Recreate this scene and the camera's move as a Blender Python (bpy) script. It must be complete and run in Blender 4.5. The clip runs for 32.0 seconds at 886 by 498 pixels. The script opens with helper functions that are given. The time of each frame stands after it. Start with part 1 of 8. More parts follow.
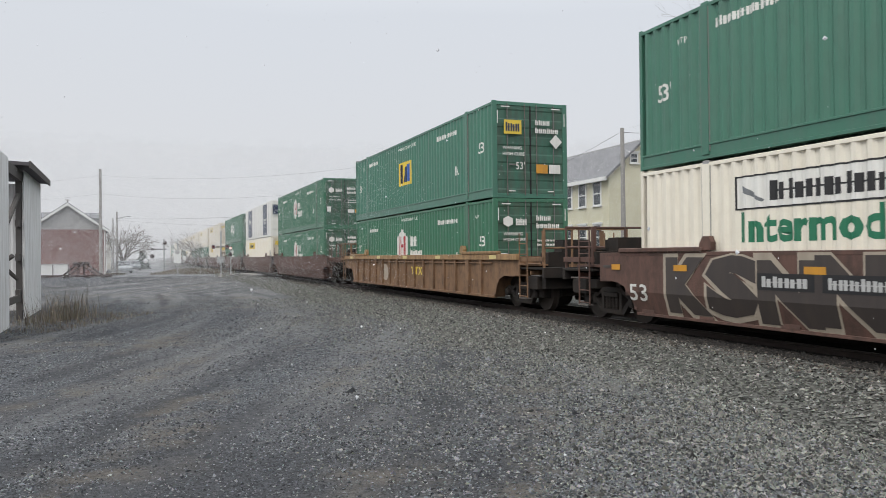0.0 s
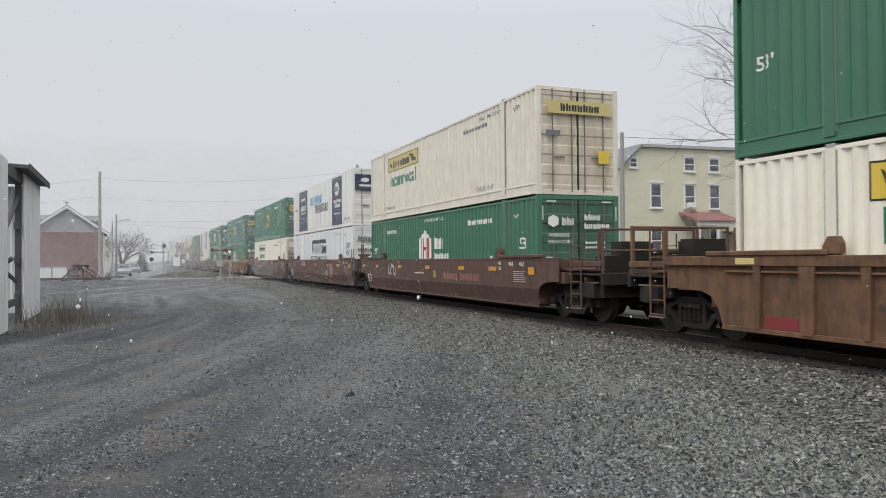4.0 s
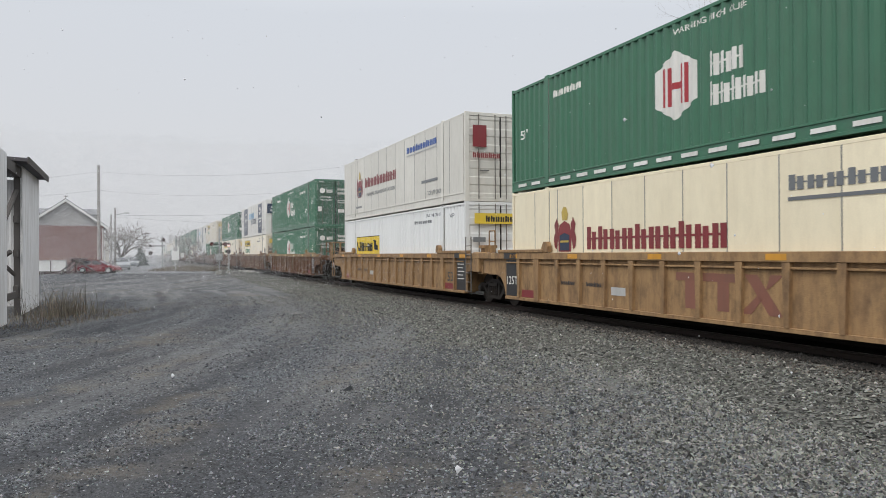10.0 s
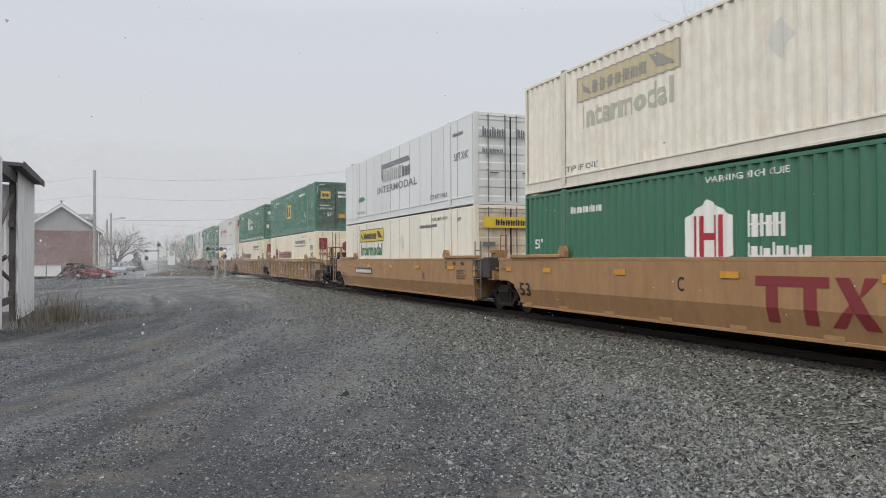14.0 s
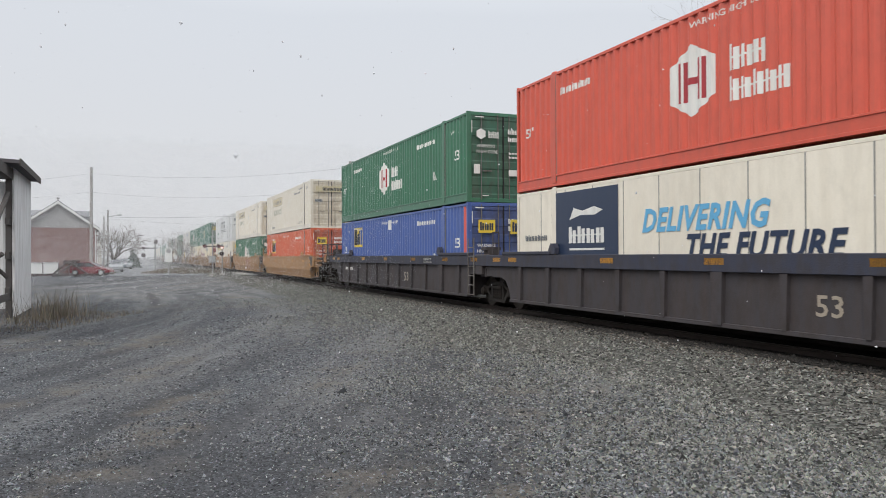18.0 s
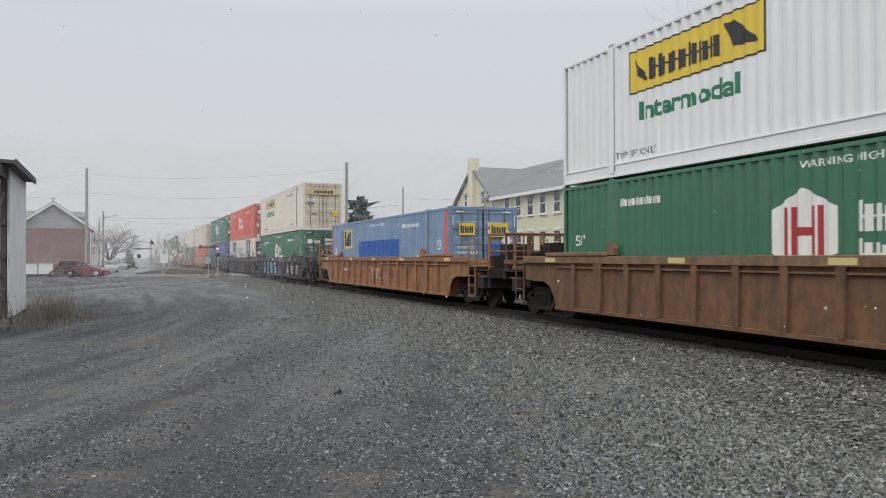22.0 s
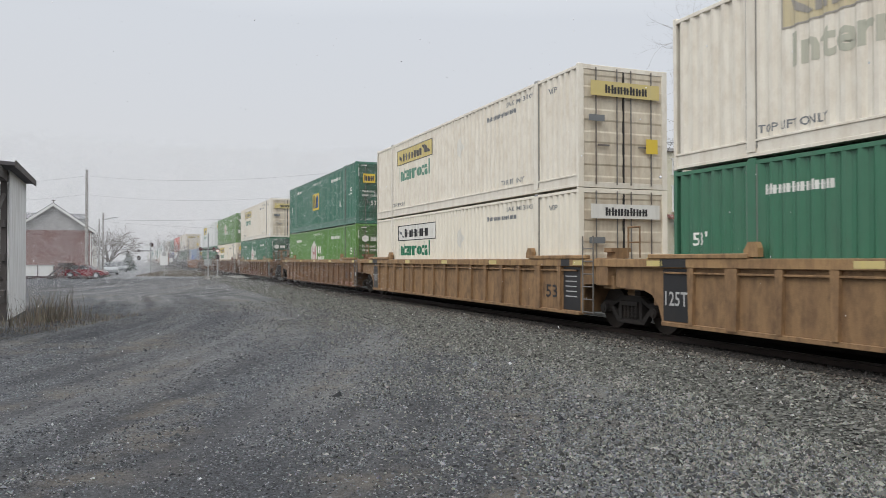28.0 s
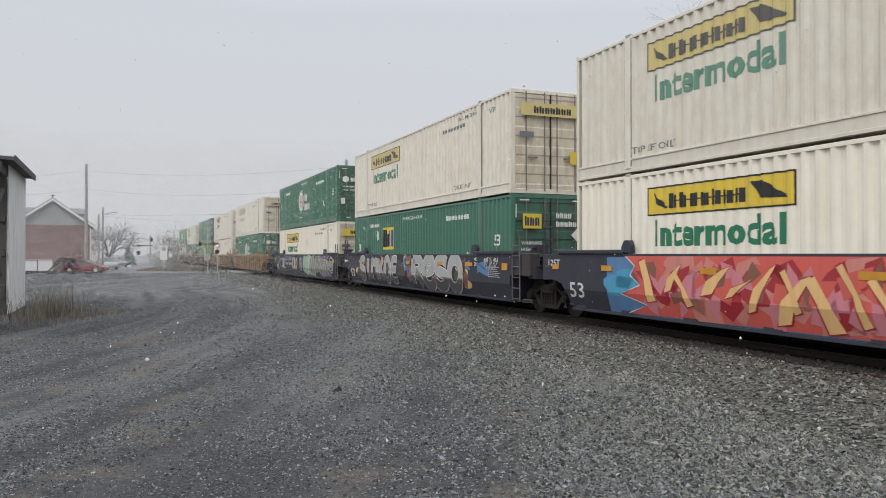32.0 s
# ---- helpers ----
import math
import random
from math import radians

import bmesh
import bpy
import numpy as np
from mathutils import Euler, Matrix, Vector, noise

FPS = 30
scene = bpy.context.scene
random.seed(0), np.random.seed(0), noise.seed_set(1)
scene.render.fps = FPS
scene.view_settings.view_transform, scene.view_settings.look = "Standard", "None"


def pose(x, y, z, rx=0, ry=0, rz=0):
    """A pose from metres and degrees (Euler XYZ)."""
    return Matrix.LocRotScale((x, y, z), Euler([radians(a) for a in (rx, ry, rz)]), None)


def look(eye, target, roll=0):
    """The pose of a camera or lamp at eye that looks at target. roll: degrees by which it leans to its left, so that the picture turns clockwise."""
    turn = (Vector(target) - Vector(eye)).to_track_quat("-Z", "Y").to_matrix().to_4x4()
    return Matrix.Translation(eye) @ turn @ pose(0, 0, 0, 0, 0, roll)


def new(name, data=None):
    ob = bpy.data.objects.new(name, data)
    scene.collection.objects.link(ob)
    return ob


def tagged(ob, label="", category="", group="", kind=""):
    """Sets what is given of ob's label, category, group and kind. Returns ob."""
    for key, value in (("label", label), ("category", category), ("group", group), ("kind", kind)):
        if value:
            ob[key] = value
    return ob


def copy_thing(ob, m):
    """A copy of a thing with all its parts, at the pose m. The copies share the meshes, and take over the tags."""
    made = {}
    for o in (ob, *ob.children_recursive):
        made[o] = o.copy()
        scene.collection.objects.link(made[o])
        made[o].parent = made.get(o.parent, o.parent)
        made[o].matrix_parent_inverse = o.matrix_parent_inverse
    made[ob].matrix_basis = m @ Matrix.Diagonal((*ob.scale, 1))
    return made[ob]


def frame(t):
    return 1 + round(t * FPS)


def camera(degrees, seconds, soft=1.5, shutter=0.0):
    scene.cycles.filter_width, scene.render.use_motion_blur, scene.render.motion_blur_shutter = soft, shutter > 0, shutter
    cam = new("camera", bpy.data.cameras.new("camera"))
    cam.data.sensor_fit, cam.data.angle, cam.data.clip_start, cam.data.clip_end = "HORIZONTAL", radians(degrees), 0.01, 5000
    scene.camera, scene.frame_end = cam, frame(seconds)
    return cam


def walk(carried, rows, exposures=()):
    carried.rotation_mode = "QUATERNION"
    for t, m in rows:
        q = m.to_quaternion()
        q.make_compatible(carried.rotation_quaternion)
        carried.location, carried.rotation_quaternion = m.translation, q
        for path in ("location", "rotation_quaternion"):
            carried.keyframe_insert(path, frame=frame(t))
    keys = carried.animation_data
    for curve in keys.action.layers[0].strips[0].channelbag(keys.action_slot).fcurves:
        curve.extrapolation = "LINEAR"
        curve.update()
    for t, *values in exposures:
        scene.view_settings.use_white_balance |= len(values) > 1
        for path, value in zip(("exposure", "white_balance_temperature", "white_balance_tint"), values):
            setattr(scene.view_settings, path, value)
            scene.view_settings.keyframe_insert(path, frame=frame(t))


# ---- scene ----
# A fixed standpoint beside the line; the hand turns it a little. Metres, z up, ground at 0.
EYE = (0.0, 0.0, 1.787)
cam = camera(60.43, 32.0, soft=0.8, shutter=0.06)
TURNS = [  # seconds, tilt up, lean, turn to the left, in degrees
    (0.0, 0.443, -0.630, 0.000),
    (0.5, 0.455, -0.585, -0.061),
    (1.0, 0.456, -0.594, -0.073),
    (1.5, 0.507, -0.627, -0.040),
    (2.0, 0.578, -0.624, -0.025),
    (2.5, 0.661, -0.634, -0.040),
    (3.0, 0.701, -0.556, -0.049),
    (3.5, 0.736, -0.485, -0.052),
    (5.5, 0.722, -0.433, -0.049),
    (6.0, 0.612, -0.486, -0.043),
    (6.5, 0.484, -0.480, -0.034),
    (7.0, 0.381, -0.444, -0.030),
    (7.5, 0.383, -0.419, -0.045),
    (8.0, 0.416, -0.336, -0.071),
    (8.5, 0.425, -0.300, -0.100),
    (9.0, 0.430, -0.280, -0.110),
    (9.5, 0.402, -0.264, -0.119),
    (10.0, 0.339, -0.261, -0.118),
    (10.5, 0.298, -0.267, -0.134),
    (11.0, 0.350, -0.205, -0.175),
    (11.5, 0.394, -0.231, -0.257),
    (12.0, 0.484, -0.202, -0.336),
    (12.5, 0.601, -0.175, -0.385),
    (13.0, 0.609, -0.208, -0.400),
    (13.5, 0.668, -0.215, -0.392),
    (14.0, 0.721, -0.244, -0.387),
    (14.5, 0.742, -0.315, -0.393),
    (16.5, 0.501, -0.337, -0.490),
    (17.0, 0.481, -0.281, -0.518),
    (17.5, 0.483, -0.276, -0.536),
    (18.0, 0.497, -0.265, -0.585),
    (18.5, 0.454, -0.302, -0.649),
    (19.0, 0.401, -0.316, -0.698),
    (19.5, 0.352, -0.313, -0.717),
    (20.0, 0.349, -0.332, -0.732),
    (20.5, 0.378, -0.298, -0.769),
    (21.0, 0.456, -0.296, -0.814),
    (21.5, 0.533, -0.198, -0.857),
    (22.0, 0.595, -0.159, -0.876),
    (22.5, 0.611, -0.121, -0.878),
    (23.0, 0.599, -0.068, -0.814),
    (23.5, 0.601, -0.100, -0.757),
    (24.0, 0.645, -0.127, -0.753),
    (24.5, 0.719, -0.166, -0.779),
    (25.0, 0.791, -0.197, -0.868),
    (25.5, 0.854, -0.179, -0.896),
    (27.5, 0.858, -0.096, -0.895),
    (28.0, 0.787, -0.058, -0.883),
    (28.5, 0.689, 0.006, -0.872),
    (29.0, 0.580, 0.021, -0.833),
    (29.5, 0.472, 0.036, -0.829),
    (30.0, 0.402, 0.072, -0.825),
    (30.5, 0.352, 0.040, -0.832),
    (31.0, 0.351, 0.024, -0.857),
    (31.5, 0.360, 0.003, -0.880),
    (32.0, 0.405, -0.040, -0.905),
]
walk(cam, [(t, pose(*EYE, 90 + p, 0, y) @ pose(0, 0, 0, 0, 0, r)) for t, p, r, y in TURNS],
     exposures=[(0, 0.08), (1, 0.03), (2, 0.0), (3, 0.03), (6, 0.0), (8, 0.06), (9, 0.0), (11, 0.06), (13, -0.05), (14, -0.02), (17, 0.13), (18, 0.1), (20, 0.07), (22, -0.05), (23, 0.02), (24, -0.02), (29, 0.02), (31, 0.05), (32, -0.05)])

# ---- light: snowy overcast, brighter overhead than at the horizon ----
world = bpy.data.worlds.new("overcast")
scene.world = world
world.use_nodes = True
wn, wl = world.node_tree.nodes, world.node_tree.links
wn.clear()
w_out = wn.new("ShaderNodeOutputWorld")
w_bg = wn.new("ShaderNodeBackground")
w_sky = wn.new("ShaderNodeTexSky")
w_sky.sky_type, w_sky.sun_disc = "NISHITA", False
w_sky.sun_elevation, w_sky.sun_rotation = radians(48), radians(200)
w_sky.air_density, w_sky.dust_density = 1.0, 4.0
w_geo = wn.new("ShaderNodeTexCoord")
w_sep = wn.new("ShaderNodeSeparateXYZ")
w_ramp = wn.new("ShaderNodeValToRGB")
w_noise = wn.new("ShaderNodeTexNoise")
w_noise.inputs["Scale"].default_value = 1.3
w_noise.inputs["Detail"].default_value = 3
w_add = wn.new("ShaderNodeMath")
w_add.operation = "MULTIPLY_ADD"
w_add.inputs[1].default_value = 0.10
wl.new(w_geo.outputs["Generated"], w_sep.inputs[0])
wl.new(w_geo.outputs["Generated"], w_noise.inputs["Vector"])
wl.new(w_noise.outputs["Fac"], w_add.inputs[0])
wl.new(w_sep.outputs["Z"], w_add.inputs[2])
wl.new(w_add.outputs[0], w_ramp.inputs[0])
SKY_STOPS = ((0.0, (0.60, 0.60, 0.61)), (0.20, (0.63, 0.64, 0.665)), (0.36, (0.63, 0.655, 0.695)), (0.62, (1.02, 1.065, 1.11)), (1.0, (1.58, 1.62, 1.66)))
ramp = w_ramp.color_ramp
while len(ramp.elements) < len(SKY_STOPS):
    ramp.elements.new(0.5)
for el, (at, col) in zip(ramp.elements, SKY_STOPS):
    el.position, el.color = at, (*col, 1)
w_mix = wn.new("ShaderNodeMixRGB")
w_mix.blend_type = "ADD"
w_mix.inputs[0].default_value = 0.012
wl.new(w_ramp.outputs[0], w_mix.inputs[1])
wl.new(w_sky.outputs[0], w_mix.inputs[2])
wl.new(w_mix.outputs[0], w_bg.inputs["Color"])
w_bg.inputs["Strength"].default_value = 1.0
wl.new(w_bg.outputs[0], w_out.inputs["Surface"])

sun_data = bpy.data.lights.new("sun", "SUN")
sun_data.energy, sun_data.angle, sun_data.color = 1.45, radians(34), (1.0, 0.985, 0.95)
sun = new("sun", sun_data)
sun.matrix_world = look((-40, -60, 90), (0, 0, 0))

# ---- materials ----
MATS = {}


def surface(name, color, rough=0.6, metal=0.0, dirt=(0.1, 0.08, 0.06), dirt_amount=0.25, scale=1.0, streak=False,
            bump=0.1, bump_scale=40.0, vary=0.06, spec=0.4, grime=0.0, grime_color=(0.035, 0.025, 0.02)):
    """A painted or raw surface: base colour, fine grain, larger stains (streaked downwards if asked) and relief."""
    if name in MATS:
        return MATS[name]
    m = bpy.data.materials.new(name)
    MATS[name] = m
    m.use_nodes = True
    n, k = m.node_tree.nodes, m.node_tree.links
    b = n["Principled BSDF"]
    tc = n.new("ShaderNodeTexCoord")
    oi = n.new("ShaderNodeObjectInfo")
    off = n.new("ShaderNodeVectorMath")
    off.operation = "MULTIPLY_ADD"
    off.inputs[1].default_value = (37.0, 11.0, 23.0)
    k.new(oi.outputs["Random"], off.inputs[0])
    k.new(tc.outputs["Object"], off.inputs[2])
    mp = n.new("ShaderNodeMapping")
    mp.inputs["Scale"].default_value = (scale * 3.0, scale * 3.0, scale * 0.35) if streak else (scale,) * 3
    k.new(off.outputs[0], mp.inputs[0])
    big = n.new("ShaderNodeTexNoise")
    big.inputs["Scale"].default_value = 1.6
    big.inputs["Detail"].default_value = 6
    big.inputs["Roughness"].default_value = 0.65
    k.new(mp.outputs[0], big.inputs["Vector"])
    r1 = n.new("ShaderNodeValToRGB")
    r1.color_ramp.elements[0].position, r1.color_ramp.elements[1].position = 0.42, 0.74
    k.new(big.outputs["Fac"], r1.inputs[0])
    amt = n.new("ShaderNodeMath")
    amt.operation = "MULTIPLY"
    amt.inputs[1].default_value = dirt_amount
    k.new(r1.outputs[0], amt.inputs[0])
    fine = n.new("ShaderNodeTexNoise")
    fine.inputs["Scale"].default_value = bump_scale
    fine.inputs["Detail"].default_value = 4
    k.new(off.outputs[0], fine.inputs["Vector"])
    hsv = n.new("ShaderNodeHueSaturation")
    hsv.inputs["Color"].default_value = (*color, 1)
    var = n.new("ShaderNodeMapRange")
    var.inputs["To Min"].default_value, var.inputs["To Max"].default_value = 1 - vary * 2, 1 + vary * 2
    mx = n.new("ShaderNodeMath")
    mx.operation = "ADD"
    k.new(oi.outputs["Random"], mx.inputs[0])
    k.new(fine.outputs["Fac"], mx.inputs[1])
    hv = n.new("ShaderNodeMath")
    hv.operation = "MULTIPLY"
    hv.inputs[1].default_value = 0.5
    k.new(mx.outputs[0], hv.inputs[0])
    k.new(hv.outputs[0], var.inputs["Value"])
    k.new(var.outputs[0], hsv.inputs["Value"])
    mix = n.new("ShaderNodeMixRGB")
    mix.inputs[2].default_value = (*dirt, 1)
    k.new(amt.outputs[0], mix.inputs[0])
    k.new(hsv.outputs[0], mix.inputs[1])
    last = mix
    if grime:
        gm = n.new("ShaderNodeMapping")
        gm.inputs["Scale"].default_value = (1.6, 1.6, 0.9)
        k.new(off.outputs[0], gm.inputs[0])
        gn = n.new("ShaderNodeTexNoise")
        gn.inputs["Scale"].default_value = 2.4
        gn.inputs["Detail"].default_value = 9
        gn.inputs["Roughness"].default_value = 0.72
        k.new(gm.outputs[0], gn.inputs["Vector"])
        gr = n.new("ShaderNodeValToRGB")
        gr.color_ramp.elements[0].position, gr.color_ramp.elements[1].position = 0.44, 0.66
        k.new(gn.outputs["Fac"], gr.inputs[0])
        ga = n.new("ShaderNodeMath")
        ga.operation = "MULTIPLY"
        ga.inputs[1].default_value = grime
        k.new(gr.outputs[0], ga.inputs[0])
        last = n.new("ShaderNodeMixRGB")
        last.inputs[2].default_value = (*grime_color, 1)
        k.new(ga.outputs[0], last.inputs[0])
        k.new(mix.outputs[0], last.inputs[1])
    k.new(last.outputs[0], b.inputs["Base Color"])
    b.inputs["Roughness"].default_value = rough
    b.inputs["Metallic"].default_value = metal
    b.inputs["Specular IOR Level"].default_value = spec
    if bump:
        bp = n.new("ShaderNodeBump")
        bp.inputs["Strength"].default_value = bump
        bp.inputs["Distance"].default_value = 0.02
        k.new(fine.outputs["Fac"], bp.inputs["Height"])
        k.new(bp.outputs[0], b.inputs["Normal"])
    return m


def glow(name, color, strength):
    m = bpy.data.materials.new(name)
    m.use_nodes = True
    b = m.node_tree.nodes["Principled BSDF"]
    b.inputs["Base Color"].default_value = (*color, 1)
    b.inputs["Emission Color"].default_value = (*color, 1)
    b.inputs["Emission Strength"].default_value = strength
    return m


def paint(name, color, **kw):
    kw = {"rough": 0.38, "dirt_amount": 0.3, "streak": True, "bump": 0.05, "spec": 0.5, **kw}
    return surface(name, color, **kw)


RUST = (0.10, 0.05, 0.03)
P_WHITE = paint("cream_white_paint", (0.81, 0.76, 0.65), dirt=(0.56, 0.48, 0.36), dirt_amount=0.3, grime=0.10, grime_color=(0.36, 0.27, 0.17))
P_OLDWHITE = paint("aged_white_paint", (0.745, 0.70, 0.61), dirt=(0.54, 0.46, 0.35), dirt_amount=0.4, grime=0.22, grime_color=(0.33, 0.22, 0.12))
P_BRIGHT = paint("fresh_white_paint", (0.74, 0.75, 0.745), dirt=(0.5, 0.5, 0.48), dirt_amount=0.25)
P_GREEN = paint("dark_green_paint", (0.046, 0.163, 0.095), dirt=(0.085, 0.142, 0.105), dirt_amount=0.4, grime=0.12)
P_EMPGREEN = paint("deep_green_paint", (0.056, 0.176, 0.122), dirt=(0.105, 0.155, 0.13), dirt_amount=0.4, grime=0.12)
P_LIME = paint("leaf_green_paint", (0.115, 0.26, 0.062), dirt=(0.11, 0.16, 0.075), dirt_amount=0.35, grime=0.22)
P_RED = paint("red_orange_paint", (0.62, 0.10, 0.06), dirt=(0.36, 0.10, 0.07), dirt_amount=0.35, grime=0.12)
P_ORANGE = paint("orange_red_paint", (0.66, 0.14, 0.06), dirt=(0.35, 0.12, 0.08), dirt_amount=0.4, grime=0.22)
P_BLUE = paint("royal_blue_paint", (0.075, 0.13, 0.36), dirt=(0.10, 0.13, 0.24), dirt_amount=0.4, grime=0.12)
P_LIGHTBLUE = paint("pale_blue_paint", (0.195, 0.29, 0.42), dirt=(0.15, 0.20, 0.27), dirt_amount=0.5, grime=0.22)
P_GREYWHITE = paint("grey_white_panel", (0.76, 0.745, 0.70), dirt=(0.58, 0.55, 0.50), dirt_amount=0.25)
P_IVORY = paint("ivory_panel", (0.80, 0.735, 0.62), dirt=(0.58, 0.50, 0.38), dirt_amount=0.3, grime=0.08)
P_SILVER = paint("silver_white_panel", (0.68, 0.69, 0.68), dirt=(0.54, 0.54, 0.52), dirt_amount=0.25)
P_CREAM = paint("cream_panel", (0.86, 0.77, 0.57), dirt=(0.62, 0.52, 0.36), dirt_amount=0.25, grime=0.06)
P_DULL = paint("weathered_grey_panel", (0.68, 0.66, 0.60), dirt=(0.50, 0.47, 0.41), dirt_amount=0.3, grime=0.08)
P_DOOR = paint("stained_door_paint", (0.64, 0.575, 0.46), dirt=(0.34, 0.22, 0.12), dirt_amount=0.45, grime=0.3, grime_color=(0.20, 0.13, 0.08))
INK = {
    "white": paint("white_marking", (0.74, 0.73, 0.69), dirt=(0.35, 0.32, 0.27), dirt_amount=0.4),
    "yellow": paint("yellow_marking", (0.72, 0.52, 0.05), dirt=(0.48, 0.37, 0.12), dirt_amount=0.4),
    "gold": paint("gold_marking", (0.50, 0.36, 0.07), dirt_amount=0.2),
    "black": paint("black_marking", (0.02, 0.02, 0.022), dirt_amount=0.1),
    "grey": paint("grey_marking", (0.16, 0.17, 0.18), dirt_amount=0.1),
    "green": paint("green_marking", (0.02, 0.17, 0.09), dirt_amount=0.1),
    "red": paint("red_marking", (0.38, 0.03, 0.04), dirt_amount=0.1),
    "maroon": paint("maroon_marking", (0.22, 0.03, 0.035), dirt_amount=0.2),
    "navy": paint("navy_marking", (0.02, 0.035, 0.075), dirt_amount=0.15, dirt=(0.06, 0.07, 0.1)),
    "sky": paint("light_blue_marking", (0.13, 0.42, 0.68), dirt_amount=0.1),
    "orange": paint("orange_reflector", (0.62, 0.29, 0.03), dirt_amount=0.3),
    "blue": paint("blue_marking", (0.03, 0.10, 0.36), dirt_amount=0.15),
    "offwhite": paint("off_white_marking", (0.66, 0.64, 0.58), dirt_amount=0.2, dirt=(0.4, 0.35, 0.28)),
    "oldyellow": paint("faded_yellow_marking", (0.60, 0.49, 0.19), dirt=(0.48, 0.40, 0.24), dirt_amount=0.5),
    "oldgreen": paint("faded_green_marking", (0.10, 0.24, 0.17), dirt=(0.3, 0.34, 0.28), dirt_amount=0.4),
    "dullgold": paint("worn_gold_marking", (0.56, 0.48, 0.30), dirt=(0.52, 0.46, 0.36), dirt_amount=0.5),
    "dullblack": paint("worn_grey_marking", (0.30, 0.28, 0.25), dirt=(0.45, 0.40, 0.33), dirt_amount=0.5),
    "dullgreen": paint("worn_olive_marking", (0.42, 0.42, 0.34), dirt=(0.52, 0.47, 0.38), dirt_amount=0.6),
    "slate": paint("slate_spray", (0.10, 0.10, 0.105), dirt_amount=0.2, dirt=(0.06, 0.055, 0.05)),
    "olive": paint("olive_grey_spray", (0.23, 0.22, 0.19), dirt_amount=0.3),
    "oldblack": paint("faded_black_marking", (0.09, 0.085, 0.08), dirt=(0.2, 0.18, 0.15), dirt_amount=0.3),
    "pale": paint("pale_grey_marking", (0.45, 0.45, 0.44), dirt_amount=0.2),
    "silver": paint("silver_spray", (0.42, 0.42, 0.42), dirt_amount=0.2),
    "cyan": paint("cyan_spray", (0.07, 0.33, 0.52), dirt_amount=0.2),
    "mint": paint("mint_spray", (0.40, 0.60, 0.42), dirt_amount=0.2),
    "coral": paint("coral_spray", (0.66, 0.12, 0.095), dirt_amount=0.2),
    "peach": paint("peach_spray", (0.78, 0.49, 0.21), dirt_amount=0.2),
}
WELL = {
    "rusty": paint("rusty_brown_steel", (0.175, 0.088, 0.044), dirt=(0.085, 0.038, 0.021), dirt_amount=0.65, rough=0.75, grime=0.65, bump=0.2),
    "ochre": paint("ochre_steel", (0.35, 0.215, 0.10), dirt=(0.15, 0.08, 0.042), dirt_amount=0.65, rough=0.7, grime=0.6, bump=0.2, grime_color=(0.085, 0.05, 0.03)),
    "oldochre": paint("old_ochre_steel", (0.225, 0.13, 0.07), dirt=(0.12, 0.055, 0.03), dirt_amount=0.6, rough=0.75, grime=0.6, bump=0.15),
    "tan": paint("tan_steel", (0.37, 0.21, 0.095), dirt=(0.20, 0.105, 0.055), dirt_amount=0.45, rough=0.6, grime=0.3, bump=0.1, grime_color=(0.16, 0.085, 0.045)),
    "midochre": paint("dull_ochre_steel", (0.29, 0.175, 0.085), dirt=(0.13, 0.07, 0.038), dirt_amount=0.65, rough=0.72, grime=0.65, bump=0.2, grime_color=(0.075, 0.045, 0.028)),
    "brown": paint("oxide_brown_steel", (0.125, 0.066, 0.05), dirt=(0.065, 0.036, 0.03), dirt_amount=0.65, rough=0.7, grime=0.6, bump=0.2),
    "dark": paint("dark_weathered_steel", (0.05, 0.045, 0.05), dirt=(0.07, 0.045, 0.035), dirt_amount=0.5, rough=0.75, grime=0.6, bump=0.15),
    "navy": paint("navy_steel", (0.034, 0.038, 0.062), dirt=(0.06, 0.052, 0.05), dirt_amount=0.5, rough=0.65, grime=0.6, bump=0.2),
    "orange": paint("orange_rusty_steel", (0.34, 0.155, 0.07), dirt=(0.15, 0.065, 0.035), dirt_amount=0.65, rough=0.7, grime=0.6, bump=0.15),
}
M_TRUCK = surface("grimy_cast_steel", (0.018, 0.0155, 0.014), rough=0.9, dirt=(0.06, 0.038, 0.025), dirt_amount=0.4, bump=0.3)
M_TREAD = surface("worn_wheel_steel", (0.045, 0.036, 0.03), rough=0.65, metal=0.3, dirt=(0.025, 0.02, 0.016), dirt_amount=0.6)
M_RAIL = surface("rusty_rail_steel", (0.032, 0.022, 0.018), rough=0.75, dirt=(0.03, 0.02, 0.016), dirt_amount=0.5)
M_SHINE = surface("polished_rail_head", (0.16, 0.15, 0.14), rough=0.4, metal=0.9, dirt_amount=0.2)
M_TIE = surface("creosoted_timber", (0.03, 0.025, 0.021), rough=0.9, dirt=(0.055, 0.046, 0.038), dirt_amount=0.5, bump=0.5)


# ---- mesh helpers ----
def part(name, data, material, parent, label="", at=None):
    """Links a bmesh or mesh as one object under a thing or part."""
    if isinstance(data, bmesh.types.BMesh):
        me = bpy.data.meshes.new(name)
        data.to_mesh(me)
        data.free()
    else:
        me = data
    if material is not None and not me.materials:
        me.materials.append(material)
    ob = new(name, me)
    ob.parent = parent
    if at is not None:
        ob.matrix_basis = at
    if label:
        ob["label"] = label
    return ob


def empty(name, m=None):
    ob = new(name)
    ob.empty_display_size = 0.3
    if m is not None:
        ob.matrix_basis = m
    return ob


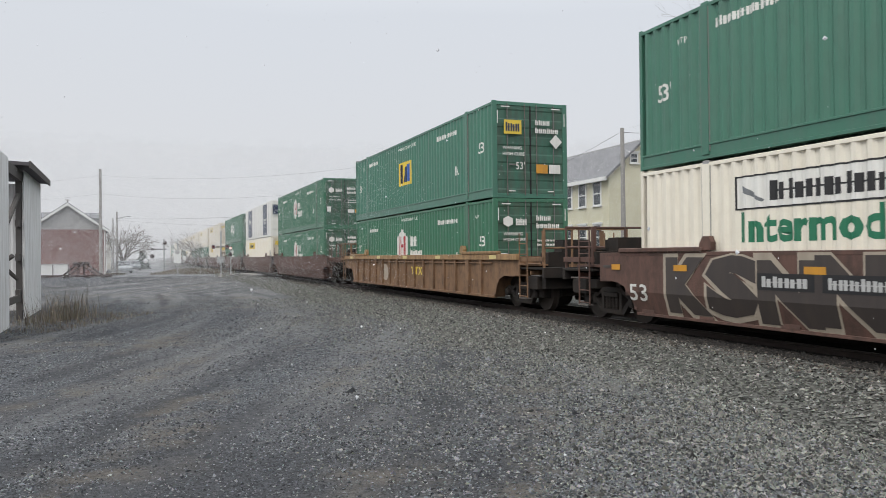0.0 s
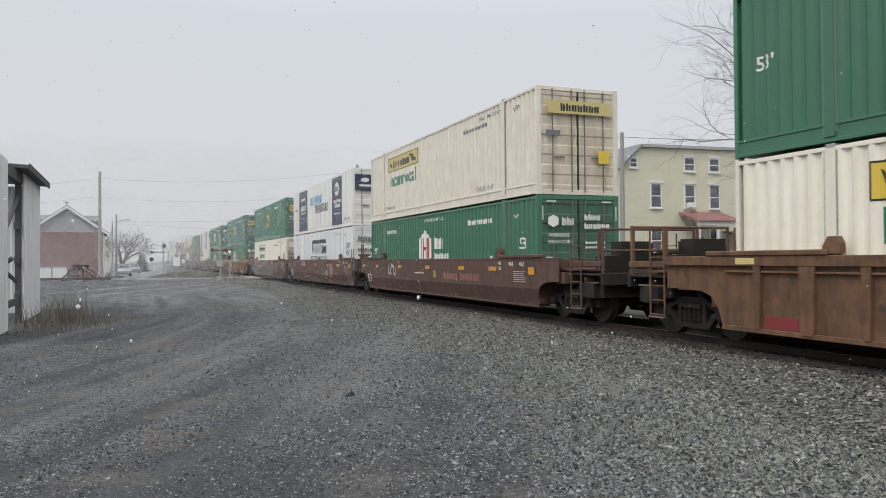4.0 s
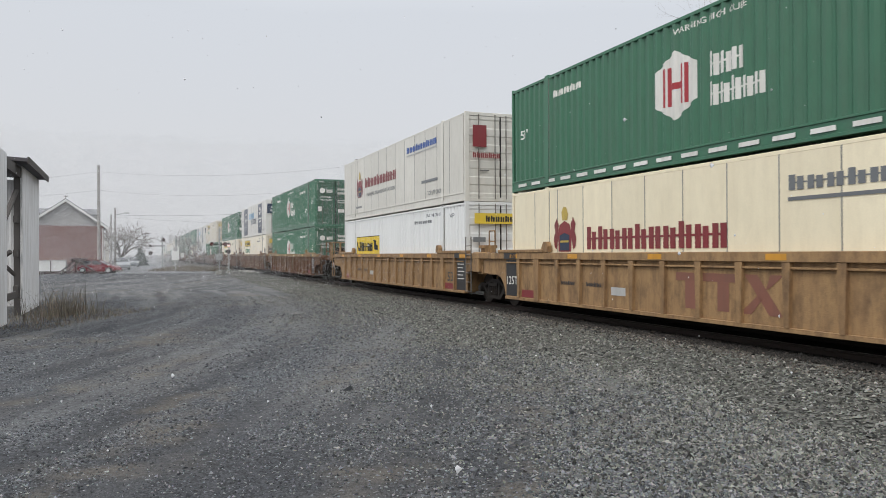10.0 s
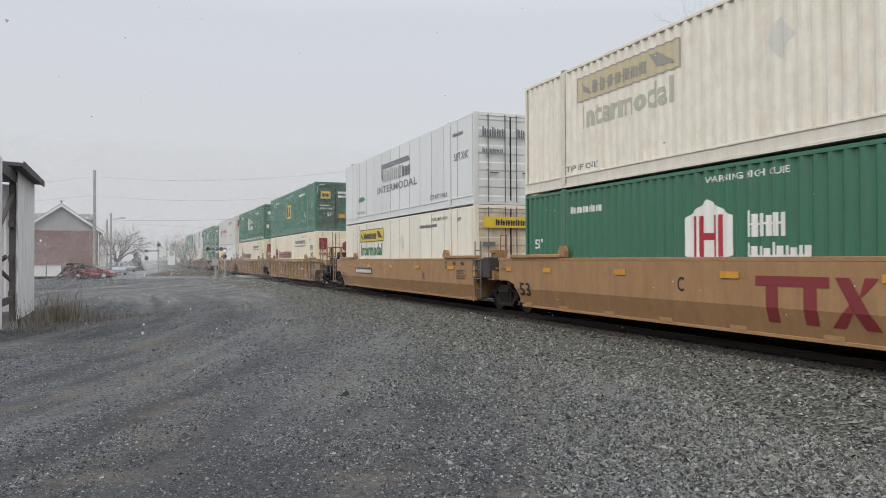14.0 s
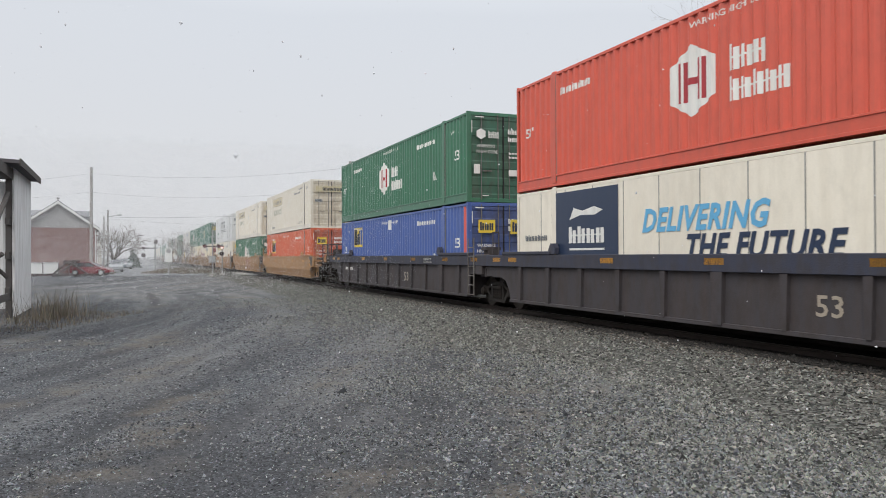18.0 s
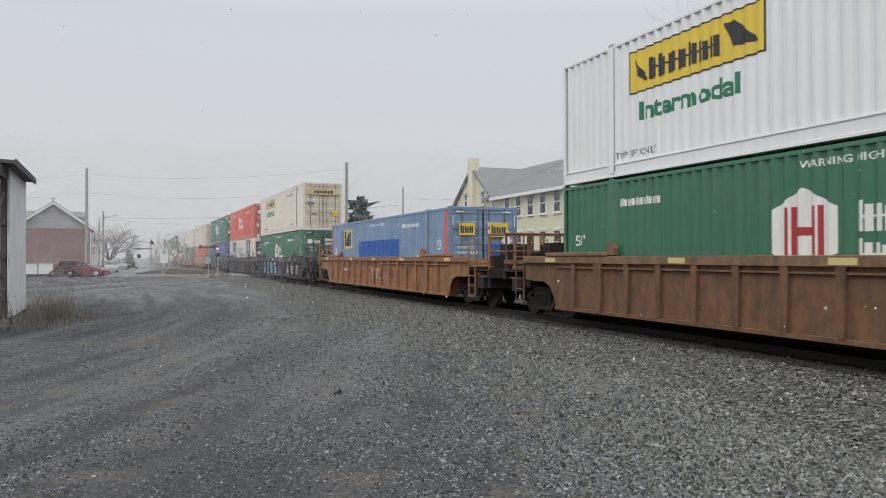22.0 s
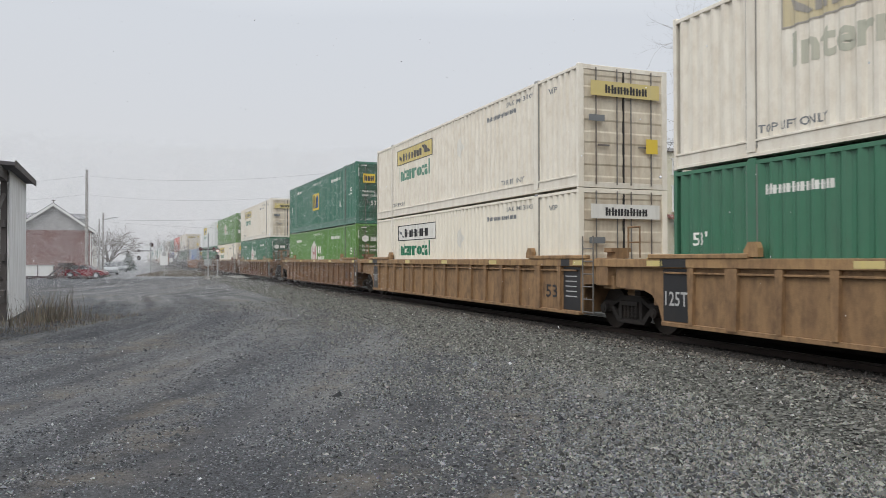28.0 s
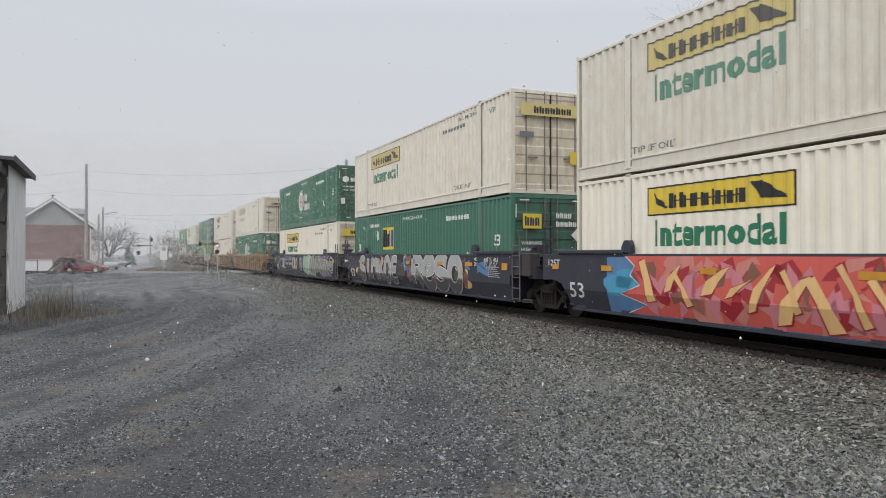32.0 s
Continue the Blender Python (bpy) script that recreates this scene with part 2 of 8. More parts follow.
def box(bm, x0, x1, y0, y1, z0, z1):
    v = [bm.verts.new(p) for p in ((x0, y0, z0), (x1, y0, z0), (x1, y1, z0), (x0, y1, z0), (x0, y0, z1), (x1, y0, z1), (x1, y1, z1), (x0, y1, z1))]
    for f in ((3, 2, 1, 0), (4, 5, 6, 7), (0, 1, 5, 4), (1, 2, 6, 5), (2, 3, 7, 6), (3, 0, 4, 7)):
        bm.faces.new([v[i] for i in f])
    return v


def boxes(*dims, bevel=0.0):
    bm = bmesh.new()
    for d in dims:
        box(bm, *d)
    if bevel:
        bmesh.ops.bevel(bm, geom=list(bm.edges), offset=bevel, segments=1, affect="EDGES")
    return bm


def prism(pts, y0, y1, axis="y"):
    """A closed outline of (a, b) points pushed along an axis: y takes (x, z), x takes (y, z), z takes (x, y)."""
    bm = bmesh.new()
    put = {"y": lambda a, b, c: (a, c, b), "x": lambda a, b, c: (c, a, b), "z": lambda a, b, c: (a, b, c)}[axis]
    lo = [bm.verts.new(put(a, b, y0)) for a, b in pts]
    hi = [bm.verts.new(put(a, b, y1)) for a, b in pts]
    bm.faces.new(lo)
    bm.faces.new(hi[::-1])
    for i in range(len(pts)):
        j = (i + 1) % len(pts)
        bm.faces.new((lo[j], lo[i], hi[i], hi[j]))
    bmesh.ops.recalc_face_normals(bm, faces=list(bm.faces))
    return bm


def merge(bm, other):
    me = bpy.data.meshes.new("tmp")
    other.to_mesh(me)
    other.free()
    bm.from_mesh(me)
    bpy.data.meshes.remove(me)
    return bm


def rod(bm, a, b, r, n=8, r2=None):
    a, b = Vector(a), Vector(b)
    d = (b - a)
    m = Matrix.Translation((a + b) / 2) @ d.to_track_quat("Z", "Y").to_matrix().to_4x4()
    bmesh.ops.create_cone(bm, cap_ends=True, segments=n, radius1=r, radius2=r if r2 is None else r2, depth=d.length, matrix=m)
    return bm


def rods(*list_of, n=8):
    bm = bmesh.new()
    for a, b, r in list_of:
        rod(bm, a, b, r, n)
    return bm


def mesh_of(bm, name, material):
    me = bpy.data.meshes.new(name)
    bm.to_mesh(me)
    bm.free()
    me.materials.append(material)
    return me


# ---- the line of the track ----
RAIL_Z = 0.22
TRACK_OFF, TH0, BEND, BEND2 = 11.036, -0.363711, -3.3753e-4, 1.4634e-6
_g = np.arange(-900.0, 1400.0, 0.5)
_gc = np.clip(_g, -120.0, 230.0)
_th = TH0 + BEND * _gc + BEND2 * np.where(_gc > 0, _gc ** 2, 0)
_x = np.concatenate(([0], np.cumsum((np.sin(_th[1:]) + np.sin(_th[:-1])) * 0.25)))
_y = np.concatenate(([0], np.cumsum((np.cos(_th[1:]) + np.cos(_th[:-1])) * 0.25)))
_i0 = 1800
_x += TRACK_OFF * math.cos(TH0) - _x[_i0]
_y += -TRACK_OFF * math.sin(TH0) - _y[_i0]


def on_track(s, lat=0.0):
    """The place s metres along the line (0 is abreast of the eye), lat metres to the eye's side, and the heading."""
    th = float(np.interp(s, _g, _th))
    return (float(np.interp(s, _g, _x)) - lat * math.cos(th), float(np.interp(s, _g, _y)) + lat * math.sin(th), th)


def on_line(s, z=0.0):
    """The pose of a car whose middle is at s: x forward, y towards the eye's side."""
    x1, y1, _ = on_track(s + 9)
    x0, y0, _ = on_track(s - 9)
    return Matrix.Translation(((x0 + x1) / 2, (y0 + y1) / 2, RAIL_Z + z)) @ Matrix.Rotation(math.atan2(y1 - y0, x1 - x0), 4, "Z")


# ---- containers ----
CL, CW, CH = 16.15, 2.59, 2.89
RIB, RIB_D = 0.278, 0.048


def rib_depth(x):
    """How far the corrugated side lies proud at x: 0 in the valley, RIB_D on the crest."""
    u = (x + 100 * RIB) % RIB
    if u < 0.074:
        return RIB_D
    if u < 0.139:
        return RIB_D * (1 - (u - 0.074) / 0.065)
    if u < 0.213:
        return 0.0
    return RIB_D * (u - 0.213) / 0.065


def rib_breaks(x0, x1):
    out = []
    k = math.floor(x0 / RIB) - 1
    while k * RIB < x1 + RIB:
        for o in (0.0, 0.074, 0.139, 0.213):
            x = k * RIB + o
            if x0 + 1e-4 < x < x1 - 1e-4:
                out.append(x)
        k += 1
    return out


WORDS = {}
FONTS = {"word": (0.012, 0.0), "bold": (0.035, 0.0), "slant": (0.035, 0.28), "fat": (0.075, 0.0), "fatter": (0.105, 0.0)}


def word_mesh(text, fat=0.0, lean=0.0):
    """The built-in font's word as a flat mesh that fills 0..1 by 0..1."""
    key = (text, fat, lean)
    if key not in WORDS:
        cu = bpy.data.curves.new("word", "FONT")
        cu.body = text
        cu.resolution_u = 2
        cu.offset, cu.shear, cu.space_character = fat, lean, 1.0 + fat * 2
        tmp = bpy.data.objects.new("word", cu)
        scene.collection.objects.link(tmp)
        me = bpy.data.meshes.new_from_object(tmp.evaluated_get(bpy.context.evaluated_depsgraph_get()))
        bpy.data.objects.remove(tmp)
        co = np.array([v.co[:2] for v in me.vertices])
        co = (co - co.min(0)) / (co.max(0) - co.min(0))
        WORDS[key] = (co, [tuple(p.vertices) for p in me.polygons])
        bpy.data.meshes.remove(me)
    return WORDS[key]


def flat(shape, *a):
    """A flat sign as points (u to the reader's right, v up) and faces."""
    if shape == "rect":
        u0, v0, u1, v1 = a
        return [(u0, v0), (u1, v0), (u1, v1), (u0, v1)], [(0, 1, 2, 3)]
    if shape == "polys":
        pts, faces = [], []
        for poly in a[0]:
            faces.append(tuple(range(len(pts), len(pts) + len(poly))))
            pts += poly
        return pts, faces
    if shape == "poly":
        return list(a[0]), [tuple(range(len(a[0])))]
    if shape in FONTS:
        text, u0, v0, u1, v1 = a
        co, faces = word_mesh(text, *FONTS[shape])
        return [(u0 + c[0] * (u1 - u0), v0 + c[1] * (v1 - v0)) for c in co], faces
    if shape == "bars":  # unreadable or brand writing: plain upright strokes of its size on one thin line
        n, u0, v0, u1, v1 = a
        pts, faces, w, h = [], [], (u1 - u0) / n, v1 - v0
        mid, over = v0 + h * 0.44, v0 + h * 0.52
        for i in range(n):
            tall = i == 0 or (i * 5 + n) % 3 == 0
            for lo, hi, top in ((0.05, 0.40, 1.0 if tall else 0.86), (0.50, 0.85, 0.86 if (i + n) % 2 else 0.78)):
                b, x0, x1 = len(pts), u0 + w * (i + lo), u0 + w * (i + hi)
                pts += [(x0, v0), (x1, v0), (x1, mid), (x0, mid), (x1, over), (x0, over), (x1, v0 + h * top), (x0, v0 + h * top)]
                faces += [(b, b + 1, b + 2, b + 3), (b + 3, b + 2, b + 4, b + 5), (b + 5, b + 4, b + 6, b + 7)]
                if b:
                    faces.append((b - 6, b + 3, b + 5, b - 4))
        return pts, faces
    if shape == "ring":
        u0, v0, u1, v1, t = a
        pts = [(u0, v0), (u1, v0), (u1, v1), (u0, v1), (u0 + t, v0 + t), (u1 - t, v0 + t), (u1 - t, v1 - t), (u0 + t, v1 - t)]
        return pts, [(0, 1, 5, 4), (1, 2, 6, 5), (2, 3, 7, 6), (3, 0, 4, 7)]
    if shape == "strokes":  # sprayed lines: wavy bands of one width
        pts, faces = [], []
        for line, w in a[0]:
            b = len(pts)
            for i, (u, v) in enumerate(line):
                p, q = line[max(i - 1, 0)], line[min(i + 1, len(line) - 1)]
                d = Vector((q[0] - p[0], q[1] - p[1]))
                d = d.normalized() if d.length > 0 else Vector((1, 0))
                pts += [(u - d.y * w, v + d.x * w), (u + d.y * w, v - d.x * w)]
            faces += [(b + 2 * i, b + 2 * i + 1, b + 2 * i + 3, b + 2 * i + 2) for i in range(len(line) - 1)]
        return pts, faces


def side_sign(pts, faces, ribbed, lift, y0=1.247, x_front=CL / 2):
    """Lays a flat sign on the side that faces +y, following the corrugation."""
    bm = bmesh.new()
    v = [bm.verts.new((x_front - u, 0, w)) for u, w in pts]
    for f in faces:
        try:
            bm.faces.new([v[i] for i in f])
        except ValueError:
            pass
    if ribbed:
        xs = [q.co.x for q in bm.verts]
        for x in rib_breaks(min(xs), max(xs)):
            bmesh.ops.bisect_plane(bm, geom=list(bm.verts) + list(bm.edges) + list(bm.faces), plane_co=(x, 0, 0), plane_no=(1, 0, 0))
    for q in bm.verts:
        q.co.y = y0 + lift + (rib_depth(q.co.x) if ribbed else RIB_D)
    bm.normal_update()
    for f in bm.faces:
        if f.normal.y < 0:
            f.normal_flip()
    return bm


def end_sign(pts, faces, lift):
    """Lays a flat sign on the rear end, which faces -x."""
    bm = bmesh.new()
    v = [bm.verts.new((-CL / 2 - lift, CW / 2 - u, w)) for u, w in pts]
    for f in faces:
        try:
            bm.faces.new([v[i] for i in f])
        except ValueError:
            pass
    bm.normal_update()
    for f in bm.faces:
        if f.normal.x > 0:
            f.normal_flip()
    return bm


HEX = [(0.5, 0.0), (1.0, 0.24), (1.0, 0.76), (0.5, 1.0), (0.0, 0.76), (0.0, 0.24)]


def hexa(u0, v0, u1, v1):
    return "poly", [(u0 + a * (u1 - u0), v0 + b * (v1 - v0)) for a, b in HEX]


def label_yellow(u0=2.72, v0=1.95, u1=6.48, v1=2.53):
    w, h = u1 - u0, v1 - v0
    return [("label_panel", "yellow", 0, "rect", u0, v0, u1, v1), ("label_border", "black", 1, "ring", u0, v0, u1, v1, 0.03),
            ("brand_mark", "black", 2, "bars", 7, u0 + 0.17 * w, v0 + 0.22 * h, u0 + 0.72 * w, v0 + 0.72 * h),
            ("emblem", "black", 2, "poly", [(u0 + 0.04 * w, v0 + 0.8 * h), (u0 + 0.17 * w, v0 + 0.25 * h), (u0 + 0.14 * w, v0 + 0.2 * h), (u0 + 0.06 * w, v0 + 0.45 * h)]),
            ("emblem", "black", 2, "poly", [(u0 + 0.75 * w, v0 + 0.8 * h), (u0 + 0.82 * w, v0 + 0.8 * h), (u0 + 0.97 * w, v0 + 0.25 * h), (u0 + 0.80 * w, v0 + 0.3 * h)])]


def hub_signs(lime=False):
    return [("emblem_hexagon", "white", 0, *hexa(6.62, 0.88, 7.86, 2.25)),
            ("emblem_bar", "red", 1, "rect", 6.87, 1.18, 6.95, 1.95), ("emblem_bar", "red", 1, "rect", 7.0, 1.18, 7.1, 1.95),
            ("emblem_bar", "red", 1, "rect", 7.38, 1.18, 7.48, 1.95), ("emblem_bar", "red", 1, "rect", 7.53, 1.18, 7.61, 1.95), ("emblem_bar", "red", 1, "rect", 7.1, 1.49, 7.38, 1.62),
            ("brand_mark", "white", 0, "bars", 3, 8.2, 1.52, 9.12, 1.98), ("brand_mark", "white", 0, "bars", 5, 8.2, 0.98, 9.62, 1.42),
            ("lettering", "white", 0, "word", "WARNING HIGH CUBE", 7.2, 2.55, 9.2, 2.67),
            ("lettering", "white", 0, "word", "53'", 15.05, 1.42, 15.5, 1.76), ("lettering", "white", 0, "word", "53'", 0.55, 1.42, 0.9, 1.68),
            ("number_mark", "white", 0, "bars", 10, 2.3, 2.25, 3.7, 2.42), ("lettering", "white", 0, "word", "WTP", 14.75, 2.3, 15.05, 2.42),
            ("arrow_mark", "white", 0, "word", "IA", 13.1, 0.95, 13.4, 1.25), ("number_mark", "white", 0, "bars", 9, 11.4, 2.25, 13.3, 2.42)]


def emp_signs(u0, v0):
    return [("label_panel", "yellow", 0, "rect", u0, v0, u0 + 1.5, v0 + 0.92),
            ("brand_block", "black", 1, "rect", u0 + 0.1, v0 + 0.1, u0 + 0.52, v0 + 0.84), ("brand_block", "navy", 1, "poly", [(u0 + 0.58, v0 + 0.12), (u0 + 0.98, v0 + 0.12), (u0 + 0.98, v0 + 0.78), (u0 + 0.66, v0 + 0.62)]),
            ("brand_block", "blue", 1, "rect", u0 + 1.03, v0 + 0.12, u0 + 1.4, v0 + 0.8),
            ("lettering", "white", 0, "word", "53'", 15.05, 1.42, 15.5, 1.76), ("lettering", "white", 0, "word", "53'", 0.6, 1.3, 1.0, 1.66),
            ("number_mark", "white", 0, "bars", 10, 2.3, 2.35, 3.9, 2.52), ("number_mark", "white", 0, "bars", 10, 11.4, 2.3, 13.2, 2.47),
            ("lettering", "white", 0, "word", "WTP", 1.2, 2.3, 1.5, 2.42), ("arrow_mark", "white", 0, "word", "IA", 13.1, 0.95, 13.4, 1.25),
            ("lettering", "white", 0, "word", "WARNING HIGH CUBE", 6.9, 2.5, 9.0, 2.62)]


JB_COMMON = [("lettering", "green", 0, "bold", "Intermodal", 2.9, 1.32, 6.27, 1.86), ("number_mark", "grey", 0, "bars", 10, 11.1, 2.3, 12.9, 2.43),
             ("lettering", "grey", 0, "word", "TOP LIFT ONLY", 2.2, 0.38, 3.6, 0.52), ("lettering", "grey", 0, "word", "TOP LIFT ONLY", 12.0, 0.38, 13.4, 0.52),
             ("lettering", "grey", 0, "word", "WTP", 14.75, 2.4, 15.1, 2.54), ("lettering", "grey", 0, "word", "STACK LIMIT 3 HIGH", 12.3, 2.52, 13.9, 2.64),
             ("placard_holder", "offwhite", 0, "poly", [(9.0, 1.5), (9.3, 1.85), (9.0, 2.2), (8.7, 1.85)])]
SIGNS = {
    "jb": label_yellow() + JB_COMMON,
    "jb_bright": label_yellow(2.72, 1.66, 6.48, 2.54) + [("lettering", "green", 0, "bold", "Intermodal", 3.05, 1.08, 5.9, 1.46)] + JB_COMMON[1:],
    "jb_outline": [("label_panel", "white", 0, "rect", 2.8, 1.9, 6.9, 2.5), ("label_border", "black", 1, "ring", 2.8, 1.9, 6.9, 2.5, 0.03),
                   ("brand_mark", "black", 1, "bars", 7, 3.6, 2.03, 6.2, 2.36), ("emblem", "grey", 1, "poly", [(2.95, 2.35), (3.45, 2.05), (3.4, 2.02), (3.0, 2.2)])] + JB_COMMON,
    "jb_plain": label_yellow(2.3, 1.1, 6.3, 2.0) + JB_COMMON[1:2] + JB_COMMON[4:6],
    "hub": hub_signs(), "hub_lime": hub_signs(), "hub_red": hub_signs(),
    "emp": emp_signs(6.95, 1.1), "emp_low": emp_signs(4.32, 1.37) + [("placard", "white", 0, "poly", [(3.6, 1.75), (3.84, 1.98), (3.6, 2.2), (3.37, 1.98)])],
    "emp_blue": emp_signs(2.4, 1.59) + [("edge_stripe", "coral", 0, "rect", 15.86, 0.31, 15.98, 2.75), ("placard", "white", 0, "rect", 7.81, 2.26, 8.25, 2.66)],
    "emp_orange": emp_signs(2.4, 1.4),
    "emp_pale": emp_signs(2.46, 1.6) + [("stripe_panel", "blue", 0, "rect", 5.17, 1.19, 11.0, 1.9), ("edge_stripe", "coral", 0, "rect", 0.12, 0.17, 0.32, 2.75), ("edge_stripe", "coral", 0, "rect", 15.8, 0.17, 16.0, 2.75), ("side_panel_mark", "blue", 0, "rect", 2.2, 1.6, 2.42, 2.5), ("side_panel_mark", "blue", 0, "rect", 4.0, 1.6, 4.16, 2.5)],
    "kllm": [("logo_panel", "navy", 0, "rect", 2.1, 0.18, 4.84, 2.72), ("logo_panel", "navy", 0, "rect", 11.68, 0.18, 14.05, 2.72),
             ("brand_mark", "white", 1, "bars", 4, 2.75, 1.45, 4.35, 1.85), ("emblem", "white", 1, "poly", [(2.8, 2.02), (3.3, 2.12), (3.9, 2.1), (4.25, 2.2), (3.9, 2.3), (3.4, 2.22), (3.0, 2.3)]),
             ("brand_bar", "white", 1, "rect", 2.8, 1.28, 4.3, 1.33), ("address_bar", "pale", 1, "rect", 3.0, 0.95, 4.1, 1.02),
             ("lettering", "sky", 0, "slant", "DELIVERING", 5.7, 1.62, 9.2, 2.12), ("lettering", "navy", 0, "slant", "THE FUTURE", 7.1, 1.08, 10.7, 1.56),
             ("emblem_oval", "white", 1, "poly", [(12.86 + 0.5 * math.cos(i * 0.3927), 2.1 + 0.36 * math.sin(i * 0.3927)) for i in range(16)]),
             ("emblem_mark", "navy", 2, "bars", 3, 12.5, 1.98, 13.2, 2.24),
             ("brand_mark", "white", 1, "bars", 10, 12.1, 1.36, 13.8, 1.56), ("brand_mark", "white", 1, "bars", 7, 12.35, 1.1, 13.55, 1.3),
             ("address_bar", "pale", 1, "rect", 12.2, 0.74, 13.6, 0.82), ("lettering", "grey", 0, "word", "TOP LIFT ONLY", 14.4, 0.36, 15.7, 0.49), ("number_mark", "grey", 0, "bars", 7, 0.5, 1.55, 1.7, 1.7)],
    "prime": [("brand_shadow", "grey", 0, "poly", [(6.2, 1.75), (6.45, 1.55), (6.45, 2.1), (10.05, 2.1), (9.8, 2.3), (6.2, 2.3)]), ("brand_mark", "pale", 1, "bars", 5, 6.45, 1.55, 9.0, 2.1), ("brand_mark", "grey", 1, "bars", 3, 9.02, 1.55, 10.05, 2.0),
              ("lettering", "grey", 0, "word", "INTERMODAL", 5.6, 1.1, 10.8, 1.4), ("eco_mark", "green", 0, "poly", [(2.42, 1.0), (3.0, 0.95), (3.59, 1.02), (3.4, 1.15), (2.9, 1.18), (2.5, 1.12)]),
              ("lettering", "grey", 0, "word", "TOP LIFT ONLY", 2.3, 0.4, 3.6, 0.53), ("lettering", "grey", 0, "word", "TOP LIFT ONLY", 12.2, 0.4, 13.9, 0.56), ("number_mark", "grey", 0, "bars", 7, 14.4, 2.3, 15.3, 2.42), ("lettering", "grey", 0, "word", "53FT XHC", 14.5, 1.5, 15.7, 1.75)],
    "prime_low": [("brand_shadow", "black", 0, "poly", [(6.3, 1.75), (6.55, 1.55), (6.55, 2.15), (10.2, 2.15), (9.95, 2.38), (6.3, 2.38)]), ("brand_mark", "pale", 1, "bars", 5, 6.55, 1.55, 9.1, 2.15), ("brand_mark", "black", 1, "bars", 3, 9.15, 1.55, 10.25, 2.05),
                  ("lettering", "navy", 0, "word", "INTERMODAL", 5.75, 1.02, 10.7, 1.4), ("lettering", "grey", 0, "word", "53FT", 14.75, 1.75, 15.7, 2.05), ("lettering", "grey", 0, "word", "XHC", 14.8, 1.38, 15.6, 1.66), ("lettering", "grey", 0, "word", "WTP", 14.5, 2.4, 14.8, 2.52), ("lettering", "grey", 0, "word", "STACK LIMIT 3 HIGH", 12.2, 2.5, 13.7, 2.62)],
    "cre": [("crest_wing", "maroon", 0, "poly", [(2.55, 1.12), (2.65, 1.06), (2.73, 1.36), (2.75, 1.74), (2.65, 1.90), (2.53, 1.72), (2.58, 1.54), (2.50, 1.36)]), ("crest_wing", "maroon", 0, "poly", [(3.55, 1.12), (3.45, 1.06), (3.37, 1.36), (3.35, 1.74), (3.45, 1.90), (3.57, 1.72), (3.52, 1.54), (3.60, 1.36)]), ("crest", "maroon", 0, "poly", [(2.75, 1.00), (3.35, 1.00), (3.38, 1.48), (3.29, 1.72), (3.05, 1.82), (2.81, 1.72), (2.72, 1.48)]), ("crest_shield", "navy", 1, "poly", [(2.83, 1.04), (3.27, 1.04), (3.29, 1.43), (3.05, 1.50), (2.81, 1.43)]), ("crest_band", "gold", 2, "rect", 2.85, 1.24, 3.25, 1.30), ("crest_figure", "gold", 0, "poly", [(2.93, 1.84), (3.17, 1.84), (3.21, 1.98), (3.13, 2.18), (2.99, 2.20), (2.90, 2.06)]),
            ("brand_mark", "maroon", 0, "bars", 10, 4.0, 1.38, 8.85, 1.82), ("lettering", "grey", 0, "word", "GLOBAL TRANSPORTATION", 4.3, 0.96, 8.65, 1.12),
            ("brand_mark", "blue", 0, "bars", 9, 10.2, 2.2, 13.6, 2.45), ("brand_bar", "pale", 0, "rect", 10.2, 2.08, 13.6, 2.13), ("address_bar", "grey", 0, "rect", 11.95, 0.9, 13.65, 1.0), ("lettering", "grey", 0, "word", "TOP LIFT ONLY", 12.6, 0.42, 14.0, 0.58), ("number_mark", "grey", 0, "bars", 8, 2.3, 0.5, 3.4, 0.6)],
    "cre_low": [("crest_wing", "maroon", 0, "poly", [(2.45, 1.31), (2.55, 1.26), (2.63, 1.54), (2.65, 1.90), (2.55, 2.05), (2.43, 1.88), (2.48, 1.71), (2.40, 1.54)]), ("crest_wing", "maroon", 0, "poly", [(3.45, 1.31), (3.35, 1.26), (3.27, 1.54), (3.25, 1.90), (3.35, 2.05), (3.47, 1.88), (3.42, 1.71), (3.50, 1.54)]), ("crest", "maroon", 0, "poly", [(2.65, 1.20), (3.25, 1.20), (3.28, 1.65), (3.19, 1.88), (2.95, 1.97), (2.71, 1.88), (2.62, 1.65)]), ("crest_shield", "navy", 1, "poly", [(2.73, 1.23), (3.17, 1.23), (3.19, 1.61), (2.95, 1.67), (2.71, 1.61)]), ("crest_band", "gold", 2, "rect", 2.75, 1.43, 3.15, 1.48), ("crest_figure", "gold", 0, "poly", [(2.83, 1.99), (3.07, 1.99), (3.11, 2.13), (3.03, 2.31), (2.89, 2.33), (2.80, 2.19)]),
                ("brand_mark", "maroon", 0, "bars", 10, 3.97, 1.25, 8.76, 1.78), ("brand_mark", "grey", 0, "bars", 9, 10.1, 2.17, 13.48, 2.42), ("brand_bar", "grey", 0, "rect", 10.1, 2.0, 13.48, 2.06), ("lettering", "grey", 0, "word", "STACK LIMIT 3 HIGH", 12.2, 2.56, 13.7, 2.66),
                ("lettering", "black", 0, "word", "53 ft", 14.9, 1.75, 15.7, 2.05), ("lettering", "black", 0, "word", "XHC", 14.9, 1.3, 15.7, 1.6), ("lettering", "black", 0, "word", "WTP", 14.5, 2.3, 14.9, 2.45)],
}
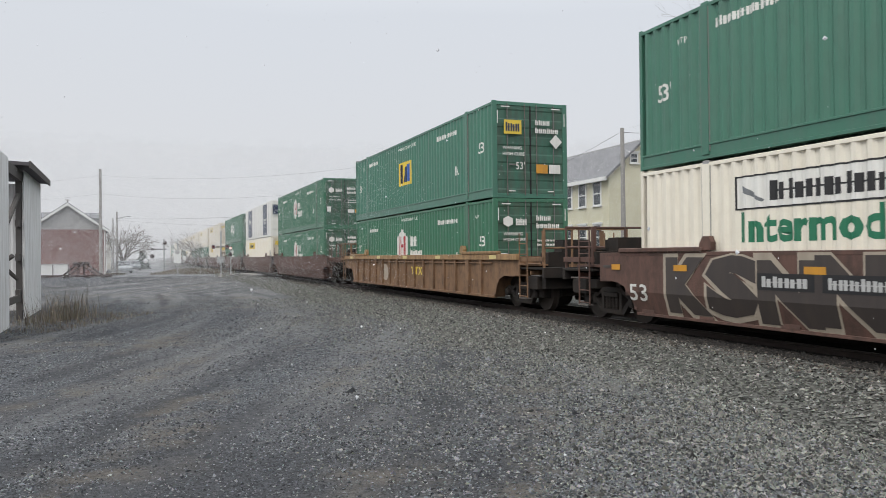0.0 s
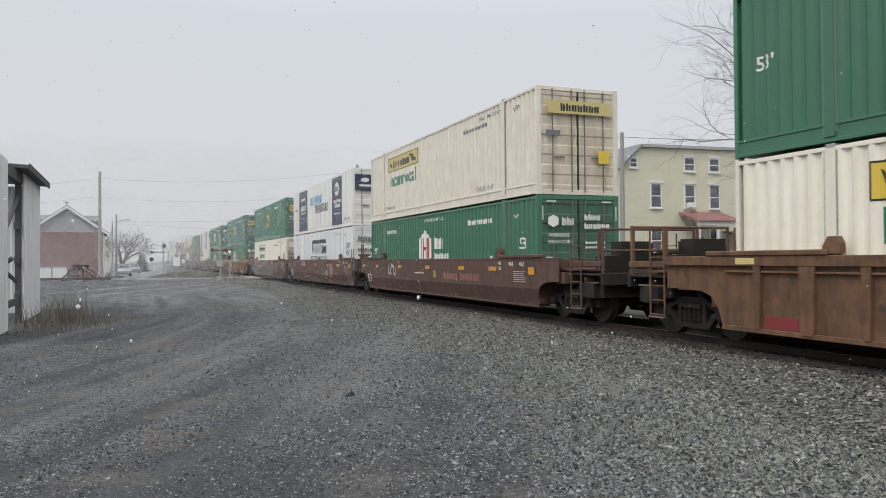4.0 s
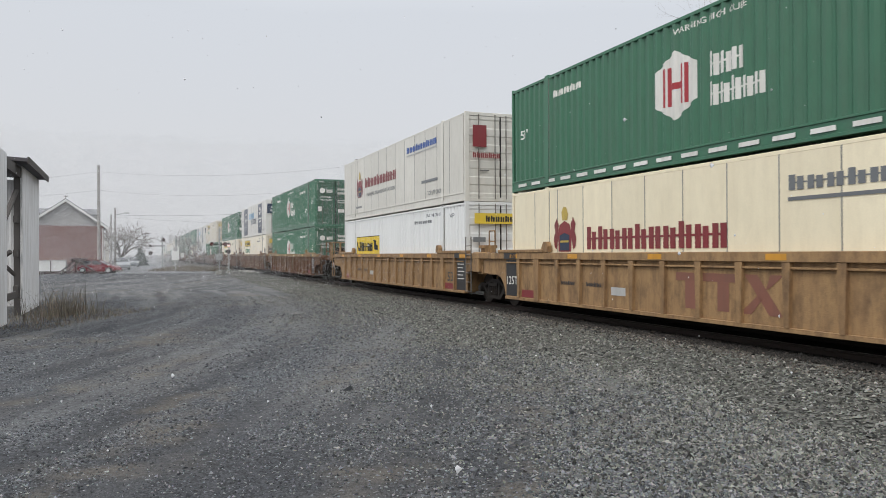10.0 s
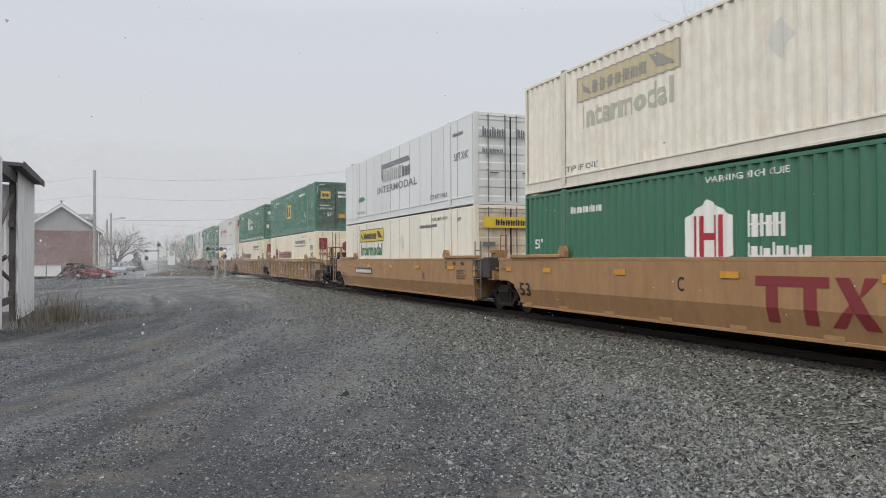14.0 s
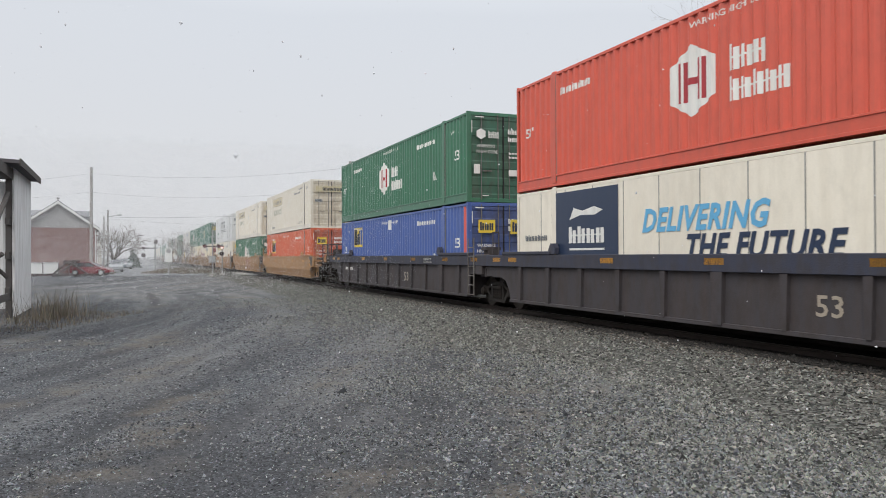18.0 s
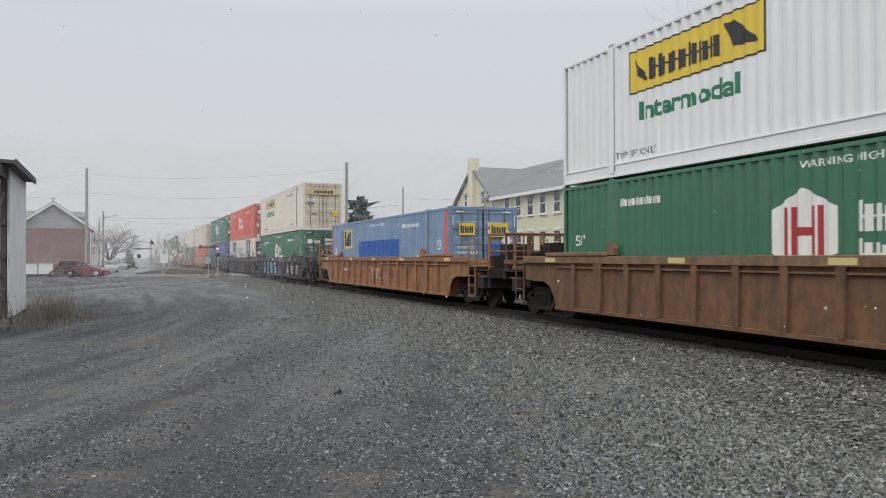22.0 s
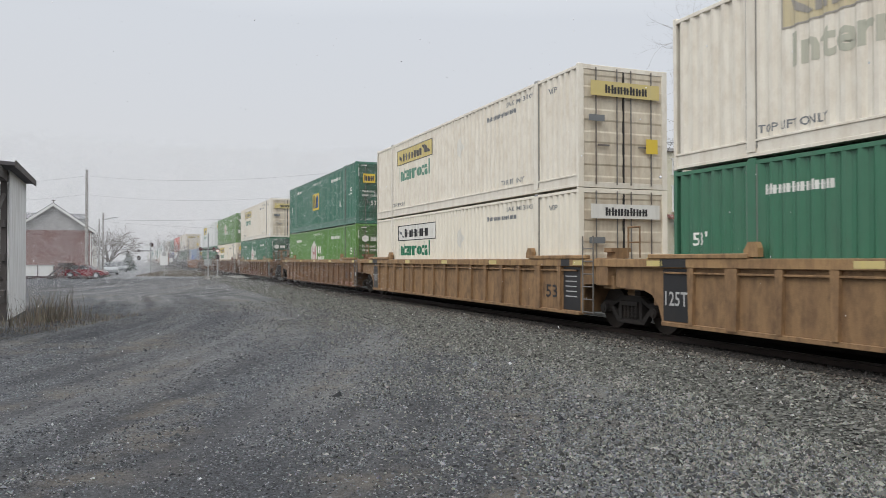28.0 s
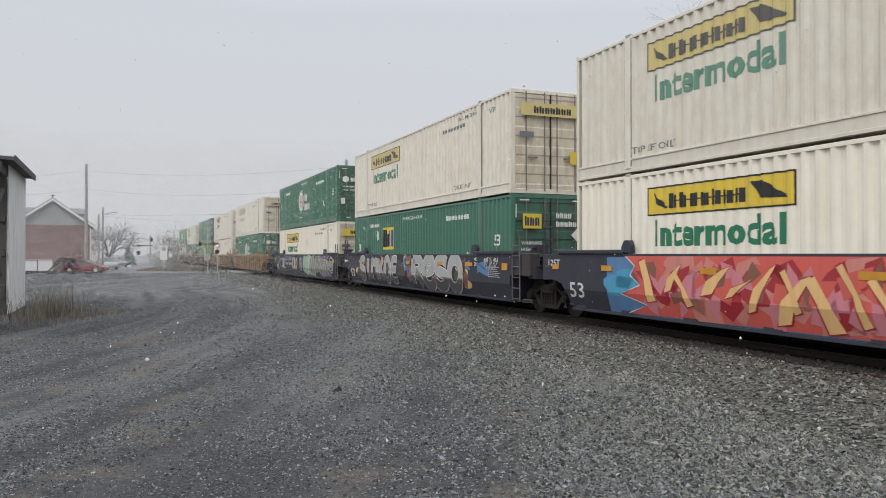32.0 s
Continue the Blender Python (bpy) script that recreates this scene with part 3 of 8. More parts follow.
OLD = {"yellow": "oldyellow", "green": "oldgreen", "black": "oldblack"}
SIGNS["jb_old"] = [(n_, OLD.get(ink, ink), *rest) for n_, ink, *rest in SIGNS["jb"]]
WORN = {"yellow": "dullgold", "green": "dullgreen", "black": "dullblack"}
SIGNS["jb_faint"] = [(n_, WORN.get(ink, ink), *rest) for n_, ink, *rest in SIGNS["jb"]]
KINDS = {  # paint, ribbed side, label
    "jb": (P_WHITE, True, "cream-white corrugated steel cargo container with a yellow label"),
    "jb_old": (P_OLDWHITE, True, "weathered cream-white corrugated container with a faded yellow label"),
    "jb_faint": (P_OLDWHITE, True, "stained cream-white corrugated container with a worn-away label"),
    "jb_bright": (P_BRIGHT, True, "clean white corrugated cargo container with a yellow label"),
    "jb_outline": (P_WHITE, True, "cream-white corrugated container with a white outlined label"),
    "jb_plain": (P_BRIGHT, True, "bright white corrugated container with a large yellow label"),
    "hub": (P_GREEN, True, "dark green corrugated steel container with a white hexagon emblem"),
    "hub_lime": (P_LIME, True, "leaf-green corrugated steel container with a white hexagon emblem"),
    "hub_red": (P_RED, True, "orange-red corrugated steel container with a white hexagon emblem"),
    "emp": (P_EMPGREEN, True, "deep green corrugated container with a square yellow label"),
    "emp_low": (P_EMPGREEN, True, "deep green corrugated container with yellow label and white diamond"),
    "emp_blue": (P_BLUE, True, "royal blue corrugated container with a square yellow label"),
    "emp_orange": (P_ORANGE, True, "orange corrugated steel container with a square yellow label"),
    "emp_pale": (P_LIGHTBLUE, True, "faded pale blue corrugated container with a dark blue stripe"),
    "kllm": (P_GREYWHITE, False, "grey-white flat-panelled container with two navy logo panels"),
    "kllm_cream": (P_IVORY, False, "ivory flat-panelled container with two navy logo panels"),
    "prime": (P_SILVER, False, "silver-white flat-panelled container with grey block lettering"),
    "prime_low": (P_BRIGHT, False, "white flat-panelled container with black block lettering"),
    "cre": (P_DULL, False, "weathered grey-white flat-panelled container with maroon lettering"),
    "cre_low": (P_CREAM, False, "cream flat-panelled container with maroon block lettering"),
}
CONTAINER_MESH = {}


def side_panel_mesh(paint_mat, ribbed):
    """The near side: corrugated sheet, or flat sheets with upright battens."""
    key = ("side", paint_mat.name, ribbed)
    if key in CONTAINER_MESH:
        return CONTAINER_MESH[key]
    x0, x1, z0, z1 = -7.93, 7.93, 0.29, 2.78
    bm = bmesh.new()
    if ribbed:
        xs = [x0] + rib_breaks(x0, x1) + [x1]
        row = [[bm.verts.new((x, 1.247 + rib_depth(x), z)) for x in xs] for z in (z0, z1)]
        for i in range(len(xs) - 1):
            bm.faces.new((row[0][i + 1], row[0][i], row[1][i], row[1][i + 1]))
    else:
        box(bm, 0, 1.22, 1.25, 1.247 + RIB_D, z0, z1)
    CONTAINER_MESH[key] = mesh_of(bm, "side_panel", paint_mat)
    return CONTAINER_MESH[key]


def shared(key, material, make):
    k = (key, material.name)
    if k not in CONTAINER_MESH:
        CONTAINER_MESH[k] = mesh_of(make(), key, material)
    return CONTAINER_MESH[k]


def pressed(z0, z1, n, y0, y1, depth, back):
    """A sheet with n horizontal pressed ribs, extruded along y; its face looks to -x."""
    pts = [(back, z0), (back, z1)]
    step = (z1 - z0) / n
    for i in range(n - 1, -1, -1):
        z = z0 + i * step
        pts += [(0, z + step), (0, z + step * 0.80), (depth, z + step * 0.72), (depth, z + step * 0.28), (0, z + step * 0.20)]
    pts.append((0, z0))
    return prism(pts, y0, y1)


def door_mesh():
    """One leaf of the rear door, 1.17 m wide, with pressed panels."""
    return pressed(0.14, 2.76, 5, 0.0, 1.17, 0.015, 0.05)


def front_mesh():
    """The closed end wall with its horizontal pressings."""
    return pressed(0.14, 2.76, 9, -1.22, 1.22, 0.03, 0.05)


M_SEAM = paint("dark_seam", (0.22, 0.215, 0.20), dirt=(0.10, 0.085, 0.07))
M_ROD = paint("grimy_lock_rod", (0.17, 0.165, 0.155), metal=0.2, dirt=(0.11, 0.06, 0.035), dirt_amount=0.6)
M_GASKET = surface("black_rubber_gasket", (0.018, 0.018, 0.019), rough=0.8, bump=0)
M_CAST = paint("galvanised_fitting", (0.38, 0.38, 0.37), metal=0.4, dirt=(0.2, 0.15, 0.1))


BOLD = ("label_panel", "emblem_hexagon", "logo_panel", "brand_mark", "stripe_panel", "brand_shadow", "crest")


# Side paints darkened: the shade on the rear ends is put into the colour.
DOOR_SHADED = {"hub": (0.046, 0.135, 0.088), "emp": (0.046, 0.135, 0.095), "hub_lime": (0.095, 0.20, 0.060), "hub_red": (0.50, 0.085, 0.055), "emp_blue": (0.06, 0.10, 0.27), "emp_orange": (0.52, 0.11, 0.06), "emp_low": (0.046, 0.135, 0.095)}


def grimy(kind):
    """The rear doors' paint: road stains over a base darkened for the end's shade."""
    if kind not in DOOR_SHADED:
        return KINDS[kind][0]
    return paint("shaded_stained_%s_door" % kind, DOOR_SHADED[kind], dirt=(0.10, 0.085, 0.065), dirt_amount=0.5, grime=0.55, grime_color=(0.05, 0.042, 0.036), rough=0.55)


def make_container(kind, front_to_rear=False, plain=False):
    """A 53-foot container, its base at the origin, x forward, signs on the side that faces +y."""
    col, ribbed, label = KINDS[kind]
    c = tagged(empty("shipping_container"), label, "container", "containers on the train")
    side = side_panel_mesh(col, ribbed)
    for turn in (0, math.pi):
        r = Matrix.Rotation(turn, 4, "Z")
        if ribbed:
            part("side_panel", side, None, c, at=r)
            continue
        batten = shared("batten", M_SEAM, lambda: boxes((-0.013, 0.013, 1.27, 1.247 + RIB_D + 0.003, 0.29, 2.78)))
        for i in range(13):
            part("side_panel", side, None, c, at=r @ Matrix.Translation((-7.93 + i * 1.22, 0, 0)))
            if i:
                part("batten", batten, None, c, at=r @ Matrix.Translation((-7.93 + i * 1.22, 0, 0)))
    part("roof", shared("roof", col, lambda: boxes((-8.0, 8.0, -1.25, 1.25, 2.82, 2.85), *[(i * 1.0 - 0.03, i * 1.0 + 0.03, -1.2, 1.2, 2.845, 2.865) for i in range(-7, 8)])), None, c)
    part("floor", shared("floor", col, lambda: boxes((-8.0, 8.0, -1.24, 1.24, 0.02, 0.14))), None, c)
    rail_t = shared("top_rail", col, lambda: boxes((-8.0, 8.0, 1.235, 1.299, 2.775, 2.850), bevel=0.008))
    rail_b = shared("bottom_rail", col, lambda: prism([(1.235, 0.02), (1.302, 0.02), (1.302, 0.07), (1.286, 0.078), (1.286, 0.262), (1.304, 0.27), (1.304, 0.30), (1.298, 0.306), (1.235, 0.306)], -8.0, 8.0, "x"))
    post = shared("corner_post", col, lambda: boxes((-0.09, 0.0, 1.14, 1.301, 0.0, 2.888), bevel=0.01))
    mid = shared("lift_post", col, lambda: boxes((-0.10, 0.10, 1.24, 1.312, 0.10, 2.82), (-0.125, -0.10, 1.24, 1.2985, 0.15, 2.80), (0.10, 0.125, 1.24, 1.2985, 0.15, 2.80)))
    if len(mid.materials) == 1:
        mid.materials.append(M_SEAM)
        for f in mid.polygons:
            f.material_index = 1 if abs(f.center.x) > 0.1003 else 0
    cast = shared("corner_casting", M_CAST if kind.startswith(("jb", "hub_lime")) else col, lambda: boxes((-0.09, 0.09, 1.14, 1.308, 0.0, 0.12), bevel=0.012))
    for turn in (0, math.pi):
        r = Matrix.Rotation(turn, 4, "Z")
        part("top_rail", rail_t, None, c, at=r)
        part("bottom_rail", rail_b, None, c, at=r)
        for x in () if plain or turn else (-6.03, 6.03):
            part("lift_post", mid, None, c, at=r @ Matrix.Translation((x, 0, 0)))
            part("corner_casting", cast, None, c, at=r @ Matrix.Translation((x, 0, 2.768)))
        part("corner_post", post, None, c, at=r @ Matrix.Translation((8.075, 0, 0)))
        part("corner_post", post, None, c, at=r @ Matrix.Translation((-7.985, 0, 0)))
    leaf = shared("door", P_DOOR if kind in ("jb", "jb_old", "jb_faint", "jb_outline", "jb_flat") else grimy(kind), door_mesh)
    front = shared("front_wall", col, front_mesh)
    rodm = shared("lock_rod", M_ROD, lambda: rods(((-0.03, 0, 0.08), (-0.03, 0, 2.82), 0.017)))
    handle = shared("door_handle", M_ROD, lambda: boxes((-0.05, -0.02, -0.02, 0.30, 0.98, 1.02)))
    sill = shared("door_header", col, lambda: boxes((-0.07, 0.0, -1.15, 1.15, 2.765, 2.88), bevel=0.008))
    foot = shared("door_sill", col, lambda: boxes((-0.07, 0.0, -1.15, 1.15, 0.0, 0.135), bevel=0.008))
    if front_to_rear:
        part("front_wall", front, None, c, at=Matrix.Translation((-8.05, 0, 0)))
        part("door_header", sill, None, c, at=Matrix.Translation((-8.0, 0, 0)))
        part("door_sill", foot, None, c, at=Matrix.Translation((-8.0, 0, 0)))
        for s in (0, 1):
            part("door", leaf, None, c, at=Matrix.Translation((8.06, 1.175 if s else 0, 0)) @ Matrix.Rotation(math.pi, 4, "Z"))
    else:
        part("front_wall", front, None, c, at=Matrix.Translation((8.05, 0, 0)) @ Matrix.Rotation(math.pi, 4, "Z"))
        part("door_header", sill, None, c, at=Matrix.Translation((-8.0, 0, 0)))
        part("door_sill", foot, None, c, at=Matrix.Translation((-8.0, 0, 0)))
        for y0 in (0.004, -1.174):
            d = part("door", leaf, None, c, at=Matrix.Translation((-8.055, y0, 0)))
            if plain:
                continue
            for y in (0.2, 0.8) if y0 > 0 else (0.37, 0.97):
                part("lock_rod", rodm, None, d, at=Matrix.Translation((0, y, 0)))
            part("door_handle", handle, None, d, at=Matrix.Translation((0, 0.45, 0)))
        if not plain:
            part("door_gasket", shared("door_gasket", M_GASKET, lambda: boxes((-0.012, 0.02, -0.022, 0.022, 0.13, 2.77))), None, c, at=Matrix.Translation((-8.06, 0, 0)))
    for name, ink, lift, shape, *args in SIGNS[kind]:
        if plain and name not in BOLD:
            continue
        pts, faces = flat(shape, *args)
        part(name, side_sign(pts, faces, ribbed, 0.004 + 0.004 * lift + (0.008 if not ribbed else 0)), INK[ink], c)
    if front_to_rear and kind == "hub" and not plain:
        dash = shared("reflective_dash", INK["white"], lambda: boxes((-0.24, 0.24, 1.30, 1.306, 0.12, 0.20)))
        for i in range(20):
            part("reflective_dash", dash, None, c, at=Matrix.Translation((-7.4 + i * 0.78, 0, 0)))
    end = []
    if kind.startswith("jb"):
        end = [("label_panel", {"jb_outline": "white", "jb_old": "oldyellow", "jb_faint": "dullgold"}.get(kind, "yellow"), 0.07, "rect", 0.3, 2.15, 2.3, 2.5), ("brand_mark", "black", 0.074, "bars", 7, 0.7, 2.22, 1.95, 2.42), ("warning_plate", "yellow", 0.07, "rect", 1.9, 0.85, 2.25, 1.2), ("data_plate", "grey", 0.07, "rect", 0.25, 1.55, 0.7, 1.7)]
    elif kind.startswith("hub"):
        end = [("emblem_hexagon", "white", 0.07, *hexa(0.3, 2.0, 0.62, 2.34)), ("brand_mark", "white", 0.07, "bars", 5, 0.72, 2.05, 1.1, 2.28), ("number_mark", "white", 0.07, "bars", 4, 1.42, 2.2, 1.95, 2.36), ("number_mark", "white", 0.07, "bars", 6, 1.42, 1.96, 2.25, 2.12),
               ("lettering", "white", 0.07, "word", "WARNING", 0.3, 1.74, 0.95, 1.84), ("lettering", "white", 0.07, "word", "HIGH CUBE", 0.3, 1.56, 1.05, 1.66), ("data_plate", "white", 0.07, "rect", 0.2, 0.9, 0.42, 1.2), ("warning_plate", "orange", 0.07, "rect", 1.9, 0.85, 2.25, 1.05), ("data_plate", "white", 0.07, "rect", 1.45, 0.85, 1.85, 1.05),
               ("weight_mark", "white", 0.07, "bars", 6, 1.45, 1.55, 2.1, 1.62), ("weight_mark", "white", 0.07, "bars", 6, 1.45, 1.42, 2.1, 1.49)]
    elif kind.startswith("emp"):
        end = [("label_panel", "yellow", 0.07, "rect", 0.35, 1.9, 0.95, 2.32), ("brand_mark", "navy", 0.074, "bars", 3, 0.4, 1.98, 0.9, 2.25), ("number_mark", "white", 0.07, "bars", 4, 1.42, 2.2, 1.95, 2.36), ("number_mark", "white", 0.07, "bars", 6, 1.42, 1.96, 2.25, 2.12),
               ("placard", "white", 0.07, "poly", [(2.15, 1.5), (2.37, 1.72), (2.15, 1.94), (1.93, 1.72)]), ("lettering", "white", 0.07, "word", "53'", 0.75, 0.85, 1.05, 1.08), ("warning_plate", "orange", 0.07, "rect", 1.45, 0.75, 1.85, 1.02), ("data_plate", "white", 0.07, "rect", 1.9, 0.75, 2.3, 1.02),
               ("lettering", "white", 0.07, "word", "WARNING", 0.3, 1.44, 0.95, 1.54), ("lettering", "white", 0.07, "word", "HIGH CUBE", 0.3, 1.26, 1.05, 1.36)]
        if kind == "emp_blue":
            end += [("label_panel", "yellow", 0.071, "rect", 1.5, 1.86, 2.25, 2.34), ("brand_mark", "navy", 0.075, "bars", 3, 1.56, 1.94, 2.19, 2.26)]
        if kind == "emp_pale":
            end += [("label_panel", "yellow", 0.071, "rect", 1.5, 1.85, 2.2, 2.32), ("brand_mark", "navy", 0.075, "bars", 3, 1.56, 1.95, 2.14, 2.24), ("stripe_panel", "blue", 0.07, "rect", 1.4, 1.2, 2.3, 1.6)]
    elif kind.startswith("kllm"):
        end = [("logo_panel", "navy", 0.07, "rect", 0.12, 1.75, 1.2, 2.55), ("logo_panel", "navy", 0.07, "rect", 1.4, 1.75, 2.45, 2.55), ("brand_bar", "white", 0.074, "rect", 0.35, 1.95, 0.95, 2.05), ("emblem_oval", "white", 0.074, *hexa(0.45, 2.15, 0.85, 2.4)), ("brand_bar", "white", 0.074, "rect", 1.65, 1.95, 2.2, 2.05), ("emblem", "white", 0.074, *hexa(1.7, 2.18, 2.1, 2.38))]
    elif kind.startswith("cre"):
        end = [("red_plate", "maroon", 0.07, "rect", 0.25, 1.75, 0.75, 2.45), ("brand_mark", "maroon", 0.07, "bars", 7, 0.25, 1.4, 1.25, 1.58), ("crest", "maroon", 0.07, *hexa(1.7, 1.6, 2.2, 2.3))]
    else:
        end = [("brand_mark", "grey", 0.07, "bars", 5, 0.25, 2.1, 1.1, 2.4), ("number_mark", "grey", 0.07, "bars", 6, 0.25, 1.6, 1.0, 1.75), ("brand_mark", "grey", 0.07, "bars", 5, 1.45, 2.1, 2.3, 2.4)]
    if kind.startswith(("hub", "emp")) and not front_to_rear:
        end += [("reflector_strip", "white", 0.07, "rect", u, v, u + w, v + h) for u, v, w, h in ((0.12, 2.2, 0.03, 0.38), (2.44, 2.2, 0.03, 0.38), (0.25, 2.69, 0.3, 0.035), (2.0, 2.69, 0.3, 0.035), (0.5, 0.19, 0.22, 0.03), (1.85, 0.19, 0.22, 0.03))]
    for name, ink, lift, shape, *args in end if not plain else end[:2]:
        pts, faces = flat(shape, *args)
        part(name, end_sign(pts, faces, lift - (0.02 if front_to_rear else 0.0)), INK[ink], c)
    return c


# ---- well cars ----
SHOE = {}


def truck_side_mesh():
    """The cast side frame of a two-axle truck: arched top and bottom members, bearing ends, springs in the middle."""
    bm = prism([(-1.15, 0.50), (-0.98, 0.64), (-0.6, 0.63), (-0.36, 0.77), (0.36, 0.77), (0.6, 0.63), (0.98, 0.64), (1.15, 0.50), (1.12, 0.40), (0.98, 0.52), (0.66, 0.52), (0.36, 0.66), (-0.36, 0.66), (-0.66, 0.52), (-0.98, 0.52), (-1.12, 0.40)], 0.95, 1.08)
    merge(bm, prism([(-0.78, 0.52), (-0.66, 0.52), (-0.40, 0.27), (0.40, 0.27), (0.66, 0.52), (0.78, 0.52), (0.48, 0.17), (-0.48, 0.17)], 0.95, 1.08))
    for x in (-0.36, 0.36):
        box(bm, x - 0.05, x + 0.05, 0.95, 1.09, 0.25, 0.68)
    for x in (-0.89, 0.89):
        rod(bm, (x, 0.9, 0.46), (x, 1.17, 0.46), 0.115, 12)
        rod(bm, (x, 1.17, 0.46), (x, 1.19, 0.46), 0.07, 8)
        box(bm, x - 0.16, x + 0.16, 0.93, 1.08, 0.40, 0.56)
    for x in (-0.2, -0.07, 0.07, 0.2):
        rod(bm, (x, 1.06, 0.28), (x, 1.06, 0.56), 0.045, 8)
        for z in (0.33, 0.41, 0.49):
            rod(bm, (x, 1.06, z - 0.012), (x, 1.06, z + 0.012), 0.062, 8)
    box(bm, -0.3, 0.3, 0.9, 1.13, 0.56, 0.65)
    return bm


def wheelset_mesh():
    bm = bmesh.new()
    rod(bm, (0, -1.0, 0), (0, 1.0, 0), 0.08, 8)
    for s in (-1, 1):
        rod(bm, (0, s * 0.71, 0), (0, s * 0.84, 0), 0.455, 28)
        rod(bm, (0, s * 0.68, 0), (0, s * 0.72, 0), 0.485, 28)
    return bm


def end_frame_mesh(joined):
    """The end of a unit over its truck: sloped bolster, deck and stub to the coupler or the shared joint."""
    bm = bmesh.new()
    reach = 9.75 if joined else 10.9
    merge(bm, prism([(8.2, 0.45), (8.45, 0.9), (9.1, 1.0), (reach, 1.0), (reach, 1.28), (8.2, 1.34)], -0.32, 0.32))
    box(bm, 8.15, 8.28, -1.36, 1.36, 0.35, 1.5)
    box(bm, 9.2, 9.6, -1.36, 1.36, 0.92, 1.2)
    box(bm, 8.3, reach - 0.1, -1.25, 1.25, 1.24, 1.29)
    return bm


def deck_gear_mesh():
    """Brake gear and stiffeners that stand on the end deck."""
    bm = bmesh.new()
    for y in (-0.9, 0.0, 0.9):
        box(bm, 8.6, 9.5, y - 0.06, y + 0.06, 1.29, 1.42)
    rod(bm, (8.75, 0.45, 1.38), (9.4, 0.45, 1.38), 0.12, 10)
    box(bm, 9.0, 9.12, -1.2, 1.2, 1.29, 1.5)
    rod(bm, (8.5, -0.6, 0.72), (9.5, -0.6, 0.78), 0.14, 10)
    box(bm, 8.4, 8.9, 0.55, 1.15, 0.62, 0.95)
    for y in (-1.1, -0.5, 0.3, 1.1):
        rod(bm, (8.35, y, 1.1), (9.7, y * 0.8, 0.9), 0.025, 6)
    return bm


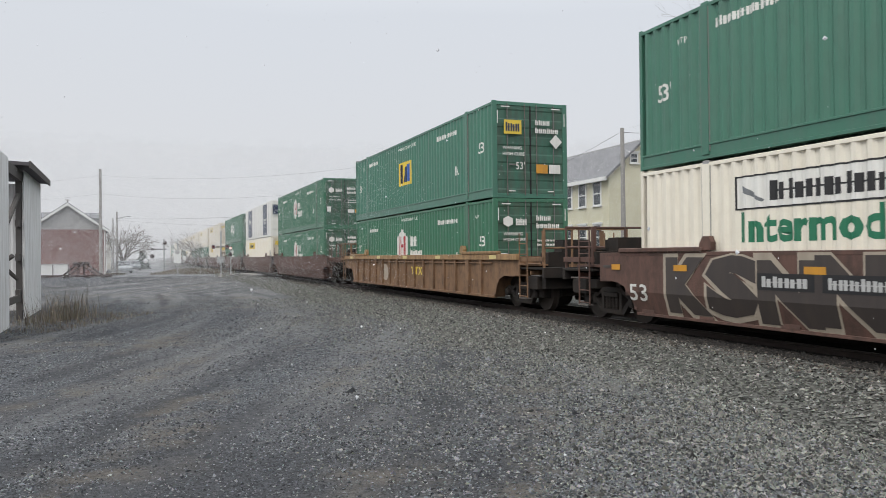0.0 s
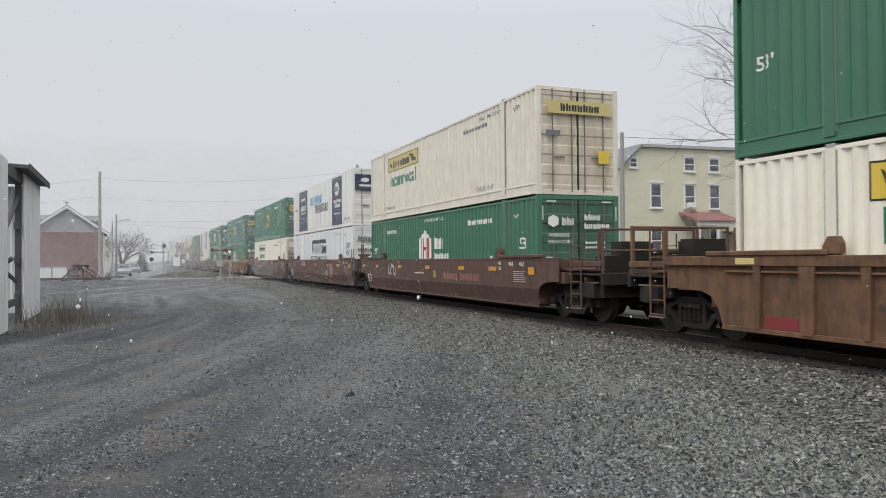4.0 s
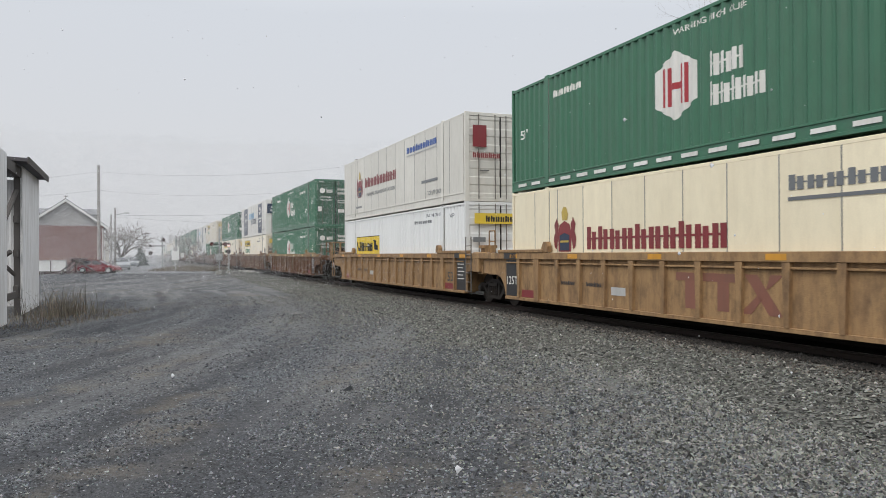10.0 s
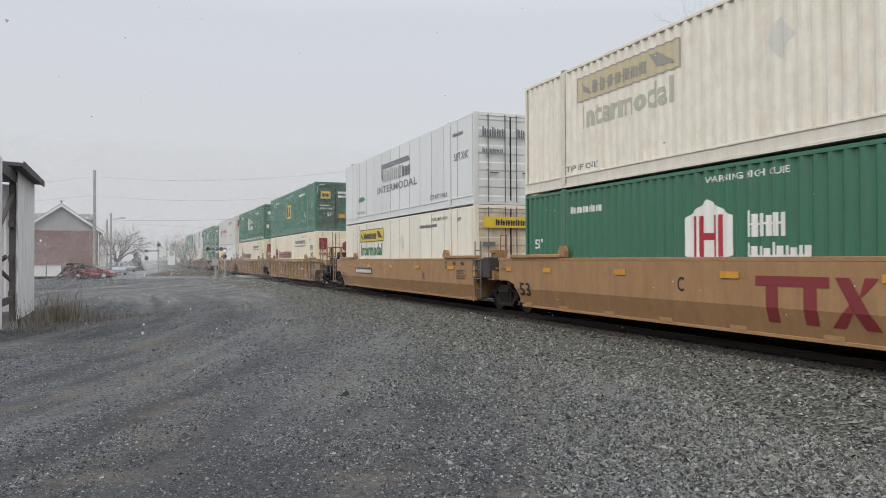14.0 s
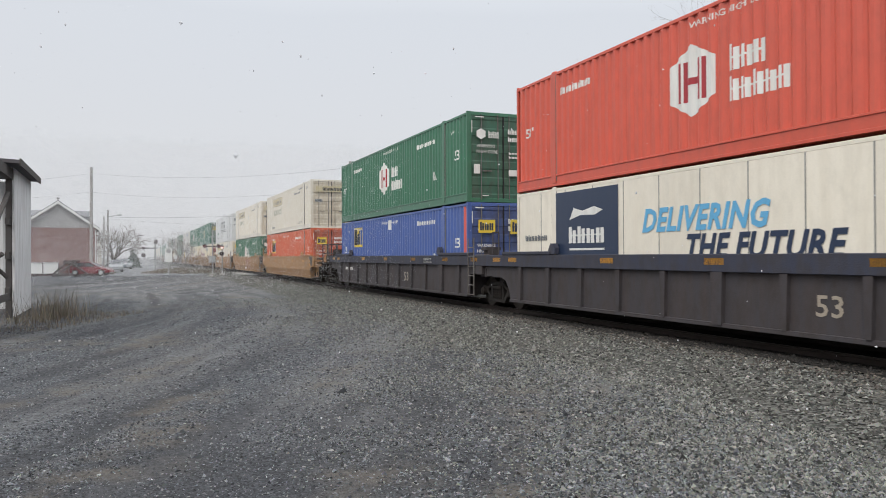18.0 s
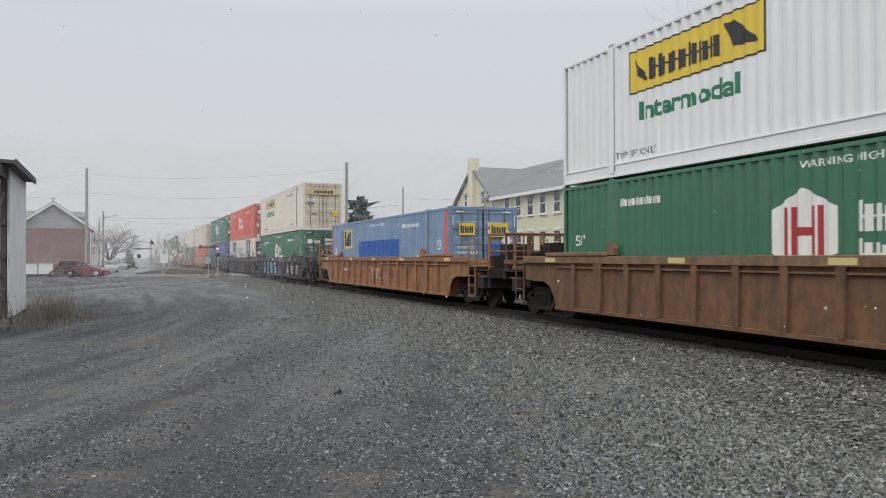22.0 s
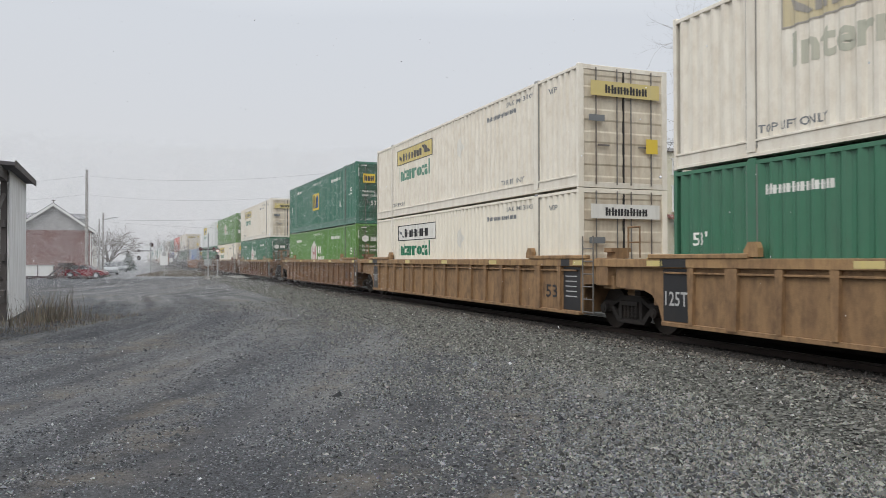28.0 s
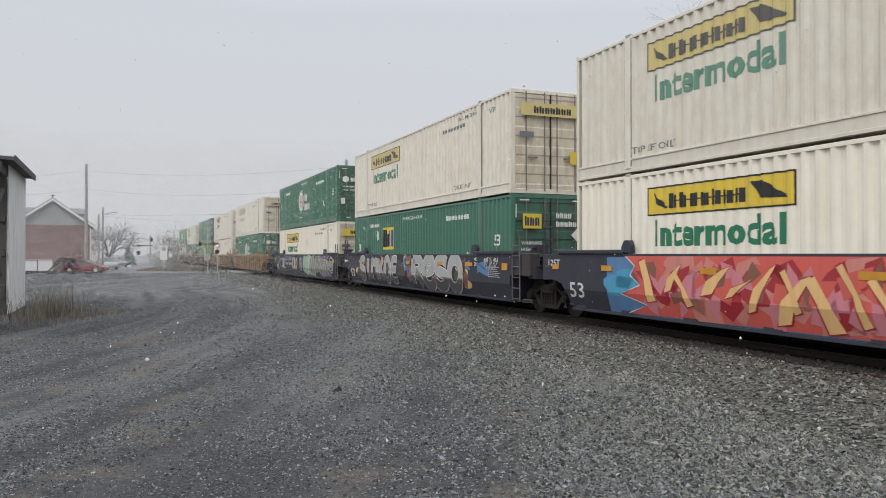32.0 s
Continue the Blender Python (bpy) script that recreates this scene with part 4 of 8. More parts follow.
def well_end(car, col, joined, sign, with_truck, name_mat):
    """The parts at one end; sign +1 is the front, -1 the rear."""
    r = Matrix.Identity(4) if sign > 0 else Matrix.Rotation(math.pi, 4, "Z")
    key = "joint_frame" if joined else "end_frame"
    part("end_frame", shared(key, col, lambda: end_frame_mesh(joined)), None, car, at=r)
    part("deck_gear", shared("deck_gear", col, deck_gear_mesh), None, car, at=r)
    if not joined:
        part("coupler", shared("coupler", M_TRUCK, lambda: boxes((10.9, 11.65, -0.09, 0.09, 0.80, 1.02), (11.45, 11.8, -0.18, 0.16, 0.74, 1.06), bevel=0.02)), None, car, at=r)
        part("brake_hose", shared("hose", M_TRUCK, lambda: rods(((10.8, 0.4, 0.75), (11.2, 0.42, 0.45), 0.03), ((11.2, 0.42, 0.45), (11.75, 0.3, 0.5), 0.03))), None, car, at=r)
        for y in (1.40, -1.40):
            part("ladder", shared("ladder", col, lambda: rods(*[((9.98, 0, 0.35), (9.98, 0, 2.15), 0.022), ((10.44, 0, 0.35), (10.44, 0, 2.15), 0.022)] + [((9.98, 0, 0.4 + i * 0.29), (10.44, 0, 0.4 + i * 0.29), 0.014) for i in range(6)], n=6)), None, car, at=r @ Matrix.Translation((0, y, 0)))
        part("handrail_post", shared("handrail_post", col, lambda: boxes((10.5, 10.58, 0.9, 0.98, 1.0, 2.2), (10.5, 10.58, -0.98, -0.9, 1.0, 2.2), (10.5, 10.56, -1.35, 1.35, 1.0, 1.1))), None, car, at=r)
        part("crossover_step", shared("crossover_step", M_ROD, lambda: boxes((10.45, 11.0, -1.3, 1.3, 0.96, 0.99), (10.0, 10.45, 1.3, 1.45, 0.33, 0.36), (10.0, 10.45, -1.45, -1.3, 0.33, 0.36))), None, car, at=r)
        part("end_sill", shared("end_sill", M_TRUCK, lambda: boxes((10.3, 10.85, -1.32, 1.32, 0.60, 0.95), (10.0, 10.3, -1.2, 1.2, 0.72, 0.95), (10.85, 11.1, -0.6, 0.6, 0.68, 0.92), (10.2, 10.75, 0.5, 1.1, 0.36, 0.6), (10.2, 10.75, -1.1, -0.5, 0.36, 0.6), bevel=0.02)), None, car, at=r)
        part("end_platform", shared("end_platform", M_TRUCK, lambda: boxes((9.9, 11.22, -1.36, 1.36, 1.14, 1.20), bevel=0.01)), None, car, at=r)
        part("end_beam", shared("end_beam", M_TRUCK, lambda: boxes((11.2, 11.32, -1.36, 1.36, 0.92, 1.20), bevel=0.01)), None, car, at=r)
        part("draft_sill", shared("draft_sill", M_TRUCK, lambda: boxes((10.9, 11.1, -1.2, 1.2, 0.62, 0.92), bevel=0.01)), None, car, at=r)
        part("brake_cabinet", shared("brake_cabinet", M_TRUCK, lambda: prism([(-0.95, 1.19), (0.95, 1.19), (0.95, 1.6), (0.35, 1.62), (0.33, 1.95), (-0.5, 1.95), (-0.52, 1.62), (-0.95, 1.6)], 10.38, 10.82, "x")), None, car, at=r)
        for y in (-1.3, -0.45, 0.45, 1.3):
            part("platform_post", shared("platform_post", col if name_mat != "tan" else WELL["dark"], lambda: rods(((11.22, 0, 1.2), (11.22, 0, 2.25), 0.035), n=6)), None, car, at=r @ Matrix.Translation((0, y, 0)))
        for z in (1.72, 2.22):
            part("platform_rail", shared("platform_rail", col if name_mat != "tan" else WELL["dark"], lambda: rods(((11.22, -1.3, 0), (11.22, 1.3, 0), 0.028), n=6)), None, car, at=r @ Matrix.Translation((0, 0, z)))
        for y in (-1.34, 1.34):
            part("side_rail", shared("side_rail", col if name_mat != "tan" else WELL["dark"], lambda: boxes((9.9, 11.24, -0.035, 0.035, 1.36, 1.48), bevel=0.008)), None, car, at=r @ Matrix.Translation((0, y, 0)))
        part("brake_lever", shared("brake_lever", M_TRUCK, lambda: rods(((10.7, -0.5, 1.0), (10.75, -0.45, 1.75), 0.03), ((10.62, 0.5, 1.0), (10.62, 0.5, 1.9), 0.04), ((10.62, 0.5, 1.65), (10.62, 1.1, 1.65), 0.03), ((10.62, 0.5, 1.1), (10.7, -0.5, 1.1), 0.03), n=8)), None, car, at=r)
    elif sign < 0:
        part("ladder", shared("joint_ladder", M_ROD, lambda: rods(*[((8.55, 0, 0.33), (8.55, 0, 2.1), 0.02), ((8.98, 0, 0.33), (8.98, 0, 2.1), 0.02)] + [((8.55, 0, 0.36 + i * 0.29), (8.98, 0, 0.36 + i * 0.29), 0.014) for i in range(6)], n=6)), None, car, at=r @ Matrix.Translation((0, -1.49, 0)))
        part("end_box", shared("end_box", WELL["dark"] if name_mat in ("tan", "navy", "brown") else col, lambda: boxes((9.05, 9.5, -0.16, 0.16, 0.98, 1.60), bevel=0.02)), None, car, at=r @ Matrix.Translation((0, -1.31, 0)))
        part("end_box", shared("end_box", WELL["dark"] if name_mat in ("tan", "navy", "brown") else col, None), None, car, at=r @ Matrix.Translation((0, 1.31, 0)))
        part("end_tower", shared("end_tower", col, lambda: prism([(-0.17, 1.58), (0.17, 1.58), (0.17, 1.72), (0.25, 1.73), (0.25, 1.82), (-0.25, 1.82), (-0.25, 1.73), (-0.17, 1.72)], 9.1, 9.42, "x")), None, car, at=r @ Matrix.Translation((0, -1.03, 0)))
        part("end_tower", shared("end_tower", col, None), None, car, at=r @ Matrix.Translation((0, 1.03, 0)))
        part("joint_casting", shared("joint_casting", M_TRUCK, lambda: boxes((9.55, 9.85, -0.45, 0.45, 0.70, 1.1), bevel=0.03)), None, car, at=r)
    else:
        part("joint_casting", shared("joint_casting", M_TRUCK, lambda: boxes((9.55, 9.85, -0.45, 0.45, 0.70, 1.1), bevel=0.03)), None, car, at=r)
        part("ladder", shared("short_ladder", col, lambda: rods(*[((9.0, 1.42, 1.6), (9.0, 1.42, 2.25), 0.02), ((9.4, 1.42, 1.6), (9.4, 1.42, 2.25), 0.02), ((9.0, 1.42, 2.24), (9.4, 1.42, 2.24), 0.02), ((9.0, 1.42, 1.92), (9.4, 1.42, 1.92), 0.014)], n=6)), None, car, at=r)
    if with_truck:
        cx = 9.80 if joined else 9.55
        t = part("truck", shared("truck_bolster", M_TRUCK, lambda: boxes((-0.22, 0.22, -1.0, 1.0, 0.42, 0.72), (-0.1, 0.1, -0.9, 0.9, 0.72, 0.9), bevel=0.02)), None, car, "grimy two-axle cast steel truck", at=r @ Matrix.Translation((cx, 0, 0)))
        for a in (0, math.pi):
            part("side_frame", shared("side_frame", M_TRUCK, truck_side_mesh), None, t, at=Matrix.Rotation(a, 4, "Z"))
        for x in (-0.89, 0.89):
            part("wheelset", shared("wheelset", M_TREAD, wheelset_mesh), None, t, at=Matrix.Translation((x, 0, 0.457)))


def fold(bm, side=1):
    """Bends the lower part of a smooth side sheet inwards, as the plate is pressed."""
    bmesh.ops.bisect_plane(bm, geom=list(bm.verts) + list(bm.edges) + list(bm.faces), plane_co=(0, 0, 0.74), plane_no=(0, 0, 1))
    for v in bm.verts:
        if v.co.z < 0.74:
            v.co.y -= side * 0.13 * (0.74 - v.co.z) / 0.47
    bm.normal_update()
    return bm


def make_well(style, tone, chord, front_joined, rear_joined, front_truck, rear_truck, label):
    """One unit of a well car, its origin on the rail top at its middle, x forward."""
    col, top = WELL[tone], WELL[chord]
    car = tagged(empty("well_car"), label, "rail car", "well cars of the train")
    low, foot, top_z, end_x = (0.27, 8.2, 1.57, 9.45) if style == "smooth" else (0.30, 8.32, 1.41, 9.9)
    arch = [(foot, low), (foot + 0.12, 0.62), (foot + 0.32, 0.84), (foot + 0.6, 0.93), (end_x, 0.96), (end_x, top_z)]
    cut = [(foot + 0.12, low), (foot + 0.12, 0.98), (9.1, 1.02), (9.1, top_z)]
    front = arch
    rear = [(-x, z) for x, z in (cut if rear_joined else arch)]
    plate = rear[::-1] + front
    y0 = 1.36 if style != "smooth" else 1.42
    sheet = shared("side_sheet_%s_%s" % (style, rear_joined), col, lambda: fold(prism(plate, y0, y0 + 0.03)) if style == "smooth" else prism(plate, y0, y0 + 0.03))
    mirror = shared("side_sheet_%s_%s_far" % (style, rear_joined), col, lambda: fold(prism(plate, -y0 - 0.03, -y0), -1) if style == "smooth" else prism(plate, -y0 - 0.03, -y0))
    for turn in (0, math.pi):
        r = Matrix.Rotation(turn, 4, "Z")
        part("side_sheet", mirror if turn else sheet, None, car)
        if style == "smooth":
            part("bottom_chord", shared("smooth_chord", col, lambda: boxes((-8.2, 8.2, 1.18, 1.345, 0.24, 0.30), bevel=0.006)), None, car, at=r)
            part("top_chord", shared("smooth_top", col, lambda: boxes((-9.45, 9.45, 1.33, 1.455, 1.50, 1.574), bevel=0.006)), None, car, at=r)
        else:
            if style == "deep":
                part("top_chord", shared("deep_chord", top, lambda: boxes((-9.9, 9.9, 1.33, 1.478, 1.25, 1.575), bevel=0.01)), None, car, at=r)
            else:
                part("top_chord", shared("top_chord", top, lambda: boxes((-9.9, 9.9, 1.33, 1.475, 1.40, 1.575), bevel=0.01)), None, car, at=r)
            part("bottom_chord", shared("bottom_chord", col, lambda: boxes((-8.3, 8.3, 1.30, 1.44, 0.26, 0.34), bevel=0.006)), None, car, at=r)
            part("brake_pipe", shared("brake_pipe", col, lambda: rods(((-8.2, 1.43, 1.30), (8.2, 1.43, 1.30), 0.022), n=6)), None, car, at=r)
            rib = shared("rib", col, lambda: prism([(-0.085, 1.40), (0.085, 1.40), (0.05, 0.34), (-0.05, 0.34)], 1.385, 1.465))
            wide = shared("wide_rib", col, lambda: prism([(-0.15, 1.40), (0.15, 1.40), (0.12, 0.31), (-0.12, 0.31)], 1.385, 1.472))
            for i in range(15 if style == "rib" else 11):
                x = -7.42 + i * 1.06 if style == "rib" else -7.65 + i * 1.53
                part("rib", wide if i in (1, 13) or style == "deep" and i == 5 else rib, None, car, at=r @ Matrix.Translation((x, 0, 0)))
        for x in (-7.3, 7.3):
            part("deck_plate", shared("deck_plate", top if style != "smooth" else col, lambda: boxes((-1.35, 1.35, 1.34, 1.50, 1.575, 1.665), bevel=0.015)), None, car, at=r @ Matrix.Translation((x, 0, 0)))
            part("container_guide", shared("container_guide", top if style != "smooth" else col, lambda: prism([(-0.16, 1.6), (0.16, 1.6), (0.16, 1.72), (0.06, 1.86), (-0.1, 1.86), (-0.16, 1.75)], 1.34, 1.46)), None, car, at=r @ Matrix.Translation((x - math.copysign(1.4, x), 0, 0)))
    part("well_floor", shared("well_floor", col, lambda: boxes(*[(x - 0.2, x + 0.2, -1.35, 1.35, 0.30, 0.395) for x in (-7.8, -6.0, -4, -2, 0, 2, 4, 6, 7.8)], (-8.2, 8.2, -1.30, -1.0, 0.28, 0.38), (-8.2, 8.2, 1.0, 1.30, 0.28, 0.38))), None, car)
    well_end(car, col, front_joined, 1, front_truck, tone)
    well_end(car, col, rear_joined, -1, rear_truck, tone)
    return car


def well_sign(car, ink, shape, *args, name="lettering", lift=0.0, proud=0.036, folded=False):
    pts, faces = flat(shape, *args)
    bm = side_sign(pts, faces, False, lift, y0=1.42 - RIB_D + proud, x_front=9.9)
    part(name, fold(bm) if folded else bm, INK[ink], car)


def spray(seed, u0, u1, v0, v1, n, w):
    """Unreadable sprayed writing: fat curved strokes."""
    rnd = random.Random(seed)
    lines = []
    step = (u1 - u0) / n
    for i in range(n):
        cx = u0 + (i + 0.5) * step
        cy = (v0 + v1) / 2
        a0, turn = rnd.uniform(0, 6.28), rnd.choice((-1, 1)) * rnd.uniform(2.2, 5.0)
        rx, ry = step * rnd.uniform(0.3, 0.5), (v1 - v0) * rnd.uniform(0.28, 0.44)
        line = []
        for j in range(13):
            a = a0 + turn * j / 12
            line.append((cx + rx * math.cos(a) + 0.05 * math.sin(3 * a), max(v0 + w, min(v1 - w, cy + ry * math.sin(a)))))
        lines.append((line, w * rnd.uniform(0.7, 1.2)))
        if rnd.random() < 0.6:
            x = cx + rnd.uniform(-0.3, 0.3) * step
            lines.append(([(x, v0 + w), (x + rnd.uniform(-0.2, 0.2) * step, cy), (x + rnd.uniform(-0.3, 0.3) * step, v1 - w)], w * 0.8))
    return lines


# ---- the train ----
# unit: gap to the one ahead (J joined, C coupled), side, tone, chord, lower and upper container, extra
TRAIN = [
    ("C", "smooth", "brown", "brown", "jb", "jb_old"), ("J", "smooth", "brown", "brown", "hub", "hub"), ("J", "smooth", "brown", "brown", "jb", "emp"),
    ("C", "rib", "rusty", "ochre", "hub", "jb_old"), ("J", "rib", "rusty", "ochre", "jb", "jb_old"), ("J", "rib", "rusty", "ochre", "hub", "kllm"),
    ("C", "smooth", "brown", "brown", "jb", "jb_old"), ("J", "smooth", "brown", "brown", "hub", "jb_old"), ("J", "smooth", "brown", "brown", "jb", "jb_old"),
    ("C", "smooth", "brown", "brown", "hub", "jb_old"), ("J", "smooth", "brown", "brown", "hub", "jb_old"), ("J", "smooth", "brown", "brown", "jb", "jb_old"),
    ("C", "smooth", "brown", "brown", "hub", "hub"), ("J", "smooth", "brown", "brown", "jb", "kllm"), ("J", "smooth", "brown", "brown", "hub", "hub"),
    ("C", "rib", "oldochre", "ochre", "hub", "emp"),  # first whole car
    ("C", "smooth", "brown", "brown", "jb_outline", "emp"), ("J", "smooth", "brown", "brown", "prime_low", "kllm"), ("J", "smooth", "brown", "brown", "hub", "jb_old"),
    ("C", "rib", "rusty", "rusty", "jb", "hub"), ("J", "rib", "rusty", "oldochre", "jb", "kllm"), ("J", "rib", "rusty", "ochre", "hub", "hub"),
    ("C", "rib", "ochre", "ochre", "jb_plain", "cre"), ("J", "rib", "ochre", "ochre", "cre_low", "hub_front"), ("J", "rib", "ochre", "ochre", "cre_low", "emp"),
    ("C", "smooth", "tan", "tan", "jb_flat", "prime"), ("J", "smooth", "tan", "tan", "hub", "jb_faint"), ("J", "smooth", "tan", "tan", "emp_orange", "jb_faint"),
    ("C", "deep", "dark", "navy", "emp_blue", "hub"), ("J", "deep", "dark", "navy", "kllm_cream", "hub_red"), ("J", "deep", "dark", "navy", "hub", "jb_old"),
    ("C", "rib", "orange", "orange", "emp_pale", ""),
    ("C", "rib", "rusty", "oldochre", "hub_front", "jb_bright"), ("J", "rib", "rusty", "oldochre", "jb", "hub_lime"), ("J", "rib", "rusty", "ochre", "hub", "jb_old"),
    ("C", "rib", "oldochre", "ochre", "hub_lime", "emp"), ("J", "rib", "midochre", "ochre", "jb_outline", "jb_old"), ("J", "rib", "midochre", "ochre", "hub", "jb_faint"),
    ("C", "smooth", "navy", "navy", "jb", "hub"), ("J", "smooth", "navy", "navy", "emp_low", "jb_old"), ("J", "smooth", "navy", "navy", "jb", "jb_old"),
]
FIRST = 15  # the car that stands at s = 29.3 at the start
SINGLES = (15, 31)
KINDS["jb_flat"] = (P_WHITE, False, "cream-white flat-panelled container with a yellow label")
SIGNS["jb_flat"] = SIGNS["jb"]
SIGNS["kllm_cream"] = SIGNS["kllm"]
TONE_WORDS = {"brown": "oxide-brown smooth-sided", "rusty": "rusty brown ribbed", "ochre": "ochre-yellow ribbed", "oldochre": "rust-stained ochre ribbed", "midochre": "dull grimy ochre ribbed",
              "tan": "tan smooth-sided", "dark": "dark weathered ribbed", "navy": "navy smooth-sided", "orange": "orange rusty ribbed"}
PITCH_J, PITCH_C = 19.6154, 23.5877
offsets = [0.0]
for unit in TRAIN[1:]:
    offsets.append(offsets[-1] + (PITCH_J if unit[0] == "J" else PITCH_C))
offsets = [o - offsets[FIRST] for o in offsets]


def run(t):
    """How far the first whole car's middle has come along the line at t seconds."""
    slack = np.interp(t, (0, 2, 6, 7.5, 9, 13, 14, 17, 19, 23, 28, 31, 32), (-0.15, 0.05, 0.2, 0.1, 0.2, -0.15, -0.15, -0.04, 0, 0.1, 0.1, -0.05, -0.1))
    return 29.2916 + 14.81816 * t + 0.0281369 * t * t + 4.7537e-5 * t ** 3 + float(slack)


TEMPLATES, ROLLING = {}, []


def container_at(kind, m, plain):
    back = kind.endswith("_front")
    base = kind[:-6] if back else kind
    if (kind, plain) not in TEMPLATES:
        TEMPLATES[kind, plain] = make_container(base, back, plain)
        TEMPLATES[kind, plain].matrix_basis = m
        return TEMPLATES[kind, plain]
    made = copy_thing(TEMPLATES[kind, plain], m)
    made.scale = (1, 1, 1)
    return made


for i, (gap, style, tone, chord, low, high) in enumerate(TRAIN):
    front_joined = gap == "J"
    rear_joined = i + 1 < len(TRAIN) and TRAIN[i + 1][0] == "J"
    words = "%s steel well car %s" % (TONE_WORDS[tone], "under stacked containers" if high else "with one low container")
    key = (style, tone, chord, front_joined, rear_joined)
    m = on_line(run(0) - offsets[i])
    if key in TEMPLATES and i < FIRST:
        car = copy_thing(TEMPLATES[key], m)
    else:
        car = make_well(style, tone, chord, front_joined, rear_joined, not front_joined, True, words)
        TEMPLATES.setdefault(key, car)
        car.matrix_basis = m
    ROLLING.append((car, offsets[i], 0.0, i))
    ROLLING.append((container_at(low, on_line(run(0) - offsets[i], 0.4), i < FIRST - 1), offsets[i], 0.4, -1))
    if high:
        top = container_at(high, on_line(run(0) - offsets[i], 3.295), i < FIRST - 1)
        top.scale = (1, 1, 1.015 if high.startswith("hub") else 1.03)  # the upper boxes are the taller kind
        ROLLING.append((top, offsets[i], 3.295, -1))
CARS = {i: ob for ob, _, _, i in ROLLING if i >= 0}


# ---- markings and sprayed paint on the well cars (u metres from the unit's front end, v above the rail) ----
INK["pink"] = paint("pink_spray", (0.62, 0.22, 0.26), dirt_amount=0.2)
INK["cream"] = paint("beige_spray", (0.40, 0.34, 0.27), dirt_amount=0.3)
INK["tanspray"] = paint("tan_spray", (0.40, 0.33, 0.25), dirt_amount=0.3)
INK["dusk"] = paint("dark_spray", (0.055, 0.045, 0.042), dirt_amount=0.3)
INK["bluespray"] = paint("blue_spray", (0.10, 0.22, 0.42), dirt_amount=0.3)
INK["ghost"] = paint("faded_mark", (0.24, 0.10, 0.07), dirt_amount=0.3)
INK["violet"] = paint("violet_spray", (0.10, 0.08, 0.20), dirt_amount=0.3)


def mark(i, ink, shape, *args, lift=0.0, name="lettering"):
    car = CARS[i]
    proud = 0.033 if TRAIN[i][1] == "smooth" else -0.027
    well_sign(car, ink, shape, *args, name=name, lift=lift, proud=proud, folded=TRAIN[i][1] == "smooth")


def chord_mark(i, ink, shape, *args, name="reflector"):
    well_sign(CARS[i], ink, shape, *args, name=name, proud=0.058 if TRAIN[i][1] != "smooth" else 0.036)


def rail_emblem(i, ink, u0, v0, u1, v1):
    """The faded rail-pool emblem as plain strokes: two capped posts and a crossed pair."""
    w, h = u1 - u0, v1 - v0
    for quad in (((0, 0.78), (0.64, 0.78), (0.64, 1), (0, 1)), ((0.10, 0), (0.21, 0), (0.21, 0.78), (0.10, 0.78)), ((0.43, 0), (0.54, 0), (0.54, 0.78), (0.43, 0.78)),
                 ((0.68, 1), (0.79, 1), (1.0, 0), (0.89, 0)), ((0.86, 0.62), (0.91, 0.72), (1.0, 1), (0.90, 1)), ((0.64, 0), (0.74, 0), (0.83, 0.38), (0.79, 0.48))):
        mark(i, ink, "poly", [(u0 + x * w, v0 + y * h) for x, y in quad], lift=0.004, name="emblem_stroke")


def blob(rnd, u, v, ru, rv, lump=0.16, n=16):
    ph, k = rnd.uniform(0, 6.28), rnd.choice((2, 3))
    return [(u + ru * (1 + lump * math.sin(k * a + ph)) * math.copysign(abs(math.cos(a)) ** 0.7, math.cos(a)),
             v + rv * (1 + lump * 0.5 * math.cos(k * a + ph)) * math.copysign(abs(math.sin(a)) ** 0.7, math.sin(a))) for a in (6.2832 * j / n for j in range(n))]


def shard(rnd, u, v, ru, rv):
    """A pointed, bent patch of sprayed colour."""
    a0 = rnd.uniform(0, 6.28)
    out = []
    for j in range(6):
        a = a0 + j * 1.047
        r = 1.0 if j % 2 == 0 else rnd.uniform(0.25, 0.6)
        out.append((u + ru * r * math.cos(a), max(0.31, min(1.54, v + rv * r * math.sin(a)))))
    return out


def unit_marks(i, letter, ink="white", u53=1.7, h53=0.55):
    """Size figures, stencil bars and reflectors that every unit carries."""
    mark(i, ink, "word", "53", u53, h53, u53 + 0.62, h53 + 0.36, lift=0.012)
    for u in (16.55, 17.2):
        mark(i, ink, "word", "46", u, 1.35, u + 0.22, 1.47, lift=0.012)
        mark(i, ink, "rect", u + 0.25, 1.33, u + 0.28, 1.48, lift=0.012, name="stencil_bar")
    mark(i, ink, "word", "40", 15.87, 1.37, 16.05, 1.48, lift=0.012)
    mark(i, ink, "word", "20", 15.87, 1.22, 16.05, 1.33, lift=0.012)
    for k in range(6):
        mark(i, "dusk" if ink == "black" else "pale", "rect", 16.85, 1.18 - k * 0.055, 17.45 + (0.13, 0.0, 0.05, 0.2, 0.1, 0.16)[k], 1.20 - k * 0.055, lift=0.012, name="stencil_bar")


